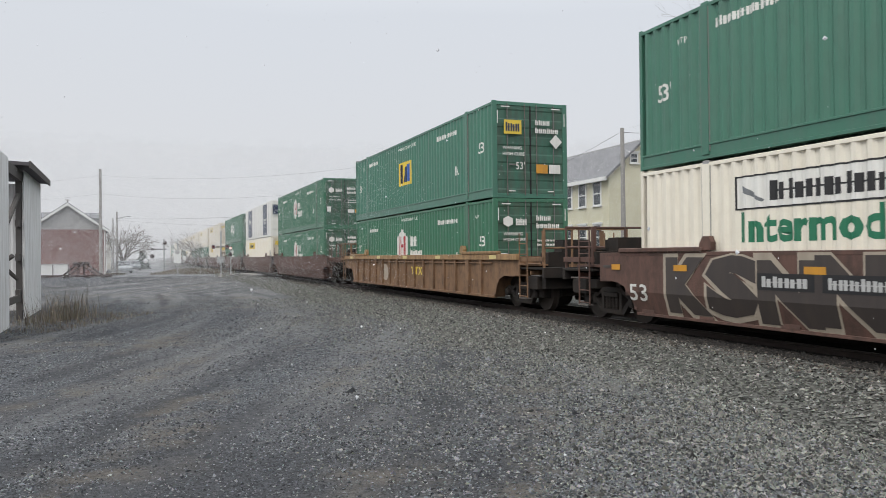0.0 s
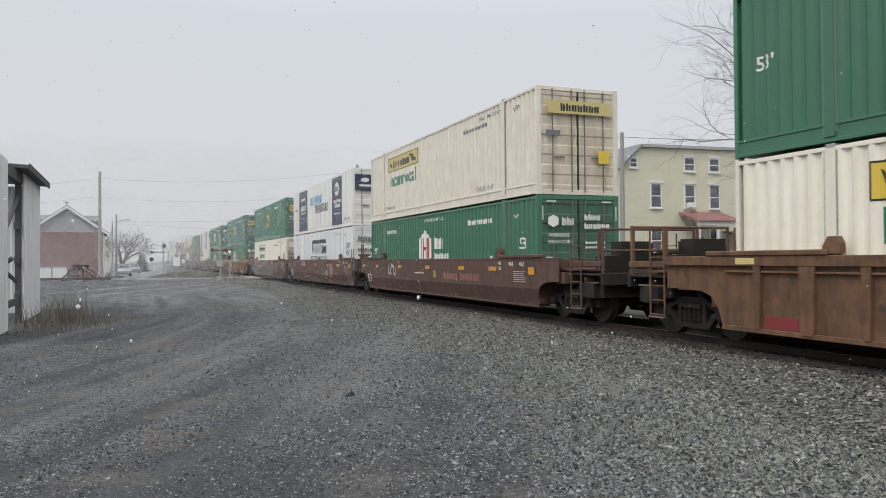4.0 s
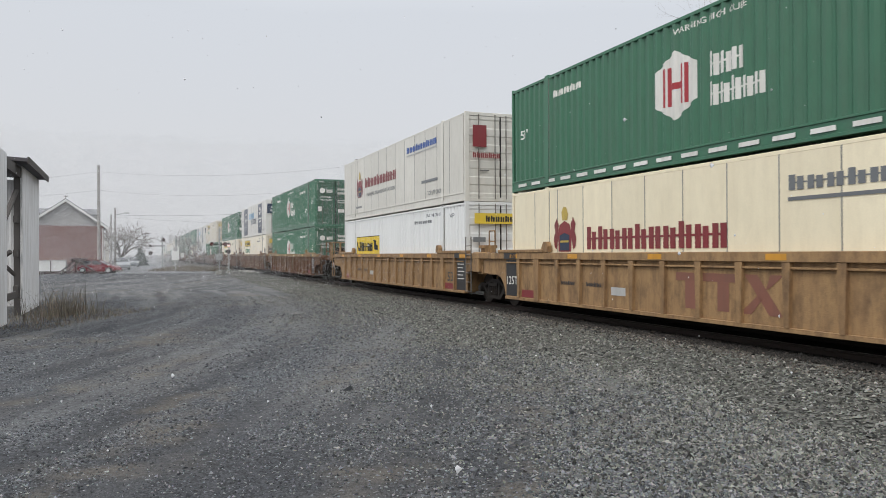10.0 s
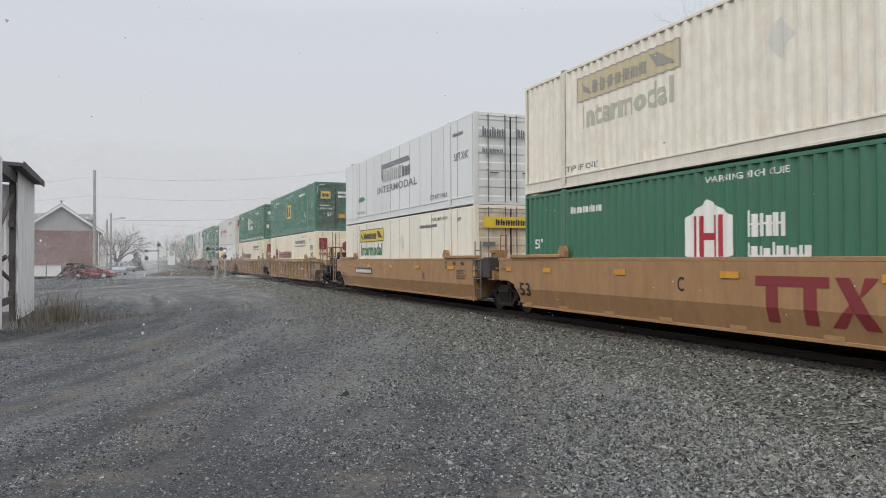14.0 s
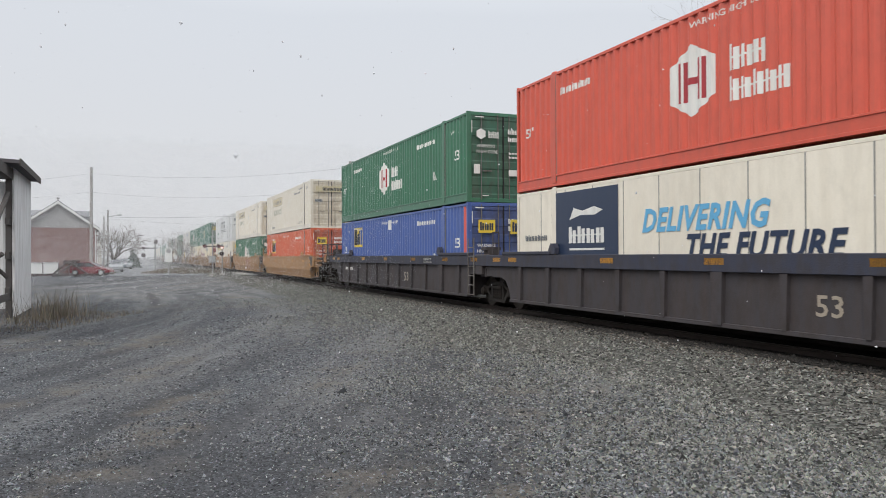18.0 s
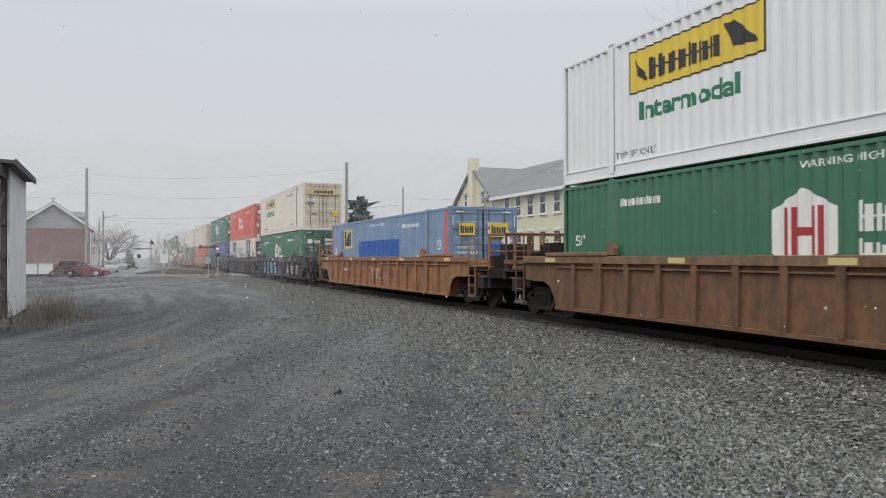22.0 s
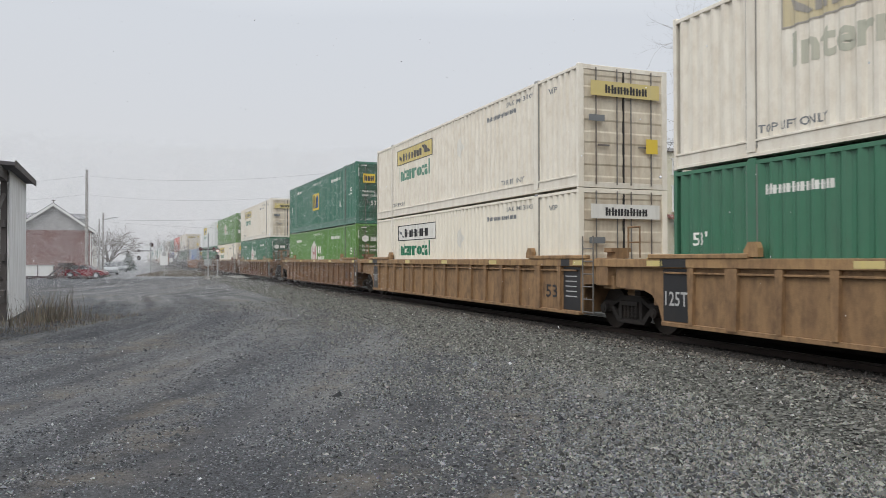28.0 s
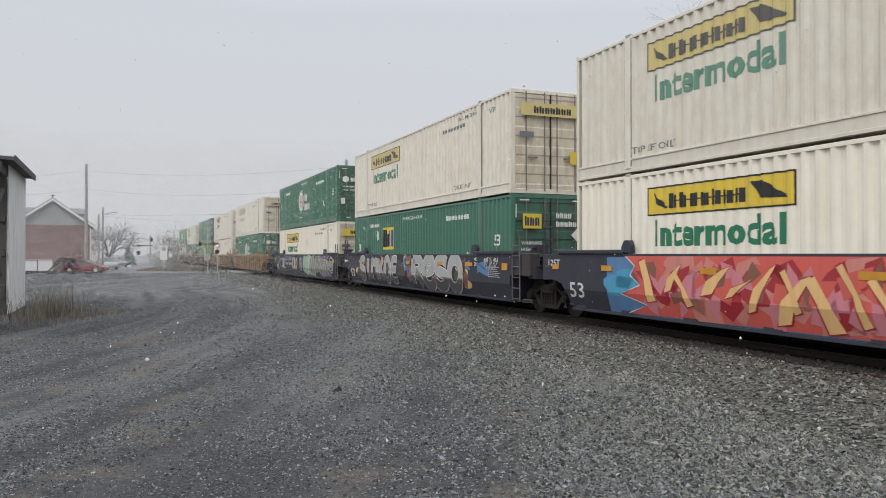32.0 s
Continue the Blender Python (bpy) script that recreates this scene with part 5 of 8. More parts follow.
SMOOTH_UNITS = (16, 17, 18, 25, 26, 27, 38, 39, 40)
for i in SMOOTH_UNITS:
    light = i not in (25, 26, 27)
    for u, w in ((0.95, 0.32), (3.1, 0.4), (6.3, 0.42), (9.6, 0.45), (12.8, 0.5), (15.2, 0.55), (17.75, 0.36)) if light else ((0.95, 0.32), (3.1, 0.4), (6.3, 0.42), (9.6, 0.45), (12.8, 0.5), (16.1, 0.55)):
        h = 0.2 if u > 17 else 0.12
        mark(i, "orange", "rect", u, 1.32 - h, u + w, 1.32, lift=0.018, name="reflector")
    if not light:
        mark(i, "dusk", "rect", 18.17, 1.0, 18.95, 1.55, lift=0.004, name="end_panel")
        for v in (1.18, 0.99 if i == 27 else 1.01):
            mark(i, "orange", "rect", 18.24, v + (0.03 if v > 1.1 else 0.0), 18.5, v + 0.15, lift=0.012, name="reflector")
    unit_marks(i, "", "white" if light else "black", 1.75 if i != 16 else 1.6)
    mark(i, "dusk" if light else "ghost", "rect", 0.6, 1.24, 0.9, 1.30, lift=0.012, name="stencil_bar")
for i in range(19, 25):
    for u in (2.0, 5.2, 8.4, 11.6, 14.8, 17.9):
        chord_mark(i, "orange" if i > 21 else "oldyellow", "rect", u, 1.43, u + 0.45, 1.54)
for i in (15, 31, 32, 33, 34, 35, 36, 37):
    for u in (1.2, 6.0, 9.7, 13.4, 18.0):
        chord_mark(i, "oldyellow", "rect", u, 1.43, u + 0.5, 1.54)
for i in (28, 29, 30):
    for u in (0.6, 1.6, 6.2, 9.6, 13.0, 16.2, 18.6):
        chord_mark(i, "orange", "rect", u, 1.38, u + 0.5, 1.50)
    for k in range(4):
        chord_mark(i, "white", "rect", 14.4, 1.46 - k * 0.05, 15.2, 1.485 - k * 0.05, name="stencil_bar")
# dark data panels and rust-red feet on the ribbed units
for i in range(19, 25):
    if i not in (19, 22):
        mark(i, "black", "rect", 1.62, 0.36, 2.38, 1.38, lift=0.004, name="data_panel")
        mark(i, "white", "word", "125T", 1.68, 0.68, 2.34, 0.92, lift=0.008)
    mark(i, "maroon", "rect", 2.6, 0.36, 3.3, 0.56, lift=0.004, name="kick_panel")
    mark(i, "black", "rect", 17.45, 0.36, 18.2, 1.38, lift=0.004, name="data_panel")
    for k in range(5):
        mark(i, "white", "rect", 17.55, 1.2 - k * 0.12, 18.1 - 0.1 * (k % 2), 1.23 - k * 0.12, lift=0.008, name="stencil_bar")
    mark(i, "black" if i > 21 else "dusk", "word", "53", 16.62, 0.62, 17.15, 0.94, lift=0.004)
    mark(i, "maroon", "rect", 16.4, 0.36, 17.2, 0.56, lift=0.004, name="kick_panel")
    mark(i, "dusk", "bars", 6, 4.75, 0.78, 5.4, 0.88, lift=0.004, name="stencil_mark")
    mark(i, "dusk", "bars", 6, 5.9, 0.78, 6.6, 0.88, lift=0.004, name="stencil_mark")
    if i not in (20, 21):
        mark(i, "pale", "rect", 6.95, 0.62, 7.5, 0.80, lift=0.004, name="paper_panel")
for i in (33, 34, 36, 37):
    mark(i, "black", "rect", 1.62, 0.36, 2.38, 1.38, lift=0.004, name="data_panel")
    mark(i, "pale", "word", "125T", 1.68, 0.66, 2.34, 0.94, lift=0.008)
for i in (32, 33, 34, 36):
    mark(i, "black", "rect", 17.45, 0.36, 18.2, 1.38, lift=0.004, name="data_panel")
    for k in range(5):
        mark(i, "pale", "rect", 17.55, 1.15 - k * 0.12, 18.05, 1.175 - k * 0.12, lift=0.008, name="stencil_bar")
for i in (35, 37):
    mark(i, "dusk", "word", "53", 16.3, 0.66, 16.82, 0.96, lift=0.004)
    mark(i, "ghost", "rect", 15.6, 0.33, 17.72, 0.50, lift=0.004, name="kick_panel")
    mark(i, "pale", "bars", 5, 16.3, 0.39, 16.65, 0.43, lift=0.008, name="stencil_mark")
    mark(i, "pale", "rect", 17.12, 0.70, 17.6, 0.96, lift=0.004, name="data_frame")
    mark(i, "dusk", "rect", 17.15, 0.73, 17.57, 0.93, lift=0.008, name="data_panel")
    mark(i, "pale", "rect", 18.2, 0.8, 18.36, 0.98, lift=0.004, name="paper_panel")
    mark(i, "dusk", "word", "40", 15.72, 1.0, 15.95, 1.12, lift=0.004)
    mark(i, "dusk", "word", "20", 15.72, 0.84, 15.95, 0.96, lift=0.004)
    for k in range(5):
        mark(i, "dusk", "rect", 18.65, 1.14 - k * 0.045, 19.2 + 0.05 * (k % 2), 1.155 - k * 0.045, lift=0.004, name="stencil_bar")
for i in (20, 21, 23, 24, 33, 34, 36, 37):
    chord_mark(i, "black", "rect", 1.62, 1.41, 2.38, 1.57, name="data_panel")
for i in (19, 20, 21, 22, 23, 24, 32, 33, 34, 36):
    chord_mark(i, "black", "rect", 17.45, 1.41, 17.85, 1.57, name="data_panel")
mark(36, "black", "word", "53", 16.6, 0.62, 17.15, 0.94, lift=0.004)
# number plates of the units: plain bars on black
for i, u in ((24, 13.45), (31, 4.3), (28, 2.9), (37, 13.45)):
    if i != 28:
        mark(i, "black", "rect", u, 0.86, u + 1.6, 1.08, lift=0.003, name="number_panel")
    mark(i, "white", "bars", 10, u + 0.08, 0.9, u + 1.52, 1.04, lift=0.006, name="number_mark")
mark(25, "black", "rect", 4.2, 0.88, 7.0, 1.16, lift=0.004, name="number_panel")
mark(25, "white", "bars", 10, 4.3, 0.93, 6.9, 1.11, lift=0.008, name="number_mark")
mark(25, "maroon", "polys", [[(13.5, 0.84), (13.56, 0.80), (13.86, 1.08), (13.80, 1.12)], [(13.80, 0.80), (13.86, 0.84), (13.56, 1.12), (13.5, 1.08)]], lift=0.004, name="graffiti")
# faded brand panels as plain shapes
mark(24, "maroon", "polys", [[(8.53, 0.80), (8.65, 0.76), (8.95, 1.04), (8.83, 1.08)], [(8.83, 0.76), (8.95, 0.80), (8.65, 1.08), (8.53, 1.04)]], lift=0.004, name="graffiti")
mark(24, "dusk", "bars", 5, 6.35, 0.74, 7.0, 0.82, lift=0.004, name="stencil_mark")
mark(24, "dusk", "bars", 6, 5.3, 0.70, 5.95, 0.78, lift=0.004, name="stencil_mark")
mark(24, "dusk", "word", "40", 3.78, 1.0, 4.0, 1.14, lift=0.004)
mark(24, "dusk", "word", "20", 3.78, 0.82, 4.0, 0.96, lift=0.004)
rail_emblem(26, "maroon", 10.42, 0.5, 12.75, 1.26)
mark(26, "black", "word", "C", 8.4, 0.92, 8.6, 1.2, lift=0.004)
rail_emblem(23, "ghost", 9.2, 0.5, 11.9, 1.18)
rail_emblem(31, "tanspray", 9.35, 0.62, 11.1, 1.08)
mark(31, "dusk", "word", "53", 11.75, 0.62, 12.35, 1.02, lift=0.004)
rail_emblem(15, "yellow", 10.5, 0.82, 11.8, 1.12)
mark(15, "cream", "poly", blob(random.Random(3), 7.0, 0.85, 0.38, 0.36), lift=0.003, name="graffiti")
# the brown units
for k, (ch, u, w) in enumerate((("K", 2.85, 1.25), ("S", 4.0, 1.35), ("N", 5.3, 1.3), ("N", 6.5, 1.3), ("O", 7.75, 1.5), ("E", 9.2, 1.35), ("R", 10.5, 1.4), ("S", 11.85, 1.4))):
    tilt = 0.05 * math.sin(2.3 * k)
    mark(16, "cream", "fatter", ch, u - 0.09, 0.29, u + w + 0.09, 1.545, lift=0.003 + 0.0007 * k, name="graffiti")
    mark(16, "dusk", "fat", ch, u, 0.37 + tilt * 0.6, u + w, 1.47 + tilt, lift=0.010 + 0.0004 * k, name="graffiti")
mark(16, "black", "rect", 5.3, 0.92, 6.5, 1.2, lift=0.016, name="number_panel")
mark(16, "pale", "bars", 4, 5.4, 0.97, 6.4, 1.15, lift=0.020, name="number_mark")
mark(16, "black", "rect", 6.65, 0.92, 8.0, 1.2, lift=0.016, name="number_panel")
mark(16, "pale", "bars", 6, 6.75, 0.97, 7.9, 1.15, lift=0.020, name="number_mark")
mark(16, "ghost", "strokes", [([(14.6 + 0.5 * math.cos(a * 0.4), 0.95 + 0.42 * math.sin(a * 0.4)) for a in range(17)], 0.07), ([(14.25, 0.95), (14.6, 1.0), (14.95, 0.95)], 0.08), ([(14.6, 0.6), (14.6, 1.3)], 0.07)], lift=0.003, name="brand_shape")
mark(17, "white", "strokes", spray(22, 11.85, 13.1, 0.62, 1.0, 4, 0.022), lift=0.004, name="graffiti")
mark(17, "white", "strokes", spray(23, 5.2, 6.6, 1.2, 1.5, 5, 0.018), lift=0.004, name="graffiti")
mark(17, "ghost", "poly", blob(random.Random(6), 13.8, 0.95, 0.45, 0.4), lift=0.003, name="graffiti")
mark(18, "pale", "strokes", spray(24, 4.9, 6.0, 0.82, 1.42, 3, 0.05), lift=0.004, name="graffiti")
mark(18, "ghost", "bars", 4, 11.4, 0.86, 12.7, 1.12, lift=0.004, name="number_mark")
mark(18, "ghost", "bars", 6, 12.9, 0.86, 14.5, 1.12, lift=0.004, name="number_mark")
mark(18, "white", "bars", 8, 8.36, 1.02, 9.4, 1.08, lift=0.004, name="stencil_mark")
mark(18, "yellow", "word", "B", 10.45, 0.9, 10.65, 1.15, lift=0.004)
for i, sd, starts in ((20, 41, (7.4, 9.7)), (21, 42, (5.2, 7.5)), (33, 43, (4.4,)), (34, 44, (3.0,))):
    for k, a in enumerate(starts):
        mark(i, "tanspray", "strokes", spray(sd * 5 + k, a, a + 1.6, 0.42, 1.16, 11, 0.015), lift=0.003, name="graffiti")
        mark(i, "tanspray", "strokes", [([(a - 0.1 + 0.22 * j, 0.62 - 0.12 * math.sin(1.1 * j)) for j in range(10)], 0.022)], lift=0.005, name="graffiti")
# the blue-chord units
mark(30, "cyan", "rect", 3.98, 0.40, 9.68, 1.22, lift=0.002, name="graffiti")
mark(30, "dusk", "polys", [[(4.3, 0.95), (5.0, 0.95), (5.1, 1.12), (4.3, 1.12)], [(5.6, 0.44), (6.3, 0.44), (6.2, 1.08), (5.7, 1.08)], [(6.9, 0.42), (7.25, 0.42), (7.05, 0.80), (6.75, 0.76)], [(7.3, 0.75), (7.75, 1.02), (7.7, 1.12), (7.45, 1.02), (7.45, 0.8)],
                           [(8.0, 0.84), (9.0, 0.84), (9.6, 0.78), (9.6, 1.08), (8.5, 1.02), (8.0, 1.06)], [(8.2, 0.55), (8.75, 0.55), (8.75, 0.68), (8.2, 0.68)]], lift=0.005, name="graffiti")
for v in (1.10, 1.16):
    mark(30, "pale", "rect", 4.0, v, 9.66, v + 0.018, lift=0.007, name="graffiti")
mark(30, "black", "bars", 9, 4.1, 0.78, 6.4, 0.98, lift=0.005, name="number_mark")
mark(30, "white", "strokes", spray(32, 13.2, 14.4, 0.45, 1.05, 5, 0.028), lift=0.004, name="graffiti")
mark(30, "white", "strokes", spray(33, 14.75, 16.0, 0.45, 1.1, 5, 0.03), lift=0.004, name="graffiti")
mark(30, "pale", "strokes", spray(37, 16.4, 17.6, 0.45, 1.1, 4, 0.03), lift=0.004, name="graffiti")
well_sign(CARS[30], "pale", "word", "ZENKO", 10.75, 1.29, 12.2, 1.54, name="graffiti", proud=0.062)
well_sign(CARS[30], "white", "strokes", spray(35, 8.0, 9.2, 1.3, 1.55, 4, 0.018), name="graffiti", proud=0.062)
mark(28, "cream", "word", "53", 12.0, 0.6, 12.5, 0.94, lift=0.004)
mark(29, "cream", "word", "53", 12.0, 0.6, 12.5, 0.94, lift=0.004)
# the painted navy units
mark(38, "white", "strokes", spray(51, 3.5, 4.9, 0.6, 1.4, 4, 0.04), lift=0.003, name="graffiti")
mark(38, "pale", "bars", 4, 5.05, 0.9, 5.85, 1.08, lift=0.006, name="number_mark")
mark(38, "pale", "bars", 6, 6.0, 0.9, 7.2, 1.08, lift=0.006, name="number_mark")
mark(38, "cyan", "strokes", spray(52, 4.8, 7.0, 1.2, 1.5, 6, 0.035), lift=0.003, name="graffiti")
rnd = random.Random(55)
mark(38, "violet", "poly", [(14.6, 0.33), (17.3, 0.36), (17.0, 0.9), (16.4, 1.53), (14.4, 1.53)], lift=0.002, name="graffiti")
mark(38, "mint", "polys", [blob(rnd, 10.95 + k * 0.55, 0.93 + 0.05 * (-1) ** k, 0.52, 0.56) for k in range(4)], lift=0.003, name="graffiti")
forms = [(12.0 + k * 0.62, 0.93 + rnd.uniform(-0.12, 0.12), rnd.uniform(0.32, 0.46), rnd.uniform(0.40, 0.54)) for k in range(8)]
for k, (u, v, ru, rv) in enumerate(forms):
    shape = blob(random.Random(80 + k), u, v, ru, rv, 0.26)
    mark(38, "white", "poly", [(max(10.4, u + (a - u) * 1.08), max(0.31, min(1.54, v + (b - v) * 1.06))) for a, b in shape], lift=0.0050 + 0.0008 * k, name="graffiti")
    mark(38, "olive" if k else "mint", "poly", [(a, max(0.33, min(1.52, b))) for a, b in shape], lift=0.0054 + 0.0008 * k, name="graffiti")
mark(38, "white", "strokes", [([(u - 0.22 * math.cos(j * 0.5), v + rv * 0.75 * math.sin(j * 0.5 - 1.2)) for j in range(7)], 0.026) for u, v, ru, rv in forms], lift=0.014, name="graffiti")
mark(38, "white", "strokes", [([(10.6 + 0.35 * k + 0.12 * math.sin(j * 1.7 + k), 0.36 + 0.26 * j) for j in range(5)], 0.016) for k in range(5)], lift=0.014, name="graffiti")
mark(38, "dusk", "polys", [blob(rnd, u, rnd.uniform(0.5, 1.3), 0.09, 0.06) for u in (10.7, 10.95, 11.7, 12.3, 12.9, 13.6, 14.4, 15.2, 15.9)], lift=0.016, name="graffiti")
mark(38, "mint", "strokes", [([(16.7 + 0.18 * j, 0.92 - 0.10 * j + 0.012 * j * j) for j in range(7)], 0.03)], lift=0.012, name="graffiti")
for u, ch, ink in ((7.15, "K", "silver"), (7.7, "R", "peach"), (8.2, "O", "silver")):
    mark(38, ink, "fat", ch, u, 0.62, u + 0.55, 1.40, lift=0.005, name="graffiti")
mark(38, "pale", "strokes", [([(9.75 + 0.42 * math.cos(j * 0.45), 0.98 + 0.40 * math.sin(j * 0.45)) for j in range(15)], 0.03)] + [(l, 0.035) for l, w in spray(58, 9.45, 10.1, 0.7, 1.25, 3, 0.03)], lift=0.004, name="graffiti")
mark(38, "pale", "strokes", [([(17.35 + 0.42 * math.cos(j * 0.45), 1.0 + 0.42 * math.sin(j * 0.45)) for j in range(15)], 0.05)] + [(l, 0.045) for l, w in spray(59, 17.05, 17.65, 0.75, 1.25, 4, 0.03)], lift=0.004, name="graffiti")
mark(38, "black", "strokes", [([(16.95, 0.62), (17.75, 1.38)], 0.028), ([(16.95, 1.38), (17.75, 0.62)], 0.027)], lift=0.008, name="graffiti")
rnd = random.Random(60)
mark(39, "peach", "polys", [blob(rnd, u, rnd.uniform(0.6, 1.3), rnd.uniform(0.15, 0.4), rnd.uniform(0.12, 0.3)) for u in (2.9, 3.6, 6.2, 8.6, 9.0, 9.5, 10.0, 14.6, 15.0, 15.3)], lift=0.002, name="graffiti")


CAPITALS = {  # strokes of sprayed capitals in a unit cell
    "S": [[(0.95, 0.86), (0.6, 1.0), (0.15, 0.88), (0.12, 0.62), (0.5, 0.52), (0.9, 0.40), (0.86, 0.12), (0.45, 0.0), (0.05, 0.14)]],
    "I": [[(0.5, 1.0), (0.46, 0.5), (0.55, 0.0)]],
    "N": [[(0.08, 0.0), (0.10, 0.5), (0.12, 1.0)], [(0.12, 0.95), (0.5, 0.75), (0.82, 0.9), (0.92, 0.5), (0.95, 0.0)]],
    "K": [[(0.12, 1.0), (0.10, 0.5), (0.15, 0.0)], [(0.9, 1.0), (0.5, 0.62), (0.3, 0.48)], [(0.3, 0.48), (0.6, 0.35), (0.98, 0.02)]],
    "O": [[(0.5 + 0.44 * math.cos(a * 0.5236), 0.5 + 0.5 * math.sin(a * 0.5236)) for a in range(13)]],
    "E": [[(0.95, 0.95), (0.5, 1.0), (0.14, 0.85), (0.12, 0.5), (0.14, 0.15), (0.5, 0.0), (0.98, 0.06)], [(0.14, 0.5), (0.5, 0.52), (0.8, 0.5)]],
    "R": [[(0.12, 0.0), (0.10, 0.5), (0.12, 1.0)], [(0.10, 0.97), (0.6, 1.0), (0.92, 0.80), (0.75, 0.55), (0.3, 0.48)], [(0.4, 0.48), (0.7, 0.3), (1.0, 0.0)]],
    "e": [[(0.15, 0.52), (0.55, 0.55), (0.9, 0.66), (0.78, 0.95), (0.45, 1.0), (0.12, 0.78), (0.10, 0.35), (0.35, 0.02), (0.75, 0.0), (1.0, 0.2)]],
}


def supple(line, n=5):
    """A smooth curve through the points."""
    out = []
    for i in range(len(line) - 1):
        p0, p1, p2, p3 = (Vector(line[max(0, min(len(line) - 1, i + o))]) for o in (-1, 0, 1, 2))
        for j in range(n + (i == len(line) - 2)):
            t = j / n
            q = 0.5 * ((2 * p1) + (p2 - p0) * t + (2 * p0 - 5 * p1 + 4 * p2 - p3) * t * t + (3 * p1 - p0 - 3 * p2 + p3) * t ** 3)
            out.append((q.x, q.y))
    return out


def fat_word(i, text, u0, u1, v0, v1, jog=0.0, fat=0.115):
    # Rail and tie colours also carry some of the shade under the train.
    """Fat sprayed capitals: black edge, white rim, silver fill, a darker foot."""
    w = (u1 - u0) / len(text)
    for k, ch in enumerate(text):
        a, lo = u0 + k * w + 0.10, v0 + 0.13 + (jog if k % 2 else 0.0)
        lines = [supple([(a + x * (w - 0.12), lo + y * (v1 - 0.13 - lo)) for x, y in line]) for line in CAPITALS[ch]]
        for ink, grow_by, lay in (("black", 0.075, 0.004), ("white", 0.030, 0.008), ("silver", 0.0, 0.012)):
            pts, faces = flat("strokes", [(line, fat + grow_by) for line in lines])
            pts = [(u, max(0.305, min(1.545, v))) for u, v in pts]
            car_sign(i, ink, pts, faces, lay + 0.0005 * k)
            if ink == "silver":
                car_sign(i, "slate", pts, faces, 0.016 + 0.0005 * k, 0.80)


def car_sign(i, ink, pts, faces, lift, below=None):
    """A sprayed shape on a smooth side sheet, cut off above a height if one is given."""
    bm = side_sign(pts, faces, False, lift, y0=1.42 - RIB_D + 0.033, x_front=9.9)
    if below:
        bmesh.ops.bisect_plane(bm, geom=list(bm.verts) + list(bm.edges) + list(bm.faces), plane_co=(0, 0, below), plane_no=(0, 0, 1), clear_outer=True)
    part("graffiti", fold(bm), INK[ink], CARS[i])


rnd = random.Random(66)
mark(39, "dusk", "polys", [blob(rnd, u, rnd.uniform(0.7, 1.2), rnd.uniform(0.35, 0.6), rnd.uniform(0.2, 0.35), 0.3) for u in (3.2, 4.6, 6.0, 7.4, 8.8, 10.1, 11.5, 13.0, 14.6)], lift=0.0030, name="graffiti")
mark(39, "ghost", "polys", [shard(rnd, rnd.uniform(2.8, 15.6), rnd.uniform(0.5, 1.4), 0.35, 0.3) for _ in range(22)], lift=0.0035, name="graffiti")
mark(39, "bluespray", "polys", [shard(rnd, rnd.uniform(8.8, 10.2), rnd.uniform(0.6, 1.3), 0.4, 0.35) for _ in range(4)] + [shard(rnd, rnd.uniform(15.0, 17.0), rnd.uniform(0.9, 1.4), 0.5, 0.2) for _ in range(4)], lift=0.0032, name="graffiti")
fat_word(39, "SINKOE", 3.2, 8.6, 0.36, 1.53, 0.03)
fat_word(39, "ReSO", 10.2, 14.9, 0.34, 1.54, 0.0, 0.17)
mark(39, "pale", "strokes", spray(63, 16.6, 17.4, 1.1, 1.5, 4, 0.014), lift=0.004, name="graffiti")
mark(40, "bluespray", "rect", 3.3, 0.31, 19.2, 1.54, lift=0.001, name="graffiti")
rnd = random.Random(70)


edge_l = [(4.0 + (0.5 if k % 2 else 0.0) + 0.2 * math.sin(k * 2.1), 0.33 + k * 0.2) for k in range(7)]
edge_r = [(13.9 + (0.9 if k % 2 else 0.0), 0.33 + k * 0.2) for k in range(7)]
mark(40, "coral", "poly", edge_l[::-1] + edge_r, lift=0.003, name="graffiti")
INK["rose"] = paint("rose_spray", (0.66, 0.25, 0.21), dirt_amount=0.25)


def splinter(rnd, u, v, ru, rv):
    """An angular five-cornered piece of sprayed colour, kept on the sheet."""
    a0 = rnd.uniform(0, 6.28)
    return [(u + ru * r * math.cos(a0 + j * 1.257), max(0.32, min(1.53, v + rv * r * math.sin(a0 + j * 1.257)))) for j, r in enumerate((1.0, rnd.uniform(0.35, 0.8), 1.0, rnd.uniform(0.25, 0.6), rnd.uniform(0.6, 1.0)))]


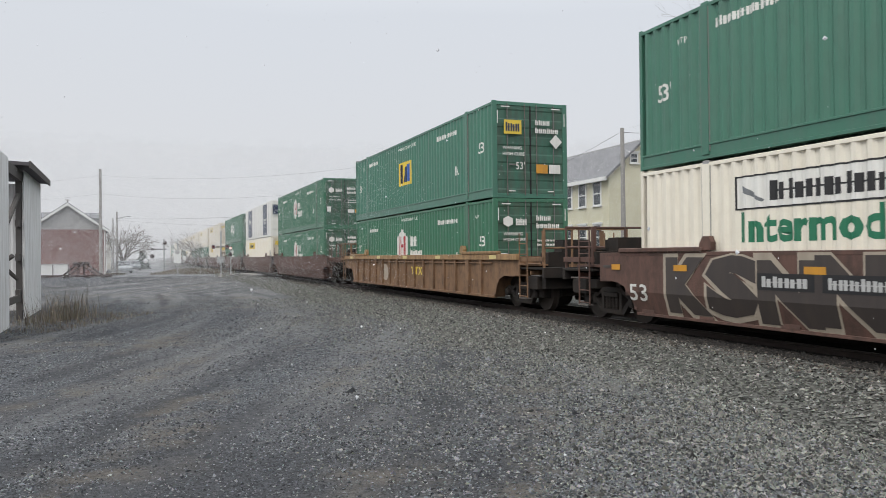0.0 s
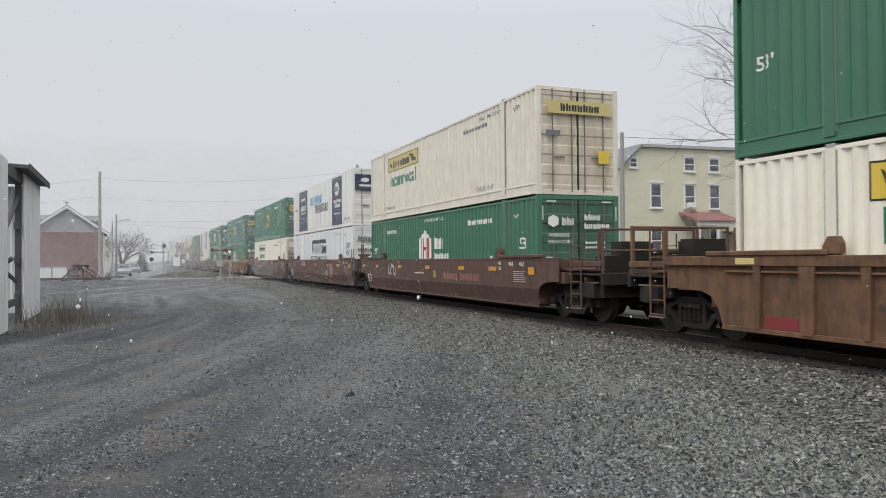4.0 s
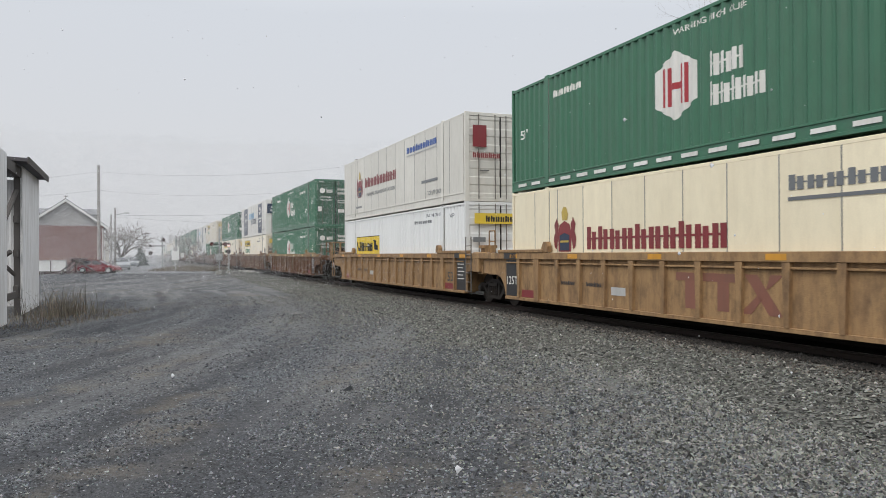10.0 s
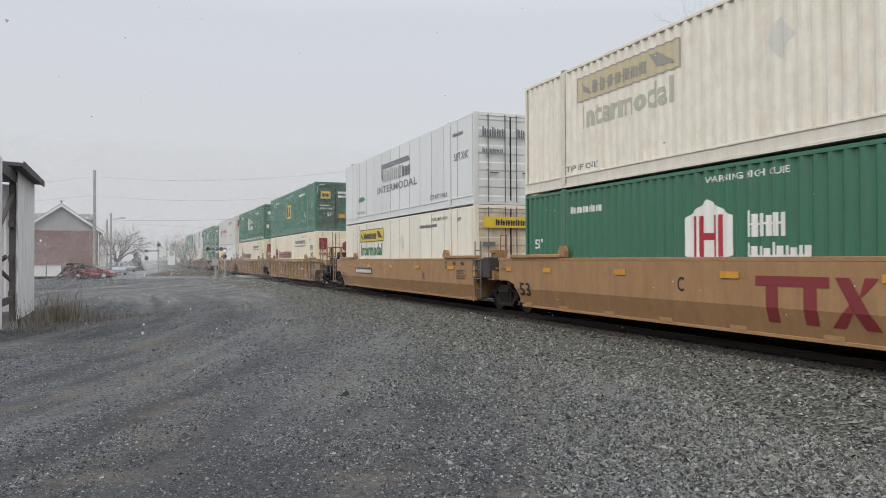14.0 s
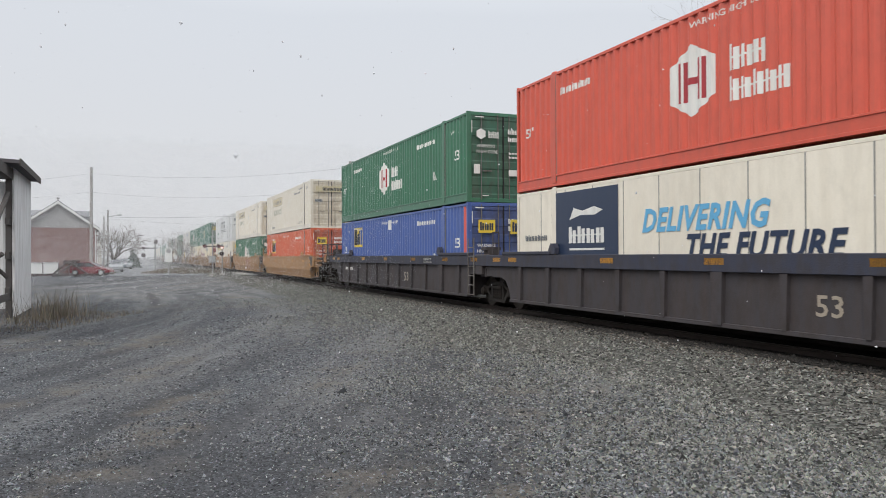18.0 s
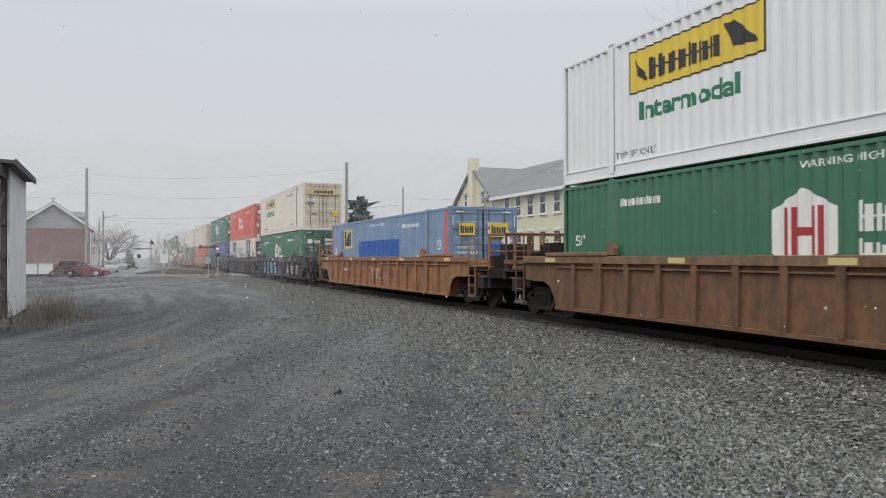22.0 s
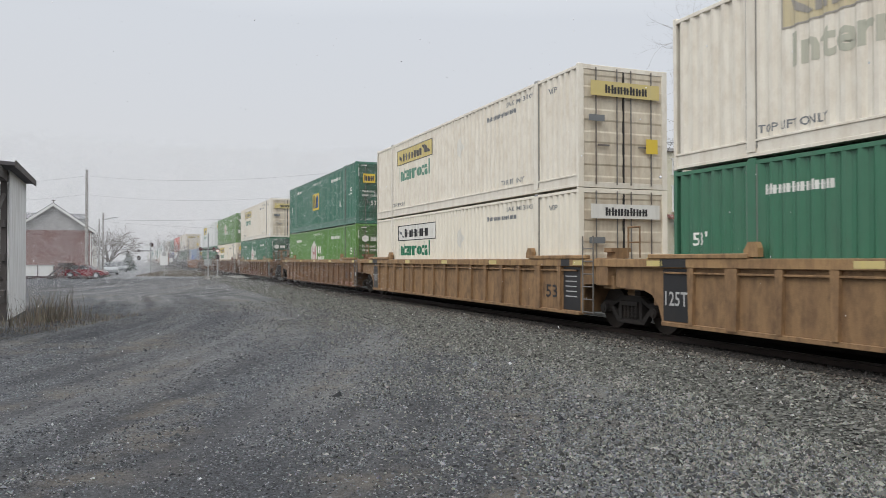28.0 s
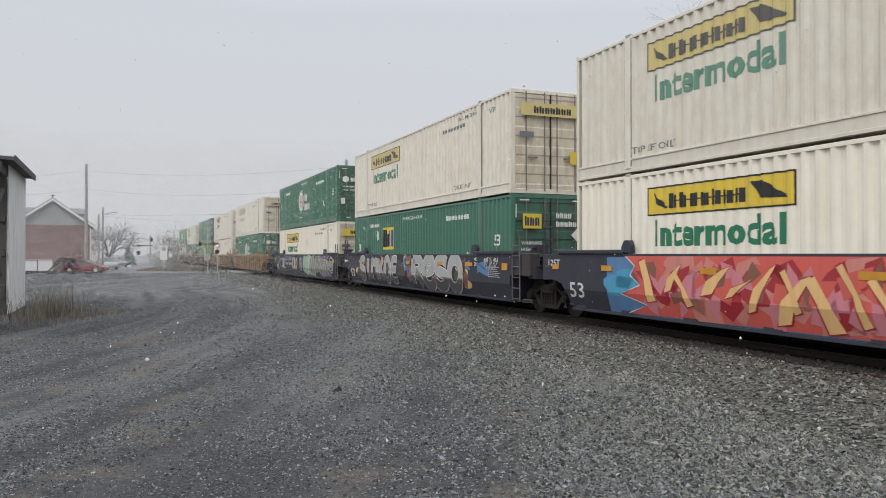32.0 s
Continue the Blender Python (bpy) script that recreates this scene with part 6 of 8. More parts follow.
for n_bits, ink, lay, ru, rv in ((30, "rose", 0.0045, 0.62, 0.55), (20, "red", 0.0062, 0.45, 0.50), (26, "pink", 0.0079, 0.34, 0.50), (16, "coral", 0.0096, 0.38, 0.40), (12, "ghost", 0.0113, 0.26, 0.34)):
    mark(40, ink, "polys", [splinter(rnd, 4.7 + 9.0 * (k + rnd.random()) / n_bits, rnd.uniform(0.55, 1.3), ru * rnd.uniform(0.6, 1.2), rv * rnd.uniform(0.6, 1.1)) for k in range(n_bits)], lift=lay, name="graffiti")
for k in range(17):
    u, lean, top = 4.8 + 0.54 * k + rnd.uniform(-0.15, 0.15), rnd.choice((-0.45, -0.3, 0.35, 0.5)), rnd.uniform(1.15, 1.5)
    low, wide = rnd.uniform(0.34, 0.85), rnd.uniform(0.06, 0.16)
    bend = [(u - wide, low), (u + wide * 1.2, low + 0.05), (u + lean * 0.4 + wide, (low + top) / 2), (u + lean + wide * 0.9, top), (u + lean - wide * 0.6, top - 0.06), (u + lean * 0.3 - wide, (low + top) / 2)]
    mark(40, "red", "poly", [(a + (0.03 if a > u else -0.03), max(0.32, min(1.53, b + (0.02 if b > 0.9 else -0.02)))) for a, b in bend], lift=0.0125 + 0.0002 * k, name="graffiti")
    mark(40, "peach", "poly", bend, lift=0.0152 + 0.0002 * k, name="graffiti")
mark(40, "cyan", "polys", [blob(rnd, u, rnd.uniform(0.6, 1.3), rnd.uniform(0.2, 0.5), rnd.uniform(0.1, 0.25)) for u in (3.7, 4.0, 14.6, 15.4, 16.2, 17.0)], lift=0.003, name="graffiti")
mark(40, "white", "strokes", [(edge_l, 0.016), (edge_r, 0.016)], lift=0.021, name="graffiti")
mark(40, "white", "word", "125T", 0.75, 1.28, 1.3, 1.44, lift=0.004)


# ---- ground, ballast, rails ----
def stones_material(name, dark, light, warm, scale, dust_haze=(0.10, 0.098, 0.095)):
    """Crushed stone: cells of differing grey, dusty patches, painted distance haze, deep relief."""
    m = bpy.data.materials.new(name)
    m.use_nodes = True
    n, k = m.node_tree.nodes, m.node_tree.links
    b = n["Principled BSDF"]
    b.inputs["Roughness"].default_value = 0.92
    b.inputs["Specular IOR Level"].default_value = 0.25
    tc = n.new("ShaderNodeTexCoord")
    vo = n.new("ShaderNodeTexVoronoi")
    vo.inputs["Scale"].default_value = scale
    k.new(tc.outputs["Object"], vo.inputs["Vector"])
    sep = n.new("ShaderNodeSeparateColor")
    k.new(vo.outputs["Color"], sep.inputs[0])
    r = n.new("ShaderNodeValToRGB")
    r.color_ramp.elements[0].color, r.color_ramp.elements[1].color = (*dark, 1), (*light, 1)
    k.new(sep.outputs[0], r.inputs[0])
    mp = n.new("ShaderNodeMapping")
    mp.inputs["Rotation"].default_value = (0, 0, radians(-28))
    mp.inputs["Scale"].default_value = (1.0, 0.28, 1.0)
    k.new(tc.outputs["Object"], mp.inputs[0])
    big = n.new("ShaderNodeTexNoise")
    big.inputs["Scale"].default_value = 0.55
    big.inputs["Detail"].default_value = 7
    big.inputs["Roughness"].default_value = 0.62
    k.new(mp.outputs[0], big.inputs["Vector"])
    r2 = n.new("ShaderNodeValToRGB")
    r2.color_ramp.elements[0].position, r2.color_ramp.elements[1].position = 0.45, 0.72
    k.new(big.outputs["Fac"], r2.inputs[0])
    f = n.new("ShaderNodeMath")
    f.operation = "MULTIPLY"
    f.inputs[1].default_value = 0.5
    k.new(r2.outputs[0], f.inputs[0])
    mix = n.new("ShaderNodeMixRGB")
    mix.inputs[2].default_value = (*warm, 1)
    k.new(f.outputs[0], mix.inputs[0])
    k.new(r.outputs[0], mix.inputs[1])
    # Mask of wheel-track dust, and of haze painted onto the far yard.
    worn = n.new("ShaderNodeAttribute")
    worn.attribute_name = "wear_haze"
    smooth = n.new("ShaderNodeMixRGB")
    smooth.inputs[2].default_value = (*dust_haze, 1)
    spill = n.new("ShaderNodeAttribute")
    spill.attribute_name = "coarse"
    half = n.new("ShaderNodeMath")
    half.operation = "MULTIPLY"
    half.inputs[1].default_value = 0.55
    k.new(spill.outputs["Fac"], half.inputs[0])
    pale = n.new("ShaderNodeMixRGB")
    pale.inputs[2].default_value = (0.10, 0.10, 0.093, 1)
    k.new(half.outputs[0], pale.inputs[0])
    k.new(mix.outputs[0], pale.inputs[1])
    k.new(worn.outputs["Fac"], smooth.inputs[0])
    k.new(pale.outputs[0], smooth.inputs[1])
    clay = n.new("ShaderNodeAttribute")
    clay.attribute_name = "earth"
    bare = n.new("ShaderNodeMixRGB")
    bare.inputs[2].default_value = (0.145, 0.125, 0.10, 1)
    wet = n.new("ShaderNodeAttribute")
    wet.attribute_name = "damp"
    dark_mix = n.new("ShaderNodeMixRGB")
    dark_mix.inputs[2].default_value = (0.034, 0.035, 0.040, 1)
    k.new(wet.outputs["Fac"], dark_mix.inputs[0])
    k.new(smooth.outputs[0], dark_mix.inputs[1])
    k.new(clay.outputs["Fac"], bare.inputs[0])
    k.new(dark_mix.outputs[0], bare.inputs[1])
    fleck = n.new("ShaderNodeTexNoise")
    fleck.inputs["Scale"].default_value = 11.0
    fleck.inputs["Detail"].default_value = 8
    fleck.inputs["Roughness"].default_value = 0.8
    k.new(tc.outputs["Object"], fleck.inputs["Vector"])
    spread = n.new("ShaderNodeMapRange")
    spread.inputs[1].default_value, spread.inputs[2].default_value = 0.3, 0.7
    spread.inputs[3].default_value, spread.inputs[4].default_value = 0.45, 1.55
    k.new(fleck.outputs["Fac"], spread.inputs[0])
    tone = n.new("ShaderNodeMixRGB")
    tone.blend_type = "MULTIPLY"
    tone.inputs[0].default_value = 1.0
    k.new(bare.outputs[0], tone.inputs[1])
    k.new(spread.outputs[0], tone.inputs[2])
    k.new(tone.outputs[0], b.inputs["Base Color"])
    bp = n.new("ShaderNodeBump")
    bp.inputs["Strength"].default_value = 0.9
    bp.inputs["Distance"].default_value = 0.02
    bp.invert = True
    k.new(vo.outputs["Distance"], bp.inputs["Height"])
    k.new(bp.outputs[0], b.inputs["Normal"])
    return m


def loose_material(name, stops):
    m = bpy.data.materials.new(name)
    m.use_nodes = True
    n, k = m.node_tree.nodes, m.node_tree.links
    b = n["Principled BSDF"]
    b.inputs["Roughness"].default_value = 0.9
    g = n.new("ShaderNodeNewGeometry")
    r = n.new("ShaderNodeValToRGB")
    while len(r.color_ramp.elements) < len(stops):
        r.color_ramp.elements.new(0.5)
    for el, (at, c) in zip(r.color_ramp.elements, stops):
        el.position, el.color = at, (*c, 1)
    k.new(g.outputs["Random Per Island"], r.inputs[0])
    tc = n.new("ShaderNodeTexCoord")
    fine = n.new("ShaderNodeTexNoise")
    fine.inputs["Scale"].default_value = 60
    k.new(tc.outputs["Object"], fine.inputs["Vector"])
    mul = n.new("ShaderNodeMixRGB")
    mul.blend_type = "OVERLAY"
    mul.inputs[0].default_value = 0.4
    k.new(r.outputs[0], mul.inputs[1])
    k.new(fine.outputs["Color"], mul.inputs[2])
    k.new(mul.outputs[0], b.inputs["Base Color"])
    return m


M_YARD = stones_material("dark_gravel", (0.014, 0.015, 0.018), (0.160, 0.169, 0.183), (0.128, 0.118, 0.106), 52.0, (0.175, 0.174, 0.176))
M_BALLAST = stones_material("grey_green_ballast", (0.014, 0.014, 0.013), (0.15, 0.15, 0.137), (0.10, 0.09, 0.075), 26.0)
M_ASPHALT = surface("worn_asphalt", (0.17, 0.173, 0.18), rough=0.9, dirt=(0.22, 0.22, 0.225), dirt_amount=0.4, scale=0.6, bump=0.4, bump_scale=90)


def sweep_line(x, y):
    """Distance across the wheel tracks, which swing past the shed and bend towards the crossing."""
    return x + 2.0 + 0.010 * (y - 9) ** 2 - 0.10 * (y - 9)


def rut_at(x, y):
    """Height of the low ridges and wheel ruts along the tracks, and small heaps of pushed stone."""
    q = sweep_line(x, y)
    side = max(0.0, min(1.0, (3.5 - x + 0.05 * y) / 6.0))
    v = 0.030 * noise.noise((q * 1.3, y * 0.07, 14.2)) + 0.016 * noise.noise((q * 3.4, y * 0.16, 3.4)) + 0.008 * noise.noise((q * 7.0, y * 0.6, 9.1))
    return v * (0.35 + 0.65 * side)


def damp_at(x, y):
    """1 in the hollows of the ruts, where the stone lies darker and packed."""
    q = sweep_line(x, y)
    v = -(noise.noise((q * 1.3, y * 0.07, 14.2)) + 0.6 * noise.noise((q * 3.4, y * 0.16, 3.4))) - 0.02
    side = max(0.0, min(1.0, (3.0 - x + 0.05 * y) / 5.0))
    v += 0.60 * math.exp(-((x + 3.0) / 4.2) ** 2 - ((y - 5.5) / 4.2) ** 2)
    return max(0.0, min(0.68, 1.7 * v * side * (0.7 + 0.9 * noise.noise((x * 0.8, y * 0.6, 5.1)))))


def field_height(x, y):
    v = noise.noise((x * 0.25, y * 0.25, 0.3)) * 0.035 + noise.noise((x * 0.9, y * 0.7, 2.1)) * 0.012 + rut_at(x, y)
    fade = max(0.0, min(1.0, (60 - math.hypot(x, y)) / 30))
    return v * fade


def wear_haze_at(x, y):
    """0 on loose stone, 1 on packed dusty wheel tracks: long bands that swing past the shed, and a few bare spots.
    Rises far off as painted haze.
    """
    q = sweep_line(x, y)
    band = noise.noise((q * 0.75, y * 0.055, 4.2)) + 0.55 * noise.noise((q * 2.1, y * 0.10, 8.4))
    # The hypot term pales the ground beyond 26 m: haze put into the colour.
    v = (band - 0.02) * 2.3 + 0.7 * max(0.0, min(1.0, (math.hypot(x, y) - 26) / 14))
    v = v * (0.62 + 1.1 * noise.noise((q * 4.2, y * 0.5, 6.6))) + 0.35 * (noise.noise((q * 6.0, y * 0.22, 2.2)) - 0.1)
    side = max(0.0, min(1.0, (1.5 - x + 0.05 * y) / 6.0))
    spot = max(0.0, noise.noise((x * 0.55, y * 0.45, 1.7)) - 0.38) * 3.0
    # The upper limit also rises with distance for the painted haze.
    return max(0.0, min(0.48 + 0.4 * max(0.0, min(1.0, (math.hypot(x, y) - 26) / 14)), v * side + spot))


def earth_at(x, y):
    """Bare tan earth showing through the stone in a few spots."""
    v = 0.0
    for cx, cy, r in ((1.84, 8.0, 0.5), (1.35, 8.6, 0.4), (1.3, 10.1, 0.35), (-0.4, 6.2, 0.3), (-2.9, 6.5, 0.35), (1.9, 12.7, 0.5), (0.3, 15.5, 0.6)):
        v = max(v, math.exp(-(((x - cx) / (1.6 * r)) ** 2 + ((y - cy) / r) ** 2)))
    q = sweep_line(x, y)
    v = max(v, 1.5 * max(0.0, noise.noise((q * 0.85, y * 0.28, 21.0)) + 0.4 * noise.noise((x * 2.2, y * 1.8, 6.0)) - 0.10))
    return max(0.0, min(0.5, v * (0.45 + 1.4 * noise.noise((x * 2.6, y * 2.6, 3.3)))))


def coarse_at(x, y):
    """1 on the coarse pale stone spilled from the track, 0 far from it."""
    lat = (x - 10.31) * math.cos(TH0) - (y - 3.92) * math.sin(TH0)
    return max(0.0, min(1.0, 1.0 - (-lat - 4.5 + 2.2 * noise.noise((x * 0.3, y * 0.3, 5.5))) / 4.5))


def spaced(near0, near1, step, far, n):
    """Grid lines close together in the near stretch and wider and wider beyond."""
    mid = list(np.arange(near0, near1 + step / 2, step))
    out = [near1 + (far - near1) * (i / n) ** 2.6 for i in range(1, n + 1)]
    back = [near0 - (far + near0) * (i / n) ** 2.6 for i in range(n, 0, -1)]
    return back + mid + out


def make_ground():
    xs = spaced(-22, 12, 0.13, 1800, 16)
    ys = spaced(3, 38, 0.2, 2600, 16)
    verts = [(x, y, field_height(x, y)) for y in ys for x in xs]
    w = len(xs)
    faces = [(j * w + i, j * w + i + 1, (j + 1) * w + i + 1, (j + 1) * w + i) for j in range(len(ys) - 1) for i in range(w - 1)]
    me = bpy.data.meshes.new("ground")
    me.from_pydata(verts, [], faces)
    me.polygons.foreach_set("use_smooth", [True] * len(faces))
    me.materials.append(M_YARD)
    worn = me.attributes.new("wear_haze", "FLOAT", "POINT")
    worn.data.foreach_set("value", [wear_haze_at(v[0], v[1]) for v in verts])
    spill = me.attributes.new("coarse", "FLOAT", "POINT")
    spill.data.foreach_set("value", [coarse_at(v[0], v[1]) for v in verts])
    clay = me.attributes.new("earth", "FLOAT", "POINT")
    clay.data.foreach_set("value", [earth_at(v[0], v[1]) for v in verts])
    wet = me.attributes.new("damp", "FLOAT", "POINT")
    wet.data.foreach_set("value", [damp_at(v[0], v[1]) for v in verts])
    return tagged(new("ground", me), "dark grey crushed-stone yard with worn wheel tracks", "ground", kind="structure")


make_ground()


def strip(name, s0, s1, step, profile, material, label, category, kind="structure"):
    """A band along the track: profile of (lateral, height above rail top)."""
    ss = list(np.arange(s0, s1 + step / 2, step))
    verts, faces, w = [], [], len(profile)
    for s in ss:
        for lat, z in profile:
            x, y, _ = on_track(s, lat)
            verts.append((x, y, RAIL_Z + z))
    for j in range(len(ss) - 1):
        for i in range(w - 1):
            a = j * w + i
            faces.append((a, a + w, a + w + 1, a + 1))
    me = bpy.data.meshes.new(name)
    me.from_pydata(verts, [], faces)
    me.materials.append(material)
    return tagged(new(name, me), label, category, kind=kind)


BED = [(-5.2, -0.26), (-3.6, -0.10), (-2.2, -0.07), (-1.0, -0.12), (0.0, -0.16), (1.0, -0.12), (2.1, -0.06), (3.2, -0.09), (4.6, -0.21), (5.4, -0.26)]
# Oil-stained bed, painted near black to include the train's shadow.
M_BED = stones_material("oily_shaded_bed", (0.005, 0.0045, 0.004), (0.030, 0.026, 0.022), (0.022, 0.018, 0.015), 22.0)
strip("track_bed", -200, 640, 3.0, [(-1.9, -0.064), (-1.0, -0.115), (0.0, -0.155), (1.0, -0.115), (1.95, -0.055)], M_BED, "oily ballast between and beside the rails, train shade put into its colour", "ballast")
strip("ballast", -200, 640, 3.0, BED, M_BALLAST, "grey-green crushed ballast heaped along the track", "ballast")
RAIL_PTS = [(-0.075, -0.18), (-0.075, -0.16), (-0.012, -0.145), (-0.012, -0.045), (-0.036, -0.03), (-0.036, -0.004), (0.036, -0.004), (0.036, -0.03), (0.012, -0.045), (0.012, -0.145), (0.075, -0.16), (0.075, -0.18)]
for side in (-0.752, 0.752):
    strip("rail", -200, 640, 3.0, [(side + a, b) for a, b in RAIL_PTS], M_RAIL, "rusty brown steel rail spiked to timber ties", "rail")
    strip("rail_head", -200, 640, 3.0, [(side - 0.034, -0.0035), (side + 0.034, -0.0035)], M_SHINE, "worn bright running surface of the rail", "rail")
tie_me = mesh_of(boxes((-0.11, 0.11, -1.3, 1.3, -0.33, -0.155), bevel=0.01), "tie", M_TIE)
tie_bed = tagged(empty("tie_row"), "row of dark creosoted timber ties", "railway ties", kind="structure")
for i in range(170):
    s = -28 + i * 0.52
    x, y, th = on_track(s)
    part("tie", tie_me, None, tie_bed, at=Matrix.Translation((x, y, RAIL_Z)) @ Matrix.Rotation(math.pi / 2 - th, 4, "Z"))


def scatter_stones(name, centres, sizes, material, label, seed, flat_to=0.6, chips=False):
    """Many loose stones in one mesh: jittered eight-sided lumps."""
    rs = np.random.RandomState(seed)
    n = len(centres)
    base = np.array([(1, 0, -0.2), (-1, 0, -0.2), (0, 1, -0.2), (0, -1, -0.2), (0, 0, 1)], float)
    tri = np.array([(0, 2, 4), (2, 1, 4), (1, 3, 4), (3, 0, 4)])
    if not chips:
        base = np.array([(1, 0, 0), (-1, 0, 0), (0, 1, 0), (0, -1, 0), (0, 0, 1), (0, 0, -1)], float)
        tri = np.array([(0, 2, 4), (2, 1, 4), (1, 3, 4), (3, 0, 4), (2, 0, 5), (1, 2, 5), (3, 1, 5), (0, 3, 5)])
    c = len(base)
    v = base[None] * rs.uniform(0.6, 1.25, (n, c, 1)) + rs.uniform(-0.34, 0.34, (n, c, 3))
    v *= (np.c_[rs.uniform(0.8, 1.35, n), rs.uniform(0.6, 1.0, n), rs.uniform(0.35, flat_to + 0.2, n)] * (sizes[:, None] / 2))[:, None, :]
    a, t = rs.uniform(0, 6.283, n), rs.uniform(-0.6, 0.6, n)
    ca, sa, ct, st = np.cos(a)[:, None], np.sin(a)[:, None], np.cos(t)[:, None], np.sin(t)[:, None]
    y, z = v[:, :, 1] * ct - v[:, :, 2] * st, v[:, :, 1] * st + v[:, :, 2] * ct
    x = v[:, :, 0]
    p = np.stack((x * ca - y * sa, x * sa + y * ca, z), 2) + centres[:, None, :]
    f = (tri[None] + (np.arange(n) * c)[:, None, None]).reshape(-1, 3)
    return soup(name, p.reshape(-1, 3), f, material, label)


def soup(name, verts, tris, material, label, category="gravel"):
    me = bpy.data.meshes.new(name)
    me.vertices.add(len(verts))
    me.vertices.foreach_set("co", np.asarray(verts, np.float32).ravel())
    me.loops.add(len(tris) * 3)
    me.loops.foreach_set("vertex_index", np.asarray(tris, np.int32).ravel())
    me.polygons.add(len(tris))
    me.polygons.foreach_set("loop_start", np.arange(0, len(tris) * 3, 3, dtype=np.int32))
    me.polygons.foreach_set("use_smooth", np.zeros(len(tris), bool))
    me.update(calc_edges=True)
    me.materials.append(material)
    return tagged(new(name, me), label, category, kind="stuff")


M_LOOSE = loose_material("loose_gravel", ((0.0, (0.012, 0.013, 0.016)), (0.40, (0.054, 0.058, 0.064)), (0.80, (0.155, 0.162, 0.174)), (0.96, (0.23, 0.235, 0.24)), (1.0, (0.33, 0.33, 0.32))))
M_LOOSE_B = loose_material("loose_ballast", ((0.0, (0.014, 0.014, 0.013)), (0.36, (0.095, 0.096, 0.086)), (0.85, (0.21, 0.21, 0.188)), (0.97, (0.27, 0.265, 0.24)), (1.0, (0.33, 0.32, 0.29))))

# Oily stones, darkened further in colour for the shade below the train.
M_LOOSE_D = loose_material("oily_shaded_ballast", ((0.0, (0.004, 0.004, 0.003)), (0.6, (0.018, 0.015, 0.013)), (1.0, (0.06, 0.05, 0.042))))
M_LOOSE_R = loose_material("rusty_ballast", ((0.0, (0.010, 0.009, 0.008)), (0.5, (0.07, 0.06, 0.05)), (0.95, (0.16, 0.14, 0.12)), (1.0, (0.27, 0.25, 0.22))))


def yard_stones():
    rs = np.random.RandomState(5)
    n = 470000
    r = 3.4 + (rs.uniform(0, 1, n) ** 1.7) * 30
    a = rs.uniform(radians(-40), radians(36), n)
    x, y = r * np.sin(a), r * np.cos(a)
    lat = (x - 10.31) * math.cos(TH0) - (y - 3.92) * math.sin(TH0)  # distance from the track's line, negative on this side
    ok = lat < -3.3
    x, y, r, lat = x[ok], y[ok], r[ok], lat[ok]
    xy = list(zip(x.tolist(), y.tolist()))
    clump = np.array([noise.noise((px * 0.5, py * 0.35, 7.0)) for px, py in xy])
    coarse = np.clip(1.25 - np.abs(lat + 2.0) / 8, 0.12, 1.0)
    worn = np.array([wear_haze_at(px, py) for px, py in xy])
    bare = np.array([earth_at(px, py) for px, py in xy])
    damp = np.array([damp_at(px, py) for px, py in xy])
    keep = rs.uniform(0, 1, len(x)) < np.clip(0.55 + clump * 0.5 + coarse * 0.5 - worn * 0.7, 0.12, 1.0) * (1 - 0.6 * bare) * (1 - 0.9 * damp)
    x, y, coarse, r, worn = x[keep], y[keep], coarse[keep], r[keep], worn[keep]
    xy = list(zip(x.tolist(), y.tolist()))
    z = np.array([field_height(px, py) for px, py in xy])
    size = rs.gamma(2.0, 0.0054, len(x)) * (1 - 0.45 * worn) + 0.0075 + np.clip(coarse - 0.12, 0, 1) * rs.uniform(0, 0.034, len(x)) + r * 0.0005
    size[rs.uniform(0, 1, len(x)) < 0.004] *= 2.0
    at = np.c_[x, y, z + size * 0.05]
    pale = rs.uniform(0, 1, len(x)) < np.array([coarse_at(px, py) for px, py in xy]) * 0.8
    scatter_stones("gravel", at[~pale], size[~pale], M_LOOSE, "loose grey crushed stones strewn over the yard", 6, 0.8, True)
    scatter_stones("pale_gravel", at[pale], size[pale] * 1.15, M_LOOSE_B, "pale grey-green stones spilled from the track", 7, 0.9, True)


def bed_stones():
    rs = np.random.RandomState(8)
    n = 78000
    s = -14 + rs.uniform(0, 1, n) ** 1.25 * 66
    lat = rs.uniform(0.95, 5.3, n)
    z = np.interp(lat, [b[0] for b in BED], [b[1] for b in BED]) + RAIL_Z
    pts = np.array([on_track(a, b)[:2] for a, b in zip(s, lat)])
    size = rs.gamma(5.0, 0.0060, n) + 0.018
    at = np.c_[pts, z + size * 0.18]
    # Within 1.95 m: oil stain and the train's painted shade together.
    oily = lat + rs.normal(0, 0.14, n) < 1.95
    rusty = ~oily & (lat + rs.normal(0, 0.35, n) < 2.65)
    scatter_stones("rusty_ballast", at[rusty], size[rusty], M_LOOSE_R, "brown-stained ballast stones along the rail", 11, 0.75, True)
    oily = oily | rusty
    clean = ~oily
    oily = oily & ~rusty
    scatter_stones("ballast_stones", at[clean], size[clean], M_LOOSE_B, "angular grey-green ballast stones beside the rail", 9, 0.75, True)
    scatter_stones("oily_shaded_ballast", at[oily], size[oily], M_LOOSE_D, "oily ballast stones at the rail, darkened for the train's shade", 10, 0.75, True)


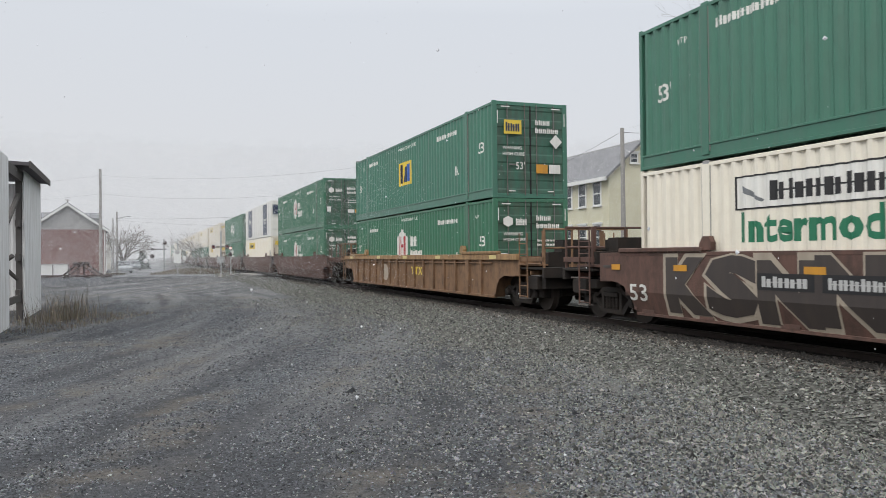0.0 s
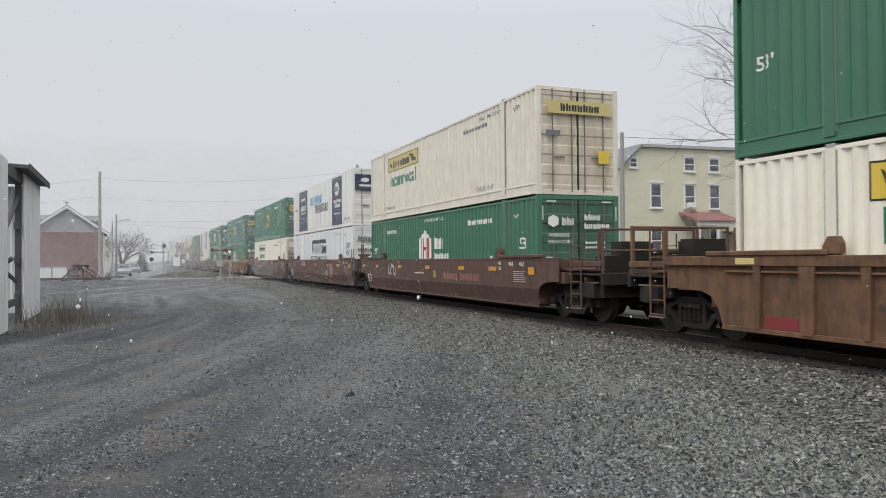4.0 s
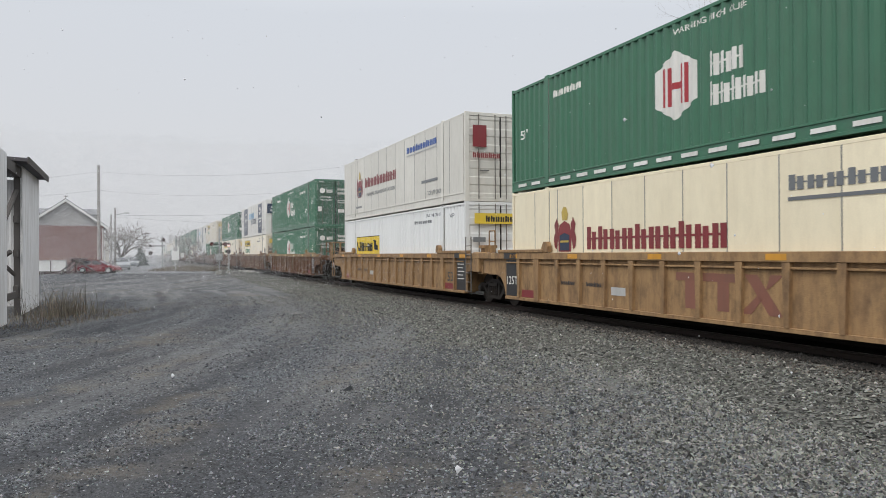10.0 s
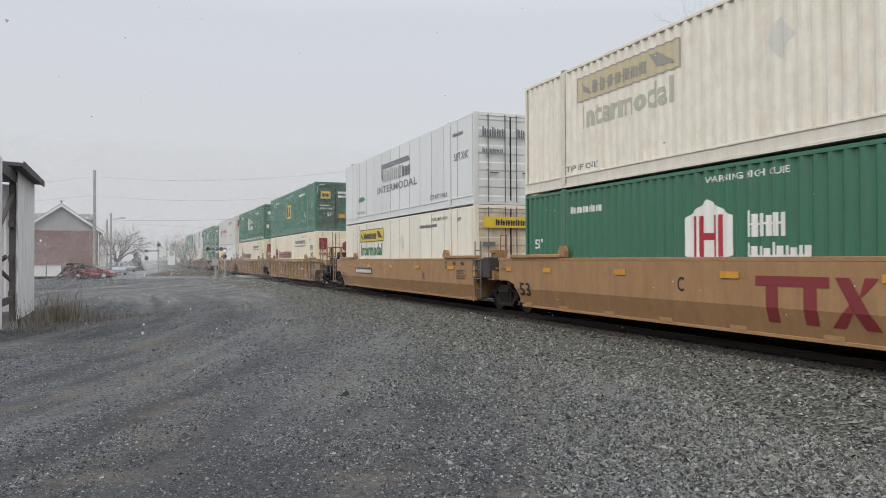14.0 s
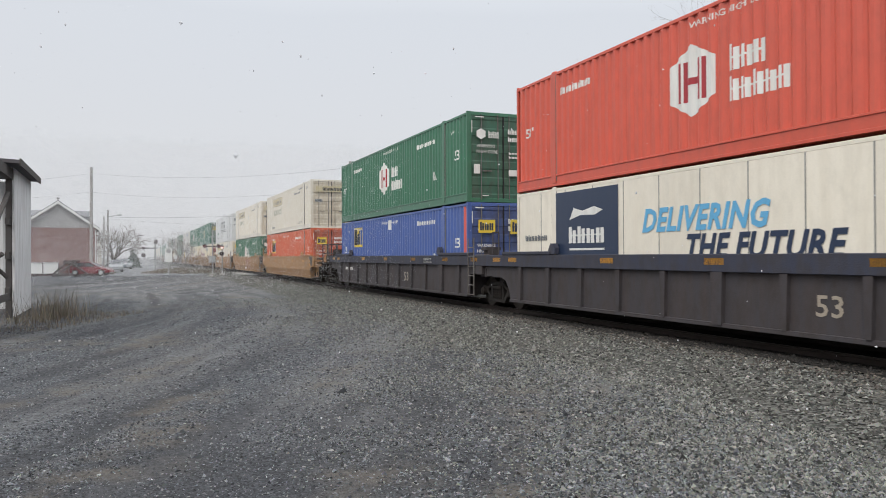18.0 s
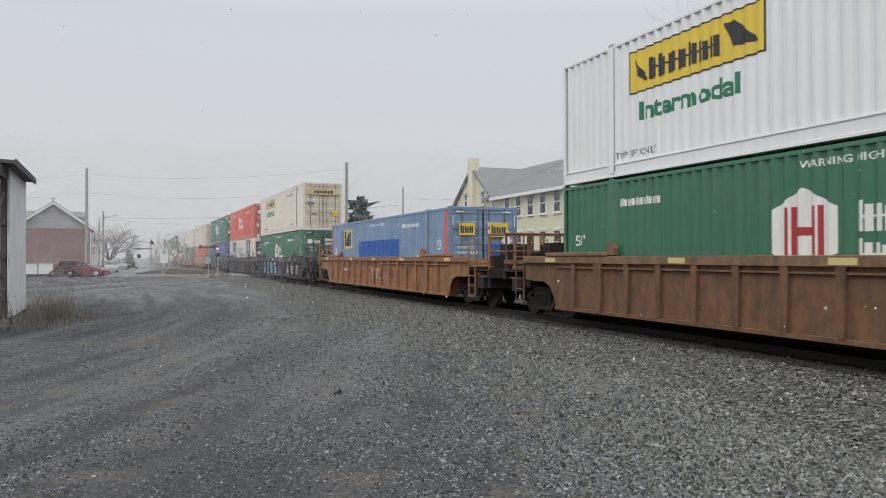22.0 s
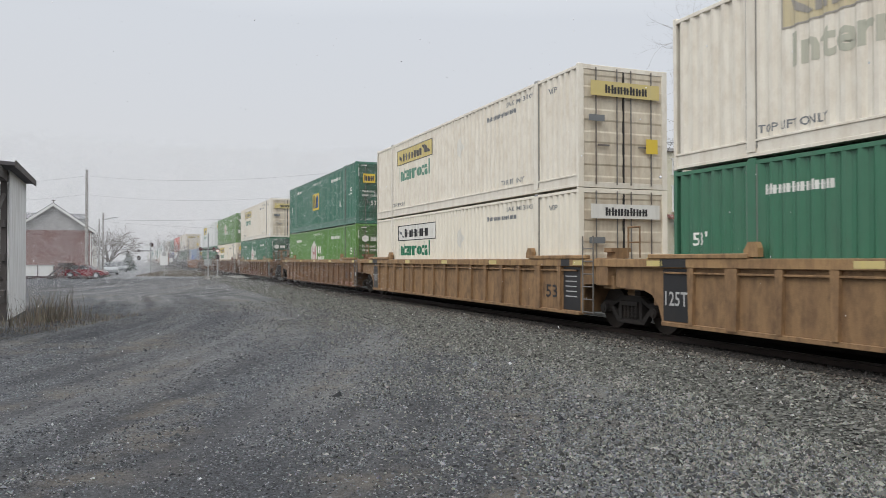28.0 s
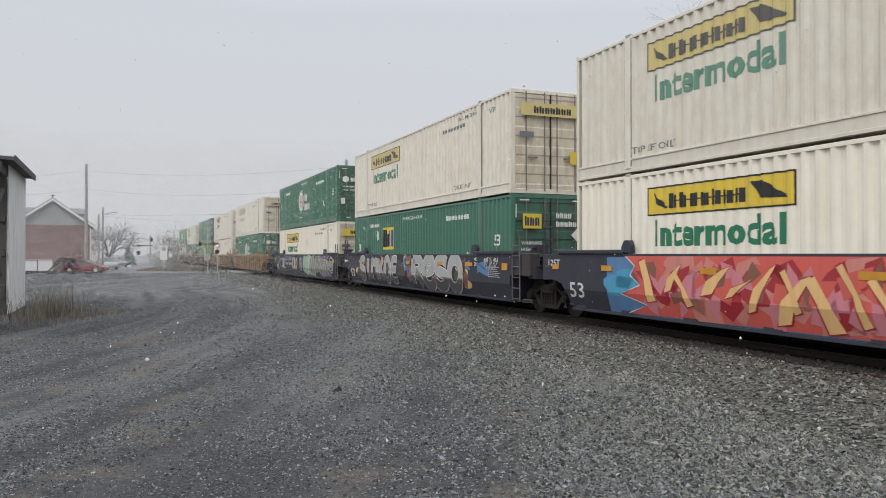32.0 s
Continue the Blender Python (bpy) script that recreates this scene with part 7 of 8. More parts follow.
# ---- roads ----
def road(name, line, width, z, label):
    bm = bmesh.new()
    rows = []
    for i, (x, y) in enumerate(line):
        p, q = line[max(i - 1, 0)], line[min(i + 1, len(line) - 1)]
        d = Vector((q[0] - p[0], q[1] - p[1])).normalized()
        rows.append([bm.verts.new((x - d.y * width / 2, y + d.x * width / 2, z)), bm.verts.new((x + d.y * width / 2, y - d.x * width / 2, z))])
    for a, b in zip(rows, rows[1:]):
        bm.faces.new((a[0], a[1], b[1], b[0]))
    bmesh.ops.recalc_face_normals(bm, faces=list(bm.faces))
    for f in bm.faces:
        if f.normal.z < 0:
            f.normal_flip()
    return tagged(part(name, bm, M_ASPHALT, None), label, "road", kind="structure")


road("road", [(-90, 68), (-60, 71), (-40, 73), (-30, 75), (-24, 77), (-16, 80), (-9, 83)], 6.5, 0.02, "worn grey asphalt side road running to the level crossing")
road("street", [(-29.5, 76), (-36, 92), (-48, 122), (-78, 200), (-150, 390)], 7.5, 0.03, "wet grey street running away between the houses")
M_CONC = surface("pale_concrete", (0.33, 0.32, 0.30), rough=0.9, dirt=(0.2, 0.19, 0.17), dirt_amount=0.4, bump=0.2)
cx, cy, cth = on_track(74)
part_cross = tagged(empty("crossing_deck", Matrix.Translation((cx, cy, RAIL_Z)) @ Matrix.Rotation(math.pi / 2 - cth, 4, "Z")), "concrete panels of the level crossing between the rails", "crossing", kind="structure")
for y0, y1 in ((-0.66, 0.66), (0.86, 2.2), (-2.2, -0.86)):
    part("crossing_panel", boxes((-4, 4, y0, y1, -0.2, -0.012), bevel=0.02), M_CONC, part_cross)

# ---- left side: shed, weeds, houses, street furniture ----
M_SHEET = surface("weathered_zinc_sheet", (0.72, 0.72, 0.725), rough=0.65, dirt=(0.30, 0.27, 0.24), dirt_amount=0.5, streak=True, bump=0.1)
M_DARKWOOD = surface("dark_wet_timber", (0.085, 0.078, 0.075), rough=0.85, dirt=(0.08, 0.06, 0.05), dirt_amount=0.5, bump=0.4)
M_ROOFDARK = surface("dark_roof_edge", (0.10, 0.095, 0.105), rough=0.8, dirt=(0.09, 0.07, 0.06), dirt_amount=0.5)


def sheet_wall(width, height, drop=0.0, pitch=0.15, depth=0.02, thick=0.03):
    """A standing corrugated sheet in x-z, its top falling by drop towards +x."""
    n = int(width / (pitch / 2))
    pts = [(i * width / n, depth if i % 2 else 0.0) for i in range(n + 1)]
    bm = bmesh.new()
    cols = []
    for x, y in pts:
        top = height - drop * x / width
        cols.append([bm.verts.new((x, y + o, z)) for o in (0, thick) for z in (0.0, top)])
    for a, b in zip(cols, cols[1:]):
        bm.faces.new((a[0], b[0], b[1], a[1]))
        bm.faces.new((b[2], a[2], a[3], b[3]))
        bm.faces.new((a[1], b[1], b[3], a[3]))
    bm.faces.new((cols[0][0], cols[0][1], cols[0][3], cols[0][2]))
    bm.faces.new((cols[-1][0], cols[-1][2], cols[-1][3], cols[-1][1]))
    bmesh.ops.recalc_face_normals(bm, faces=list(bm.faces))
    return bm


def make_shed():
    shed = tagged(empty("metal_shed", pose(-10.64, 18.25, 0, 0, 0, 112.4)), "weathered grey corrugated metal shed with an open braced bay", "shed")
    # local x runs along the wall that faces the track, away from the eye; y goes inwards
    part("wall_sheet", sheet_wall(4.5, 4.42), M_SHEET, shed, at=pose(-2.95, 0, 0.02))
    part("wall_sheet", sheet_wall(4.5, 4.42), M_SHEET, shed, at=pose(4.75, 0, 0.02))
    part("wall_sheet", sheet_wall(2.4, 4.40), M_SHEET, shed, at=pose(9.25, 0.03, 0.02, 0, 0, 90))
    for x, h, y in ((-2.8, 4.4, 0.16), (1.45, 4.4, 0.16), (4.85, 4.4, 0.16), (9.1, 4.4, 0.16), (-2.8, 4.5, 2.3), (9.1, 4.5, 2.3)):
        for y in (y,):
            part("post", boxes((x - 0.08, x + 0.08, y - 0.08, y + 0.08, 0, h), bevel=0.01), M_DARKWOOD, shed)
    for z in (0.7, 1.75, 2.75):
        part("girt", boxes((4.3, 4.9, 0.1, 0.2, z, z + 0.2)), M_DARKWOOD, shed)
    part("lintel", boxes((1.4, 4.9, 0.05, 0.2, 4.1, 4.4)), M_DARKWOOD, shed)
    part("brace", rods(((1.5, 0.16, 2.4), (4.7, 0.16, 3.7), 0.07), n=6), M_DARKWOOD, shed)
    part("brace", rods(((4.8, 2.3, 0.4), (3.9, 0.2, 1.9), 0.07), n=6), M_DARKWOOD, shed)
    part("brace", rods(((4.8, 0.2, 1.2), (3.6, 2.3, 3.6), 0.06), n=6), M_DARKWOOD, shed)
    part("rail_board", boxes((1.5, 4.8, 0.1, 0.16, 0.55, 0.75)), M_DARKWOOD, shed)
    part("roof", prism([(-0.25, 4.46), (-0.25, 4.56), (1.6, 4.66), (1.6, 4.56)], 3.6, 9.5, "x"), M_ROOFDARK, shed)
    part("fascia", boxes((3.6, 9.52, -0.29, -0.25, 4.40, 4.60)), M_DARKWOOD, shed)
    part("vent_pipe", rods(((4.4, 1.0, 4.5), (4.4, 1.0, 5.3), 0.05), n=8), M_SHEET, shed)
    return shed


make_shed()
M_WEED = loose_material("dry_weeds", ((0.0, (0.09, 0.075, 0.06)), (0.55, (0.17, 0.14, 0.11)), (0.88, (0.15, 0.135, 0.09)), (1.0, (0.34, 0.28, 0.21))))


def blades(name, spots, seed, label, h0, h1, lean=0.5, width=0.008):
    """Thin bent blades and stalks, three triangles each."""
    rs = np.random.RandomState(seed)
    n = len(spots)
    h = rs.uniform(h0, h1, n) * spots[:, 2]
    a = rs.uniform(0, 6.283, n)
    b = rs.uniform(0.05, lean, n) * h
    w = width * (0.6 + rs.uniform(0, 0.8, n))
    dx, dy, sx, sy = np.cos(a), np.sin(a), -np.sin(a), np.cos(a)
    x, y = spots[:, 0], spots[:, 1]
    z = np.zeros(n)
    P = np.stack([np.c_[x - sx * w, y - sy * w, z], np.c_[x + sx * w, y + sy * w, z],
                  np.c_[x + dx * b * 0.35 - sx * w * 0.7, y + dy * b * 0.35 - sy * w * 0.7, h * 0.6], np.c_[x + dx * b * 0.35 + sx * w * 0.7, y + dy * b * 0.35 + sy * w * 0.7, h * 0.6],
                  np.c_[x + dx * b, y + dy * b, h]], 1)
    t = np.array([(0, 1, 3), (0, 3, 2), (2, 3, 4)])
    f = (t[None] + (np.arange(n) * 5)[:, None, None]).reshape(-1, 3)
    return soup(name, P.reshape(-1, 3), f, M_WEED, label, "weeds")


rs_w = np.random.RandomState(3)
wa = rs_w.normal(0, 1, (600, 2))
blades("weeds", np.c_[-11.1 + wa[:, 0] * 0.42, 22.2 + wa[:, 1] * 0.9, np.exp(-(wa[:, 0] ** 2) * 0.4)], 4, "dry brown weeds and grass beside the shed", 0.20, 1.15, 0.95, 0.006)
wb = rs_w.uniform(0, 1, (2000, 2))
blades("grass", np.c_[-12.9 + wb[:, 0] * 3.6, 18.2 + wb[:, 1] * 6.5, 0.5 + 0.5 * wb[:, 0]], 5, "short faded grass at the foot of the shed", 0.04, 0.17, 0.9, 0.006)
wc = rs_w.uniform(0, 1, (9000, 2))
blades("verge_grass", np.c_[-31.0 + wc[:, 0] * 9.0 - wc[:, 1] * 9, 80 + wc[:, 1] * 34, 0.6 + 0 * wc[:, 0]], 6, "faded verge grass between street and track", 0.15, 0.5, 0.8, 0.03)
wd = rs_w.uniform(0, 1, (5000, 2))
blades("roadside_grass", np.c_[-39.5 + wd[:, 0] * 6 - wd[:, 1] * 3, 79.5 + wd[:, 1] * 8, 0.5 + 0 * wd[:, 0]], 7, "pale roadside grass under the utility pole", 0.1, 0.35, 0.8, 0.03)

# Brick is paler than its own colour: some distance haze is mixed in.
M_BRICK = surface("red_brick_wall", (0.24, 0.145, 0.135), rough=0.85, dirt=(0.18, 0.105, 0.10), dirt_amount=0.5, bump=0.3, bump_scale=12)
M_SIDING = surface("grey_siding", (0.40, 0.395, 0.39), rough=0.8, dirt=(0.22, 0.21, 0.2), dirt_amount=0.4)
M_SHINGLE = surface("grey_shingles", (0.19, 0.19, 0.20), rough=0.9, dirt=(0.09, 0.09, 0.09), dirt_amount=0.5, bump=0.4, bump_scale=14)
M_TRIM = surface("white_trim", (0.72, 0.72, 0.70), rough=0.6, dirt_amount=0.15, dirt=(0.4, 0.4, 0.38))
M_YELLOW = surface("pale_yellow_stucco", (0.65, 0.62, 0.47), rough=0.85, dirt=(0.46, 0.40, 0.26), dirt_amount=0.35, scale=0.5, bump=0.1)
M_PANE = surface("window_glass", (0.05, 0.06, 0.07), rough=0.12, dirt=(0.12, 0.13, 0.14), dirt_amount=0.4, bump=0, spec=0.7)
M_REDROOF = surface("red_porch_roof", (0.22, 0.10, 0.085), rough=0.8, dirt=(0.15, 0.05, 0.04), dirt_amount=0.4)
M_BROWNROOF = surface("brown_shingles", (0.32, 0.25, 0.22), rough=0.9, dirt=(0.17, 0.12, 0.10), dirt_amount=0.4)
M_CREAMWALL = surface("cream_siding", (0.58, 0.55, 0.50), rough=0.8, dirt=(0.45, 0.42, 0.38), dirt_amount=0.3)
M_BROWNWALL = surface("brown_boards", (0.16, 0.10, 0.07), rough=0.85, dirt=(0.1, 0.07, 0.05), dirt_amount=0.4)
M_POLE = surface("grey_pole_timber", (0.31, 0.295, 0.28), rough=0.9, dirt=(0.22, 0.20, 0.19), dirt_amount=0.5, streak=True)
M_GALV = surface("galvanised_steel", (0.42, 0.43, 0.43), rough=0.5, metal=0.5, dirt_amount=0.3)
M_BLACKSTEEL = surface("black_rusty_steel", (0.04, 0.03, 0.03), rough=0.8, dirt=(0.13, 0.05, 0.04), dirt_amount=0.5)
M_WIRE = surface("black_cable", (0.16, 0.16, 0.165), rough=0.7, bump=0)


def window(parent, m, w, h, arch=True):
    """A sash window on a wall whose outside is -y: frame, two panes, meeting rail, sill, lintel."""
    fr = part("window", boxes((-w / 2 - 0.09, -w / 2, -0.06, 0.05, -0.02, h + 0.09), (w / 2, w / 2 + 0.09, -0.06, 0.05, -0.02, h + 0.09), (-w / 2, w / 2, -0.06, 0.05, h, h + 0.09), (-w / 2, w / 2, -0.06, 0.05, h * 0.48, h * 0.48 + 0.06), (-w / 2, w / 2, -0.06, 0.05, -0.02, 0.05)), M_TRIM, parent, "white painted sash window", at=m)
    part("pane", boxes((-w / 2, w / 2, -0.035, -0.02, 0.05, h * 0.48)), M_PANE, fr)
    part("pane", boxes((-w / 2, w / 2, -0.03, -0.015, h * 0.48 + 0.06, h)), M_PANE, fr)
    part("sill", boxes((-w / 2 - 0.14, w / 2 + 0.14, -0.12, 0.0, -0.10, -0.02)), M_TRIM, fr)
    if arch:
        part("lintel", boxes((-w / 2 - 0.16, w / 2 + 0.16, -0.10, 0.0, h + 0.09, h + 0.20)), M_TRIM, fr)
    return fr


def brick_house():
    h = tagged(empty("brick_house", pose(-37.6, 76.2, 0, 0, 0, 26)), "red brick house with grey-sided gable and white trim", "house")
    part("wall", prism([(-3.5, 0), (3.5, 0), (3.5, 4.75), (-3.5, 4.75)], 0, 9), M_BRICK, h)
    part("gable", prism([(-3.5, 4.76), (3.5, 4.76), (0, 7.3)], 0.05, 8.9), M_SIDING, h, "grey clapboard gable")
    for s in (-1, 1):
        part("roof", prism([(0, 7.32), (0, 7.48), (s * 3.85, 4.72), (s * 3.85, 4.56)], -0.3, 9.3), M_SHINGLE, h)
        part("barge_board", prism([(0, 7.14), (0, 7.40), (s * 3.9, 4.62), (s * 3.9, 4.36)], -0.36, -0.30), M_TRIM, h)
    part("rear_wing", prism([(2.0, 0), (9.5, 0), (9.5, 5.9), (5.7, 6.6), (2.0, 5.9)], -4.0, 3.0, "x"), M_SIDING, h)
    part("wing_roof", prism([(1.8, 5.85), (1.8, 6.0), (5.7, 6.75), (9.7, 6.0), (9.7, 5.85), (5.7, 6.6)], -4.2, 3.25, "x"), M_SHINGLE, h)
    part("downpipe", rods(((3.4, -0.08, 0.0), (3.4, -0.08, 4.5), 0.06), n=6), M_TRIM, h)
    part("finial", rods(((0, 0, 7.4), (0, 0, 7.75), 0.05), ((-0.2, 0, 7.7), (0.2, 0, 7.7), 0.04), n=6), M_DARKWOOD, h)
    return h


brick_house()


def white_trailer():
    t = tagged(empty("storage_box", pose(-38.5, 74.6, 0, 0, 0, 26)), "low white panelled storage box with dark frames", "storage box")
    part("body", boxes((-2.4, 1.6, 0, 1.2, 0.15, 1.25), bevel=0.03), M_TRIM, t)
    for x in (-2.4, -1.1, 0.2, 1.55):
        part("frame_post", boxes((x - 0.04, x + 0.04, -0.04, 0.0, 0.1, 1.25)), M_DARKWOOD, t)
    part("top_frame", boxes((-2.45, 1.65, -0.05, 1.25, 1.25, 1.31)), M_SIDING, t)
    part("skid", boxes((-2.4, 1.6, 0.1, 1.1, 0.0, 0.15)), M_DARKWOOD, t)


white_trailer()


def track_bumper():
    b = tagged(empty("buffer_stop", pose(-33.4, 71.4, 0, 0, 0, 6)), "dark rusty steel rail buffer stop at the end of a spur", "buffer stop")
    for y in (0.0, 1.5):
        part("spur_rail", boxes((-9.0, 1.8, y - 0.04, y + 0.04, 0.08, 0.26)), M_BLACKSTEEL, b)
        part("raker", rods(((-2.2, y, 0.2), (-0.9, y, 1.35), 0.09), n=6), M_BLACKSTEEL, b)
        part("raker", rods(((0.9, y, 0.2), (-0.6, y, 1.3), 0.09), n=6), M_BLACKSTEEL, b)
        part("upright", rods(((-0.8, y, 0.2), (-0.8, y, 1.35), 0.09), n=6), M_BLACKSTEEL, b)
    part("beam", boxes((-1.2, -0.4, -0.3, 1.8, 1.2, 1.5), bevel=0.04), M_BLACKSTEEL, b)
    for x in (-8, -6, -4, -2, 0, 1.5):
        part("tie", boxes((x - 0.12, x + 0.12, -0.5, 2.0, 0.0, 0.09)), M_TIE, b)


track_bumper()


def utility_pole(name, x, y, top, r, label, arms=0):
    p = tagged(empty(name, pose(x, y, 0)), label, "pole")
    bm = bmesh.new()
    rod(bm, (0, 0, -0.2), (0, 0, top), r, 10, r * 0.7)
    part("shaft", bm, M_POLE, p)
    for i in range(arms):
        part("crossarm", boxes((-1.0, 1.0, -0.06, 0.06, top - 0.5 - i * 0.8, top - 0.38 - i * 0.8)), M_POLE, p)
    return p


utility_pole("utility_pole", -33.3, 74.0, 10.5, 0.175, "tall bare grey timber utility pole")
lamp = utility_pole("street_lamp", -37.7, 88.0, 7.2, 0.13, "street lamp on a slim timber pole")
part("arm", rods(((0, 0, 6.4), (1.1, 0, 6.62), 0.04), n=6), M_GALV, lamp)
part("lamp_head", boxes((1.0, 1.6, -0.14, 0.14, 6.56, 6.7), bevel=0.04), M_GALV, lamp)
utility_pole("utility_pole", -42.5, 98.0, 7.0, 0.12, "distant thin timber pole by the street")
utility_pole("utility_pole", -6.9, 62.0, 9.5, 0.17, "timber utility pole beyond the track")
utility_pole("utility_pole", -2.6, 70.0, 8.2, 0.10, "slim utility pole beyond the track")
utility_pole("utility_pole", 8.55, 36.0, 7.7, 0.13, "grey utility pole before the yellow house")


def cable(a, b, sag, r, label):
    a, b = Vector(a), Vector(b)
    n = 14
    pts = []
    for i in range(n + 1):
        p = a.lerp(b, i / n)
        p.z -= sag * 4 * (i / n) * (1 - i / n)
        pts.append(p)
    bm = bmesh.new()
    rings = []
    along = (b - a).normalized()
    side, up = along.cross(Vector((0, 0, 1))).normalized(), Vector((0, 0, 1))
    for p in pts:
        rings.append([bm.verts.new(p + side * r * math.cos(w) + up * r * math.sin(w)) for w in (0.0, 1.2566, 2.5133, 3.7699, 5.0265)])
    for p, q in zip(rings, rings[1:]):
        for j in range(5):
            bm.faces.new((p[j], p[(j + 1) % 5], q[(j + 1) % 5], q[j]))
    return tagged(part("overhead_cable", bm, M_WIRE, None), label, "cable")


for a, b, sag, r in (((-33.3, 74, 9.9), (-6.9, 62, 9.0), 0.6, 0.010), ((-33.3, 74, 8.1), (-6.9, 62, 7.4), 0.7, 0.010), ((-33.3, 74, 9.9), (-75, 90, 10.5), 0.8, 0.011), ((-33.3, 74, 8.1), (-75, 90, 8.8), 0.8, 0.011),
                     ((-37.7, 88, 6.4), (-2.6, 70, 6.6), 0.5, 0.017), ((-37.7, 88, 6.2), (-16, 96, 5.6), 0.3, 0.012), ((8.55, 36, 7.55), (-2.6, 70, 7.4), 1.4, 0.013), ((8.55, 36, 7.5), (26, 38, 8.3), 0.4, 0.018), ((8.55, 36, 7.2), (12.0, 49.5, 7.2), 0.2, 0.015)):
    cable(a, b, sag, r * 0.7, "thin black overhead cable strung between poles")

M_LENS = surface("dark_red_lens", (0.10, 0.012, 0.012), rough=0.3, bump=0)
M_LIT = glow("lit_signal_lens", (1.0, 0.62, 0.55), 1.0)


def signal_head(mast, x, z, lit):
    h = part("signal_backplate", rods(((x, -0.10, z), (x, -0.06, z), 0.18), n=18), M_BLACKSTEEL, mast, "round black signal backplate")
    part("lens", rods(((x, -0.17, z), (x, -0.10, z), 0.14), n=14), M_LIT if lit else M_LENS, h, "lit red lens" if lit else "dark red lens")
    part("hood", rods(((x, -0.3, z + 0.14), (x, -0.08, z + 0.16), 0.05), n=6), M_BLACKSTEEL, h)


def crossing_signal():
    s = tagged(empty("crossing_signal", pose(-19.9, 68.2, 0, 0, 0, 0)), "railway crossing signal mast with lamps and control box", "crossing signal")
    part("mast", rods(((0, 0, 0), (0, 0, 4.15), 0.07), n=8), M_GALV, s)
    part("crossarm", rods(((-0.75, 0, 2.72), (1.0, 0, 2.72), 0.05), n=6), M_BLACKSTEEL, s)
    for x in (-0.65, 0.55):
        signal_head(s, x, 2.72, False)
    part("control_box", boxes((-0.28, 0.28, -0.25, 0.2, 1.25, 1.85), bevel=0.03), M_GALV, s)
    part("base", boxes((-0.25, 0.25, -0.25, 0.25, 0, 0.3), bevel=0.03), M_CONC, s)
    t = tagged(empty("crossing_light", pose(-20.0, 71.6, 0)), "crossing lamp post with a lit round red light", "crossing signal")
    part("post", rods(((0, 0, 0), (0, 0, 3.0), 0.06), n=8), M_GALV, t)
    signal_head(t, 0.02, 2.66, True)
    part("lower_lamp", rods(((0, -0.2, 2.05), (0, -0.05, 2.05), 0.2), n=14), M_BLACKSTEEL, t)
    part("base", boxes((-0.2, 0.2, -0.2, 0.2, 0, 0.25)), M_CONC, t)
    u = tagged(empty("crossing_sign", pose(-26.4, 75.6, 0, 0, 0, 12)), "crossing sign post with white boards seen from behind", "sign")
    part("post", rods(((0, 0, 0), (0, 0, 3.7), 0.05), n=8), M_GALV, u)
    part("sign_board", boxes((-0.36, 0.34, -0.05, -0.02, 1.25, 2.6), bevel=0.01), M_TRIM, u)
    part("round_board", rods(((0, -0.06, 2.35), (0, -0.052, 2.35), 0.22), n=18), M_SIDING, u)
    part("small_board", boxes((0.5, 0.8, -0.05, -0.02, 1.55, 1.95)), M_TRIM, u)
    v = tagged(empty("crossing_signal", pose(-35.2, 96.0, 0, 0, 0, 10)), "distant crossing signal mast beyond the road", "crossing signal")
    part("mast", rods(((0, 0, 0), (0, 0, 4.2), 0.09), n=8), M_GALV, v)
    part("crossarm", rods(((-1.5, 0, 2.9), (0.3, 0, 2.9), 0.06), n=6), M_BLACKSTEEL, v)
    part("lamp_panel", rods(((-1.4, -0.08, 2.9), (-1.4, 0.0, 2.9), 0.18), n=14), M_BLACKSTEEL, v)
    part("lamp_panel", rods(((-1.4, -0.08, 2.0), (-1.4, 0.0, 2.0), 0.26), n=14), M_BLACKSTEEL, v)
    part("lamp_panel", rods(((0.1, -0.08, 3.7), (0.1, 0.0, 3.7), 0.24), n=14), M_BLACKSTEEL, v)


crossing_signal()

# ---- cars ----
M_TYRE = surface("black_tyre", (0.02, 0.02, 0.02), rough=0.9)
M_RIM = surface("alloy_rim", (0.55, 0.55, 0.56), rough=0.35, metal=0.7, dirt_amount=0.2)
M_CARGLASS = surface("car_glass", (0.03, 0.035, 0.04), rough=0.08, bump=0, spec=0.8, dirt_amount=0.1)
M_HEADLAMP = surface("clear_lamp", (0.7, 0.7, 0.68), rough=0.15, bump=0)


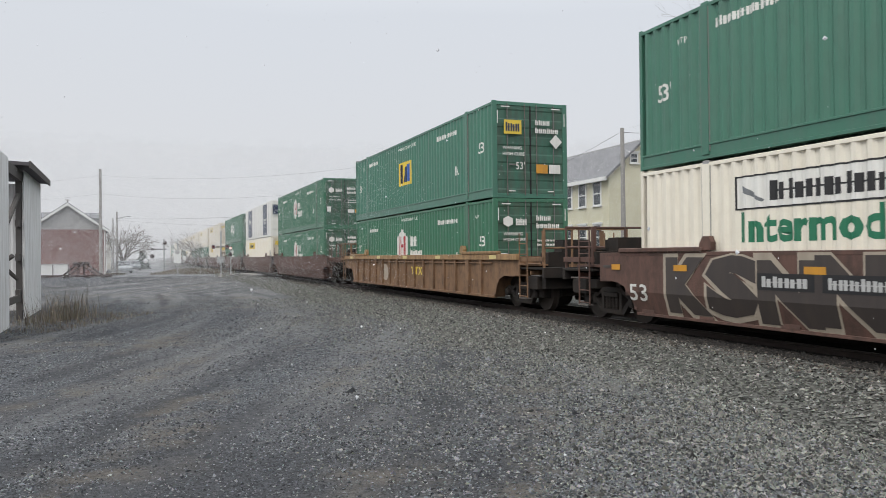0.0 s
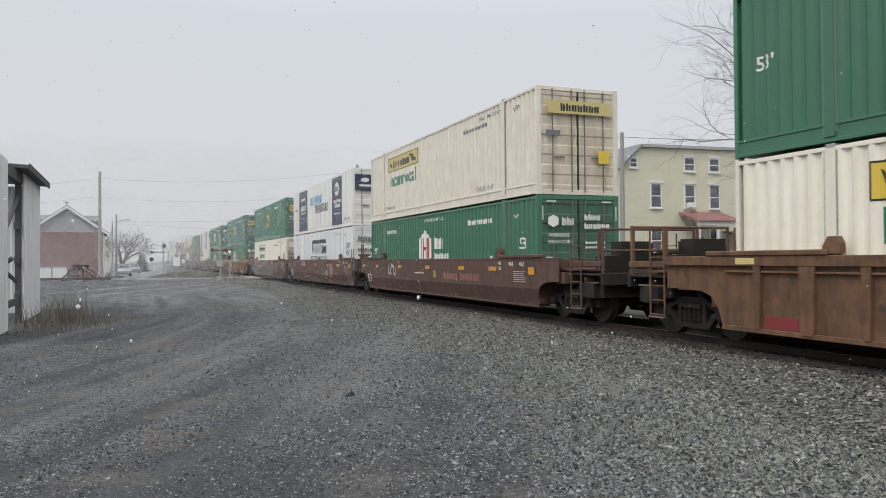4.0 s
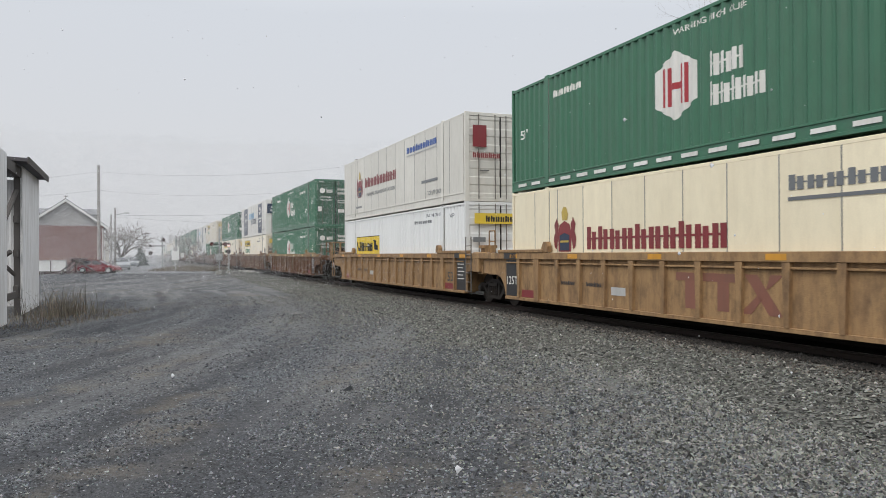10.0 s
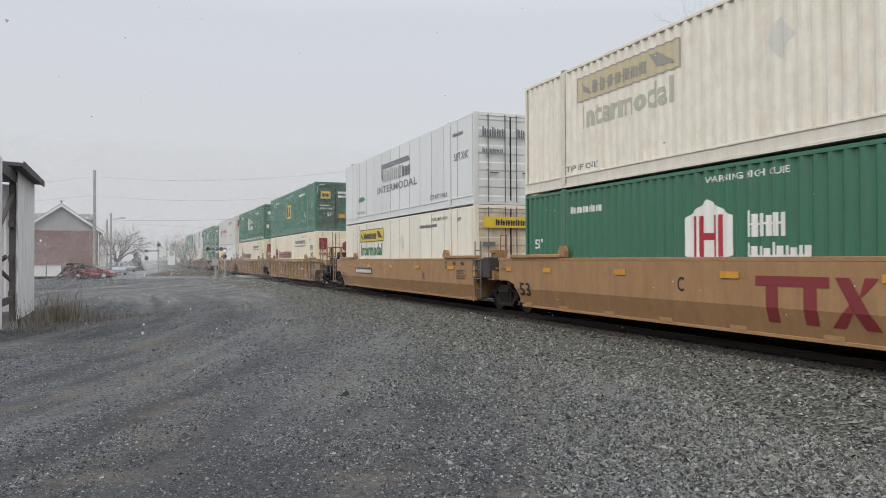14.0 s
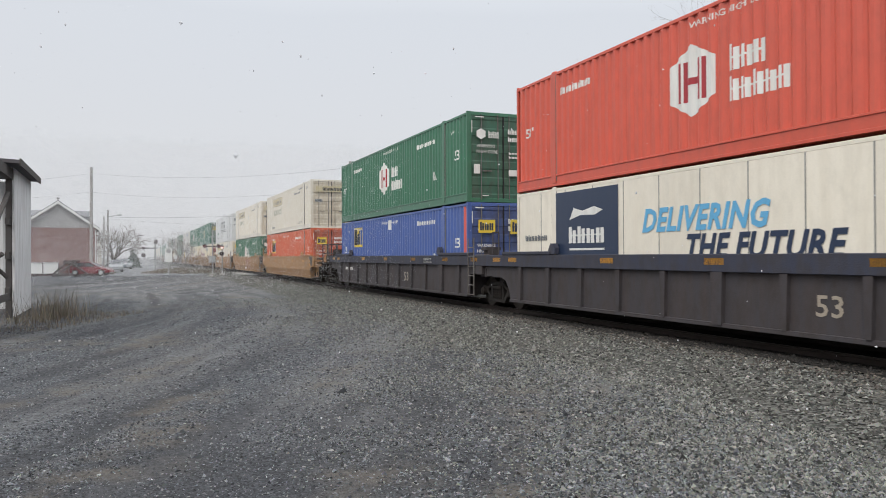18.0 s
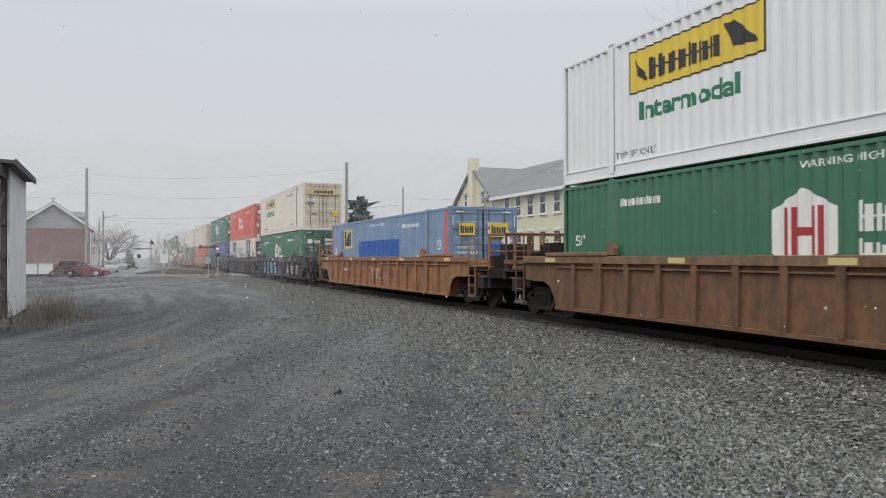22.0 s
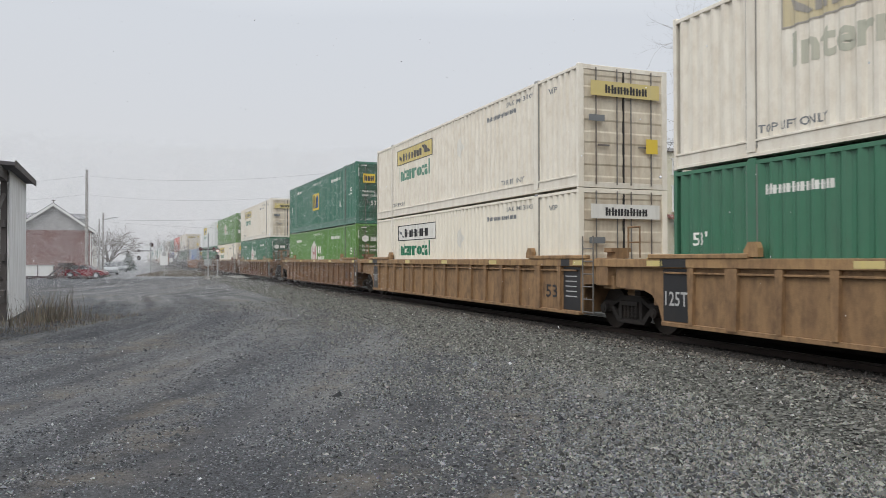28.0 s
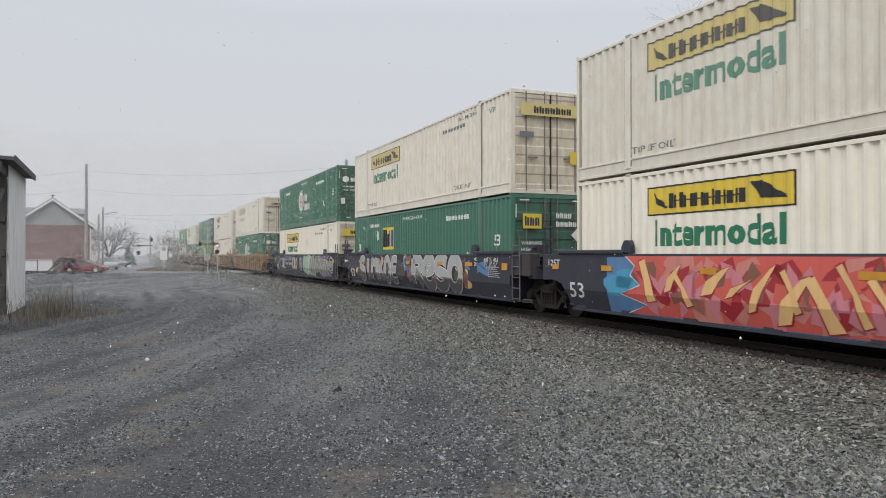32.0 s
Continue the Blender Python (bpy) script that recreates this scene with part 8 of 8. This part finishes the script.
def make_car(name, m, color, label, rough=0.25):
    body_mat = surface(name + "_paint", color, rough=rough, bump=0, dirt=(0.15, 0.13, 0.12), dirt_amount=0.15, spec=0.6)
    car = tagged(empty(name, m), label, "car")
    low = [(-2.15, 0.35), (-2.18, 0.72), (-2.05, 0.93), (-1.3, 0.98), (0.95, 0.95), (1.9, 0.78), (2.15, 0.62), (2.17, 0.36), (1.75, 0.28), (1.70, 0.52), (1.52, 0.66), (1.18, 0.66), (1.0, 0.52), (0.95, 0.25), (-0.95, 0.25), (-1.0, 0.52), (-1.18, 0.66), (-1.52, 0.66), (-1.70, 0.52), (-1.75, 0.30)]
    bm = prism(low, -0.86, 0.86)
    bmesh.ops.bevel(bm, geom=[e for e in bm.edges if abs(e.verts[0].co.y - e.verts[1].co.y) < 0.01], offset=0.05, segments=2, affect="EDGES")
    part("body", bm, body_mat, car)
    cab = [(-1.9, 0.95), (-1.35, 1.38), (-0.9, 1.44), (0.05, 1.43), (0.35, 1.33), (1.1, 0.94)]
    bm = prism(cab, -0.72, 0.72)
    for v in bm.verts:
        if v.co.z > 1.2:
            v.co.y *= 0.86
    part("cabin", bm, M_CARGLASS, car, "dark glazed cabin")
    part("roof", boxes((-1.3, 0.02, -0.63, 0.63, 1.42, 1.47), bevel=0.02), body_mat, car)
    for s in (-1, 1):
        for a, b in (((-1.85, 0.73, 0.95), (-1.32, 0.64, 1.42)), ((-0.45, 0.735, 0.95), (-0.45, 0.64, 1.44)), ((1.08, 0.735, 0.95), (0.05, 0.64, 1.44))):
            part("pillar", rods(((a[0], s * a[1], a[2]), (b[0], s * b[1], b[2]), 0.035), n=6), body_mat, car)
        part("headlight", boxes((1.92, 2.1, s * 0.62 - 0.16, s * 0.62 + 0.16, 0.62, 0.74), bevel=0.02), M_HEADLAMP, car)
        part("tail_light", boxes((-2.2, -2.1, s * 0.66 - 0.12, s * 0.66 + 0.12, 0.68, 0.86), bevel=0.02), M_LENS, car)
        part("mirror", boxes((0.7, 0.85, s * 0.9 - 0.09, s * 0.9 + 0.09, 0.95, 1.07), bevel=0.02), body_mat, car)
        for x in (-1.35, 1.35):
            w = part("wheel", rods(((x, s * 0.68, 0.32), (x, s * 0.87, 0.32), 0.32), n=20), M_TYRE, car)
            part("rim", rods(((x, s * 0.80, 0.32), (x, s * 0.885, 0.32), 0.21), n=14), M_RIM, w)
    return car


RED_CAR = make_car("red_hatchback", pose(-33.1, 73.0, 0.03, 0, 0, 4), (0.20, 0.012, 0.022), "small red hatchback waiting at the level crossing")
RED_CAR.scale = (0.88, 0.88, 0.88)
make_car("grey_sedan", pose(-38.4, 91.5, 0, 0, 0, -66), (0.36, 0.38, 0.40), "silver-grey sedan parked along the street", 0.35)
make_car("dark_sedan", pose(-45.5, 112.0, 0, 0, 0, -66), (0.20, 0.22, 0.24), "dark grey sedan parked farther up the street", 0.35)

# ---- trees ----
# Bark and twig colours are lightened to take in some haze.
M_BARK = surface("grey_brown_bark", (0.125, 0.11, 0.10), rough=0.95, dirt=(0.08, 0.068, 0.06), dirt_amount=0.5, bump=0.4, bump_scale=20)
M_TWIG = surface("brown_twigs", (0.16, 0.135, 0.12), rough=0.95, bump=0)
M_REDTWIG = surface("reddish_twigs", (0.24, 0.15, 0.13), rough=0.95, bump=0)
M_NEEDLE = surface("dark_conifer_needles", (0.07, 0.10, 0.085), rough=0.9, bump=0)


def tubes(segs):
    """Tapered tubes as verts and triangles: each segment is (a, b, ra, rb, sides)."""
    verts, tris = [], []
    for a, b, ra, rb, n in segs:
        d = (b - a)
        if d.length < 1e-5:
            continue
        q = d.to_track_quat("Z", "Y").to_matrix()
        o = len(verts)
        for c, r in ((a, ra), (b, rb)):
            for i in range(n):
                w = 6.28319 * i / n
                verts.append(c + q @ Vector((math.cos(w) * r, math.sin(w) * r, 0)))
        for i in range(n):
            j = (i + 1) % n
            tris += [(o + i, o + j, o + n + j), (o + i, o + n + j, o + n + i)]
    return verts, tris


def grow(rnd, segs, twigs, p, d, length, r, level, spread, droop, top_level):
    steps = 5 if level < 2 else 3
    step = length / steps
    for i in range(steps):
        d = (d + Vector((rnd.gauss(0, 1), rnd.gauss(0, 1), rnd.gauss(0, 0.7))) * (0.10 + 0.05 * level) + Vector((0, 0, droop if level > 1 else 0.05))).normalized()
        q = p + d * step
        r2 = r * (1 - 0.45 / steps)
        (segs if r > 0.018 else twigs).append((p, q, r, r2, 7 if r > 0.12 else (5 if r > 0.04 else 3)))
        if level < top_level and i >= (1 if level else 2):
            for _ in range(2 if level in (2, 3) else 1):
                side = d.cross(Vector((rnd.gauss(0, 1), rnd.gauss(0, 1), rnd.gauss(0, 1)))).normalized()
                nd = (d * rnd.uniform(0.5, 0.9) + side * spread * rnd.uniform(0.6, 1.15)).normalized()
                grow(rnd, segs, twigs, q, nd, length * rnd.uniform(0.5, 0.72), r2 * rnd.uniform(0.38, 0.56), level + 1, spread, droop, top_level)
        p, r = q, r2
    if level < top_level:
        grow(rnd, segs, twigs, p, d, length * 0.6, r * 0.8, level + 1, spread, droop, top_level)


def bare_tree(name, x, y, height, r, seed, label, forks=4, spread=0.8, droop=0.0, twig_mat=None, fork_at=0.25, limit=90000, start=1, thick=1.0, top_level=5):
    rnd = random.Random(seed)
    segs, twigs = [], []
    base, top = Vector((0, 0, -0.1)), Vector((0.15, 0.0, height * fork_at))
    segs.append((base, Vector((0, 0, 0.35)), r * 1.35, r, 9))
    segs.append((Vector((0, 0, 0.35)), top, r, r * 0.85, 9))
    for i in range(forks):
        a = 6.283 * i / forks + rnd.uniform(-0.4, 0.4)
        d = Vector((math.cos(a) * spread * 0.75, math.sin(a) * spread * 0.75, 1.0)).normalized()
        grow(rnd, segs, twigs, top, d, height * rnd.uniform(0.34, 0.44), r * rnd.uniform(0.34, 0.5), start, spread, droop, top_level)
    t = tagged(empty(name, pose(x, y, 0)), label, "tree")
    if thick != 1.0:
        twigs = [(a, b, ra * thick, rb * thick, n) for a, b, ra, rb, n in twigs]
    for nm, data, mat in (("trunk", segs, M_BARK), ("crown", twigs[:limit], twig_mat or M_TWIG)):
        v, f = tubes(data)
        me = bpy.data.meshes.new(nm)
        me.from_pydata(v, [], f)
        me.materials.append(mat)
        part(nm, me, None, t)
    return t


bare_tree("bare_tree", 18.9, 35.0, 15.5, 0.31, 11, "large leafless tree with spreading drooping branches", forks=9, spread=0.74, droop=-0.02, fork_at=0.22, start=1, thick=1.6, top_level=6)
bare_tree("bare_tree", 23.4, 35.5, 14.5, 0.30, 12, "leafless street tree with upright limbs", forks=6, spread=0.74, fork_at=0.22, start=1, thick=1.6, top_level=6)
bare_tree("bare_tree", -43.5, 103.0, 6.6, 0.30, 13, "low wide leafless tree beside the street", forks=8, spread=1.0, fork_at=0.2, start=2, thick=2.6)
bare_tree("red_twig_tree", 27.5, 48.0, 6.5, 0.14, 14, "small tree with reddish bare twigs", forks=5, spread=0.9, twig_mat=M_REDTWIG, start=2, thick=1.8)
bare_tree("bare_tree", -9.5, 72.0, 8.6, 0.16, 15, "slender bare tree beyond the track", forks=5, spread=0.7, start=2, thick=1.6)
bare_tree("red_twig_tree", -13.5, 78.0, 5.6, 0.14, 16, "low scrub tree with reddish twigs", forks=6, spread=1.0, twig_mat=M_REDTWIG, start=2, thick=2.2)
bare_tree("red_twig_tree", -9.0, 80.0, 5.4, 0.14, 17, "low scrub tree with reddish twigs", forks=6, spread=1.0, twig_mat=M_REDTWIG, start=2, thick=2.2)
for i, (x, y, h) in enumerate(((-52, 150, 7.5), (-47, 140, 6.0), (-56, 170, 9.0), (-42, 128, 4.6), (-60, 190, 8.0), (-50, 160, 6.5), (-70, 215, 9), (-46, 150, 5.0))):
    bare_tree("bare_tree", x, y, h, 0.16, 30 + i, "leafless scrub tree along the line in the distance", forks=5, spread=0.95, twig_mat=M_TWIG, start=3, thick=3.0)


def conifer(x, y, height, radius, seed, label):
    rnd = random.Random(seed)
    verts, tris = [], []
    for i in range(900):
        h = rnd.random() ** 1.3
        rr = radius * (1 - h) ** 0.8 * rnd.uniform(0.55, 1.08)
        a = rnd.uniform(0, 6.283)
        c = Vector((math.cos(a) * rr, math.sin(a) * rr, 0.15 + h * height))
        s = 0.28 * rnd.uniform(0.6, 1.3) * height / 4
        o = len(verts)
        for _ in range(3):
            verts.append(c + Vector((rnd.gauss(0, s), rnd.gauss(0, s), rnd.gauss(0, s * 0.7))))
        tris.append((o, o + 1, o + 2))
    t = tagged(empty("conifer", pose(x, y, 0)), label, "tree")
    part("trunk", rods(((0, 0, -0.1), (0, 0, height * 0.8), 0.1), n=7), M_BARK, t)
    me = bpy.data.meshes.new("crown")
    me.from_pydata(verts, [], tris)
    me.materials.append(M_NEEDLE)
    part("crown", me, None, t)


conifer(-49.0, 124.0, 2.6, 1.1, 41, "dark rounded evergreen by the street")
conifer(-6.3, 67.5, 6.6, 2.0, 42, "dark ragged evergreen beyond the track")


# ---- right side: yellow house, apartments ----
def yellow_house():
    h = tagged(empty("yellow_house", Matrix.Translation((10.5, 48.0, 0)) @ Matrix.Rotation(math.atan2(0.356, 0.934), 4, "Z")), "three-storey pale yellow house with a grey roof", "house")
    part("wall", prism([(0, 0), (10.4, 0), (10.4, 8.95), (2.46, 8.85), (0, 6.65)], 0, 15.2), M_YELLOW, h)
    part("roof", prism([(-0.35, 6.42), (-0.35, 6.58), (2.46, 9.05), (2.46, 8.88)], -0.25, 16.5), M_SHINGLE, h, "grey shingled roof slope")
    part("flat_roof", prism([(2.40, 8.87), (2.40, 9.06), (10.65, 9.16), (10.65, 8.97)], -0.22, 15.4), M_SIDING, h)
    part("cornice", boxes((-0.42, -0.30, -0.25, 15.1, 6.36, 6.6)), M_TRIM, h)
    part("cross_wing", prism([(15.1, 0), (22.6, 0), (22.6, 6.7), (18.9, 9.35), (15.1, 6.7)], -0.12, 8.0, "x"), M_YELLOW, h)
    for s in (-1, 1):
        part("wing_roof", prism([(18.9, 9.38), (18.9, 9.56), (18.9 + s * 4.05, 6.62), (18.9 + s * 4.05, 6.44)], -0.4, 8.0, "x"), M_SHINGLE, h)
    for y in (16.9, 20.5):
        window(h, Matrix.Translation((-0.12, y, 6.2)) @ Matrix.Rotation(-math.pi / 2, 4, "Z"), 0.55, 1.1)
        window(h, Matrix.Translation((-0.12, y, 3.4)) @ Matrix.Rotation(-math.pi / 2, 4, "Z"), 0.8, 1.5)
    part("chimney", boxes((-0.5, 0.2, 18.4, 19.3, 0.0, 10.3), bevel=0.02), M_YELLOW, h, "yellow painted end chimney")
    for y in (1.3, 3.1, 4.9, 6.9, 8.8, 10.7, 12.6):
        for z, hh in ((4.88, 1.5), (2.08, 1.5)):
            window(h, Matrix.Translation((0, y, z)) @ Matrix.Rotation(-math.pi / 2, 4, "Z"), 0.8, hh)
    for x in (6.27, 8.3):
        window(h, Matrix.Translation((x, 0, 5.0)), 0.72, 1.5)
        window(h, Matrix.Translation((x, 0, 7.45)), 0.72, 0.85)
    window(h, Matrix.Translation((1.9, 0, 7.55)), 0.45, 0.55)
    window(h, Matrix.Translation((8.3, 0, 2.1)), 0.72, 1.5)
    window(h, Matrix.Translation((3.6, 0, 2.1)), 0.72, 1.5)
    window(h, Matrix.Translation((3.6, 0, 5.0)), 0.72, 1.5)
    part("air_conditioner", boxes((6.0, 6.5, -0.4, 0.0, 5.02, 5.35), bevel=0.02), M_TRIM, h)
    part("porch_roof", prism([(0.0, 4.75), (-1.9, 4.12), (-1.9, 4.0), (0.0, 4.55)], 5.4, 8.9, "x"), M_REDROOF, h, "red shingled porch roof")
    for x in (5.6, 7.1, 8.7):
        part("porch_post", boxes((x - 0.07, x + 0.07, -1.8, -1.66, 0, 4.02)), M_TRIM, h)
    part("porch_beam", boxes((5.5, 8.8, -1.82, -1.64, 3.78, 4.0)), M_TRIM, h)
    part("door", boxes((6.5, 7.4, -0.06, 0.0, 1.0, 3.1)), M_BROWNWALL, h)
    part("lean_to", prism([(8.95, 0), (14.8, 0), (14.8, 2.9), (10.4, 5.9), (8.95, 5.9)], 0.4, 6.0), M_YELLOW, h)
    part("lean_to_roof", prism([(14.95, 2.8), (14.95, 2.95), (10.4, 6.08), (10.4, 5.92)], 0.1, 6.2), M_BROWNROOF, h)
    part("carport_roof", prism([(0.4, 3.55), (-3.0, 3.1), (-3.0, 2.98), (0.4, 3.4)], 9.0, 13.4, "x"), M_ROOFDARK, h)
    for x in (9.1, 11.2, 13.3):
        part("carport_post", boxes((x - 0.06, x + 0.06, -2.9, -2.78, 0, 3.0)), M_BROWNWALL, h)
    part("carport_wall", boxes((9.0, 13.4, 0.3, 0.38, 0, 3.0)), M_BROWNWALL, h)


yellow_house()


def apartments():
    a = tagged(empty("apartment_building", pose(31.5, 80.0, 0, 0, 0, 4)), "long two-storey apartment building with a balcony walkway", "apartment building")
    part("wall", boxes((0, 34, 0, 9, 0, 6.8)), M_CREAMWALL, a)
    part("roof", prism([(-1.6, 6.6), (-1.6, 6.8), (4.5, 8.6), (10.0, 6.8), (10.0, 6.6)], -0.6, 34.6, "x"), M_BROWNROOF, a)
    part("walkway", boxes((0, 34, -1.5, 0, 3.75, 3.95)), M_TRIM, a)
    part("balustrade", boxes((0, 34, -1.5, -1.44, 3.95, 5.0)), M_TRIM, a, "white boarded balustrade")
    for i in range(9):
        part("walkway_post", boxes((i * 4.2 + 0.1, i * 4.2 + 0.24, -1.48, -1.34, 0, 6.6)), M_TRIM, a)
    for i in range(8):
        window(a, Matrix.Translation((1.6 + i * 4.2, 0, 4.75)), 1.3, 1.2, False)
        part("door", boxes((3.0 + i * 4.2, 3.9 + i * 4.2, -0.05, 0, 3.95, 6.0)), M_BROWNWALL, a)
        window(a, Matrix.Translation((1.6 + i * 4.2, 0, 1.2)), 1.3, 1.3, False)
    for x in (9.0, 22.0):
        part("stair", prism([(0, 0), (0.4, 0), (4.4, 3.8), (4.0, 3.8)], -2.4, -1.6), M_TRIM, a, at=Matrix.Translation((x, 0, 0)))
    part("chimney", boxes((5, 5.4, 4, 4.4, 8, 9.6)), M_GALV, a)


apartments()
M_FLAG = surface("faded_flag_cloth", (0.42, 0.22, 0.22), rough=0.9, dirt=(0.25, 0.25, 0.35), dirt_amount=0.6, scale=4)
fp = tagged(empty("flagpole", pose(18.6, 46.0, 0)), "white flagpole with a limp faded flag", "flagpole")
part("shaft", rods(((0, 0, 0), (0, 0, 6.8), 0.04), n=8), M_TRIM, fp)
part("flag", prism([(-0.04, 6.3), (-0.10, 6.28), (-0.42, 5.7), (-0.36, 4.9), (-0.1, 5.0), (-0.04, 5.3)], -0.015, 0.015), M_FLAG, fp)
sh = tagged(empty("garden_shed", pose(27.5, 60.0, 0, 0, 0, 10)), "low brown boarded shed beyond the tree", "shed")
part("wall", boxes((-3, 4, 0, 4, 0, 2.9)), M_BROWNWALL, sh)
part("roof", prism([(-0.3, 2.8), (-0.3, 2.95), (2.0, 3.7), (4.3, 2.95), (4.3, 2.8)], -3.3, 4.3, "x"), M_BROWNROOF, sh)


def white_house(x, y, rot, w, d, hh, label, wallmat, roofmat):
    h = tagged(empty("house", pose(x, y, 0, 0, 0, rot)), label, "house")
    part("wall", prism([(-w / 2, 0), (w / 2, 0), (w / 2, hh), (0, hh + w * 0.32), (-w / 2, hh)], 0, d), wallmat, h)
    for s in (-1, 1):
        part("roof", prism([(0, hh + w * 0.32), (0, hh + w * 0.32 + 0.15), (s * (w / 2 + 0.35), hh - 0.05), (s * (w / 2 + 0.35), hh - 0.2)], -0.3, d + 0.3), roofmat, h)
    for z in (0.9, 3.6):
        if z + 1.4 < hh + 0.6:
            for px in (-w / 4, w / 4):
                window(h, Matrix.Translation((px, 0, z)), 0.85, 1.35)
            for i in range(3):
                window(h, Matrix.Translation((w / 2, d * (0.2 + 0.3 * i), z)) @ Matrix.Rotation(math.pi / 2, 4, "Z"), 0.85, 1.35)
    return h


white_house(-49.5, 104, 24, 6.5, 9, 4.6, "white clapboard house along the street", M_TRIM, M_SHINGLE)
white_house(-58, 124, 24, 7, 9, 4.8, "cream house farther along the street", M_CREAMWALL, M_SHINGLE)
white_house(-70, 150, 24, 7, 10, 5.0, "pale grey house in the distance", M_SIDING, M_SHINGLE)
white_house(2.5, 92, -20, 9, 12, 5.0, "reddish brick house beyond the track", M_BRICK, M_REDROOF)
white_house(-20, 150, -14, 9, 12, 5.2, "grey house far beyond the track", M_SIDING, M_SHINGLE)
yard_stones()
bed_stones()


# ---- falling snow: loose flakes near; far off, haze imitated by thin slivers ----
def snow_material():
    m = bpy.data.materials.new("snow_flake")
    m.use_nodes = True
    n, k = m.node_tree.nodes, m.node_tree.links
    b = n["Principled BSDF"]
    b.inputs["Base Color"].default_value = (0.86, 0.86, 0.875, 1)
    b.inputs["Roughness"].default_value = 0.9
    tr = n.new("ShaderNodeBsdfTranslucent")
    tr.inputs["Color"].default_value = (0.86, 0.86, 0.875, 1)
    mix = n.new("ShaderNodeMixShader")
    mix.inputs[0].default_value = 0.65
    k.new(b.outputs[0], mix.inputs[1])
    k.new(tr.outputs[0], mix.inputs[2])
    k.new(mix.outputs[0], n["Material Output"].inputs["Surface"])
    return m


M_SNOW = snow_material()


def near_snow():
    rs = np.random.RandomState(19)
    n = 13000
    y = rs.uniform(2.2, 44, n)
    x = rs.uniform(-1, 1, n) * (0.62 * y + 9) - 4
    z = rs.uniform(-0.2, 50, n)
    size = rs.gamma(3.0, 0.0042, n) + 0.007
    base = np.array([(1, 0, 0), (-0.5, 0.87, 0), (-0.5, -0.87, 0), (0, 0, 1.0), (0, 0, -1.0)])
    tri = np.array([(0, 1, 3), (1, 2, 3), (2, 0, 3), (1, 0, 4), (2, 1, 4), (0, 2, 4)])
    v = base[None] * rs.uniform(0.5, 1.2, (n, 5, 1)) * (size / 2)[:, None, None] + np.c_[x, y, z][:, None, :]
    f = (tri[None] + (np.arange(n) * 5)[:, None, None]).reshape(-1, 3)
    return soup("falling_snow", v.reshape(-1, 3), f, M_SNOW, "loose white snowflakes falling through the air", "snow")


NEAR_SNOW = near_snow()


def far_haze():
    """Stand-in for the haze of distant snow: thin still slivers, larger the farther they are."""
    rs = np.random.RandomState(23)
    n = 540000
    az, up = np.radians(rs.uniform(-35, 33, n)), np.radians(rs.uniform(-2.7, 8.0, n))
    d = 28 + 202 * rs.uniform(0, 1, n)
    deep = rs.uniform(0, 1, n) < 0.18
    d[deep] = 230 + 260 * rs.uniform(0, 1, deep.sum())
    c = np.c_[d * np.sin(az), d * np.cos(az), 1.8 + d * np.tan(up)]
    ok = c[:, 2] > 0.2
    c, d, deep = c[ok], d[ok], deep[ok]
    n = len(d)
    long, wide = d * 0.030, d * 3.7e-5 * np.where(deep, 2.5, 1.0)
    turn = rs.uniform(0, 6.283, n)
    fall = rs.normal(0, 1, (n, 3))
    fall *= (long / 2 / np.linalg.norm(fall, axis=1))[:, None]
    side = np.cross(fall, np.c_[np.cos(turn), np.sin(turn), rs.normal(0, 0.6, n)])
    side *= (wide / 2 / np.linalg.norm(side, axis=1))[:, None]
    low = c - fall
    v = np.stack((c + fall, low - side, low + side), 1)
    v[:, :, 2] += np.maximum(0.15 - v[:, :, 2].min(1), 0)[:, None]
    return soup("snow_haze", v.reshape(-1, 3), np.arange(n * 3).reshape(-1, 3), M_SNOW, "thin still slivers that stand in for snow haze far off", "snow")


far_haze()


def motions():
    times = [float(t) for t in range(33)]
    for ob, off, z, _ in ROLLING:
        walk(ob, [(t, on_line(run(t) - off, z)) for t in times])

    fronts = ((0.0, -77.0), (4.0, -47.0), (5.0, -39.3), (5.5, -35.7), (5.8, -33.7), (6.0, -32.3), (6.25, -31.65), (6.5, -31.3), (6.8, -31.08), (7.2, -31.0), (32.0, -31.0))
    walk(RED_CAR, [(t, pose(x - 1.9, 73.0 + (x + 31.0) * 0.07, 0.03, 0, 0, 4)) for t, x in fronts])

    walk(NEAR_SNOW, [(t, pose(0.30 * t, 0, -1.15 * t)) for t in (0.0, 8.0, 16.0, 24.0, 32.0)])


motions()
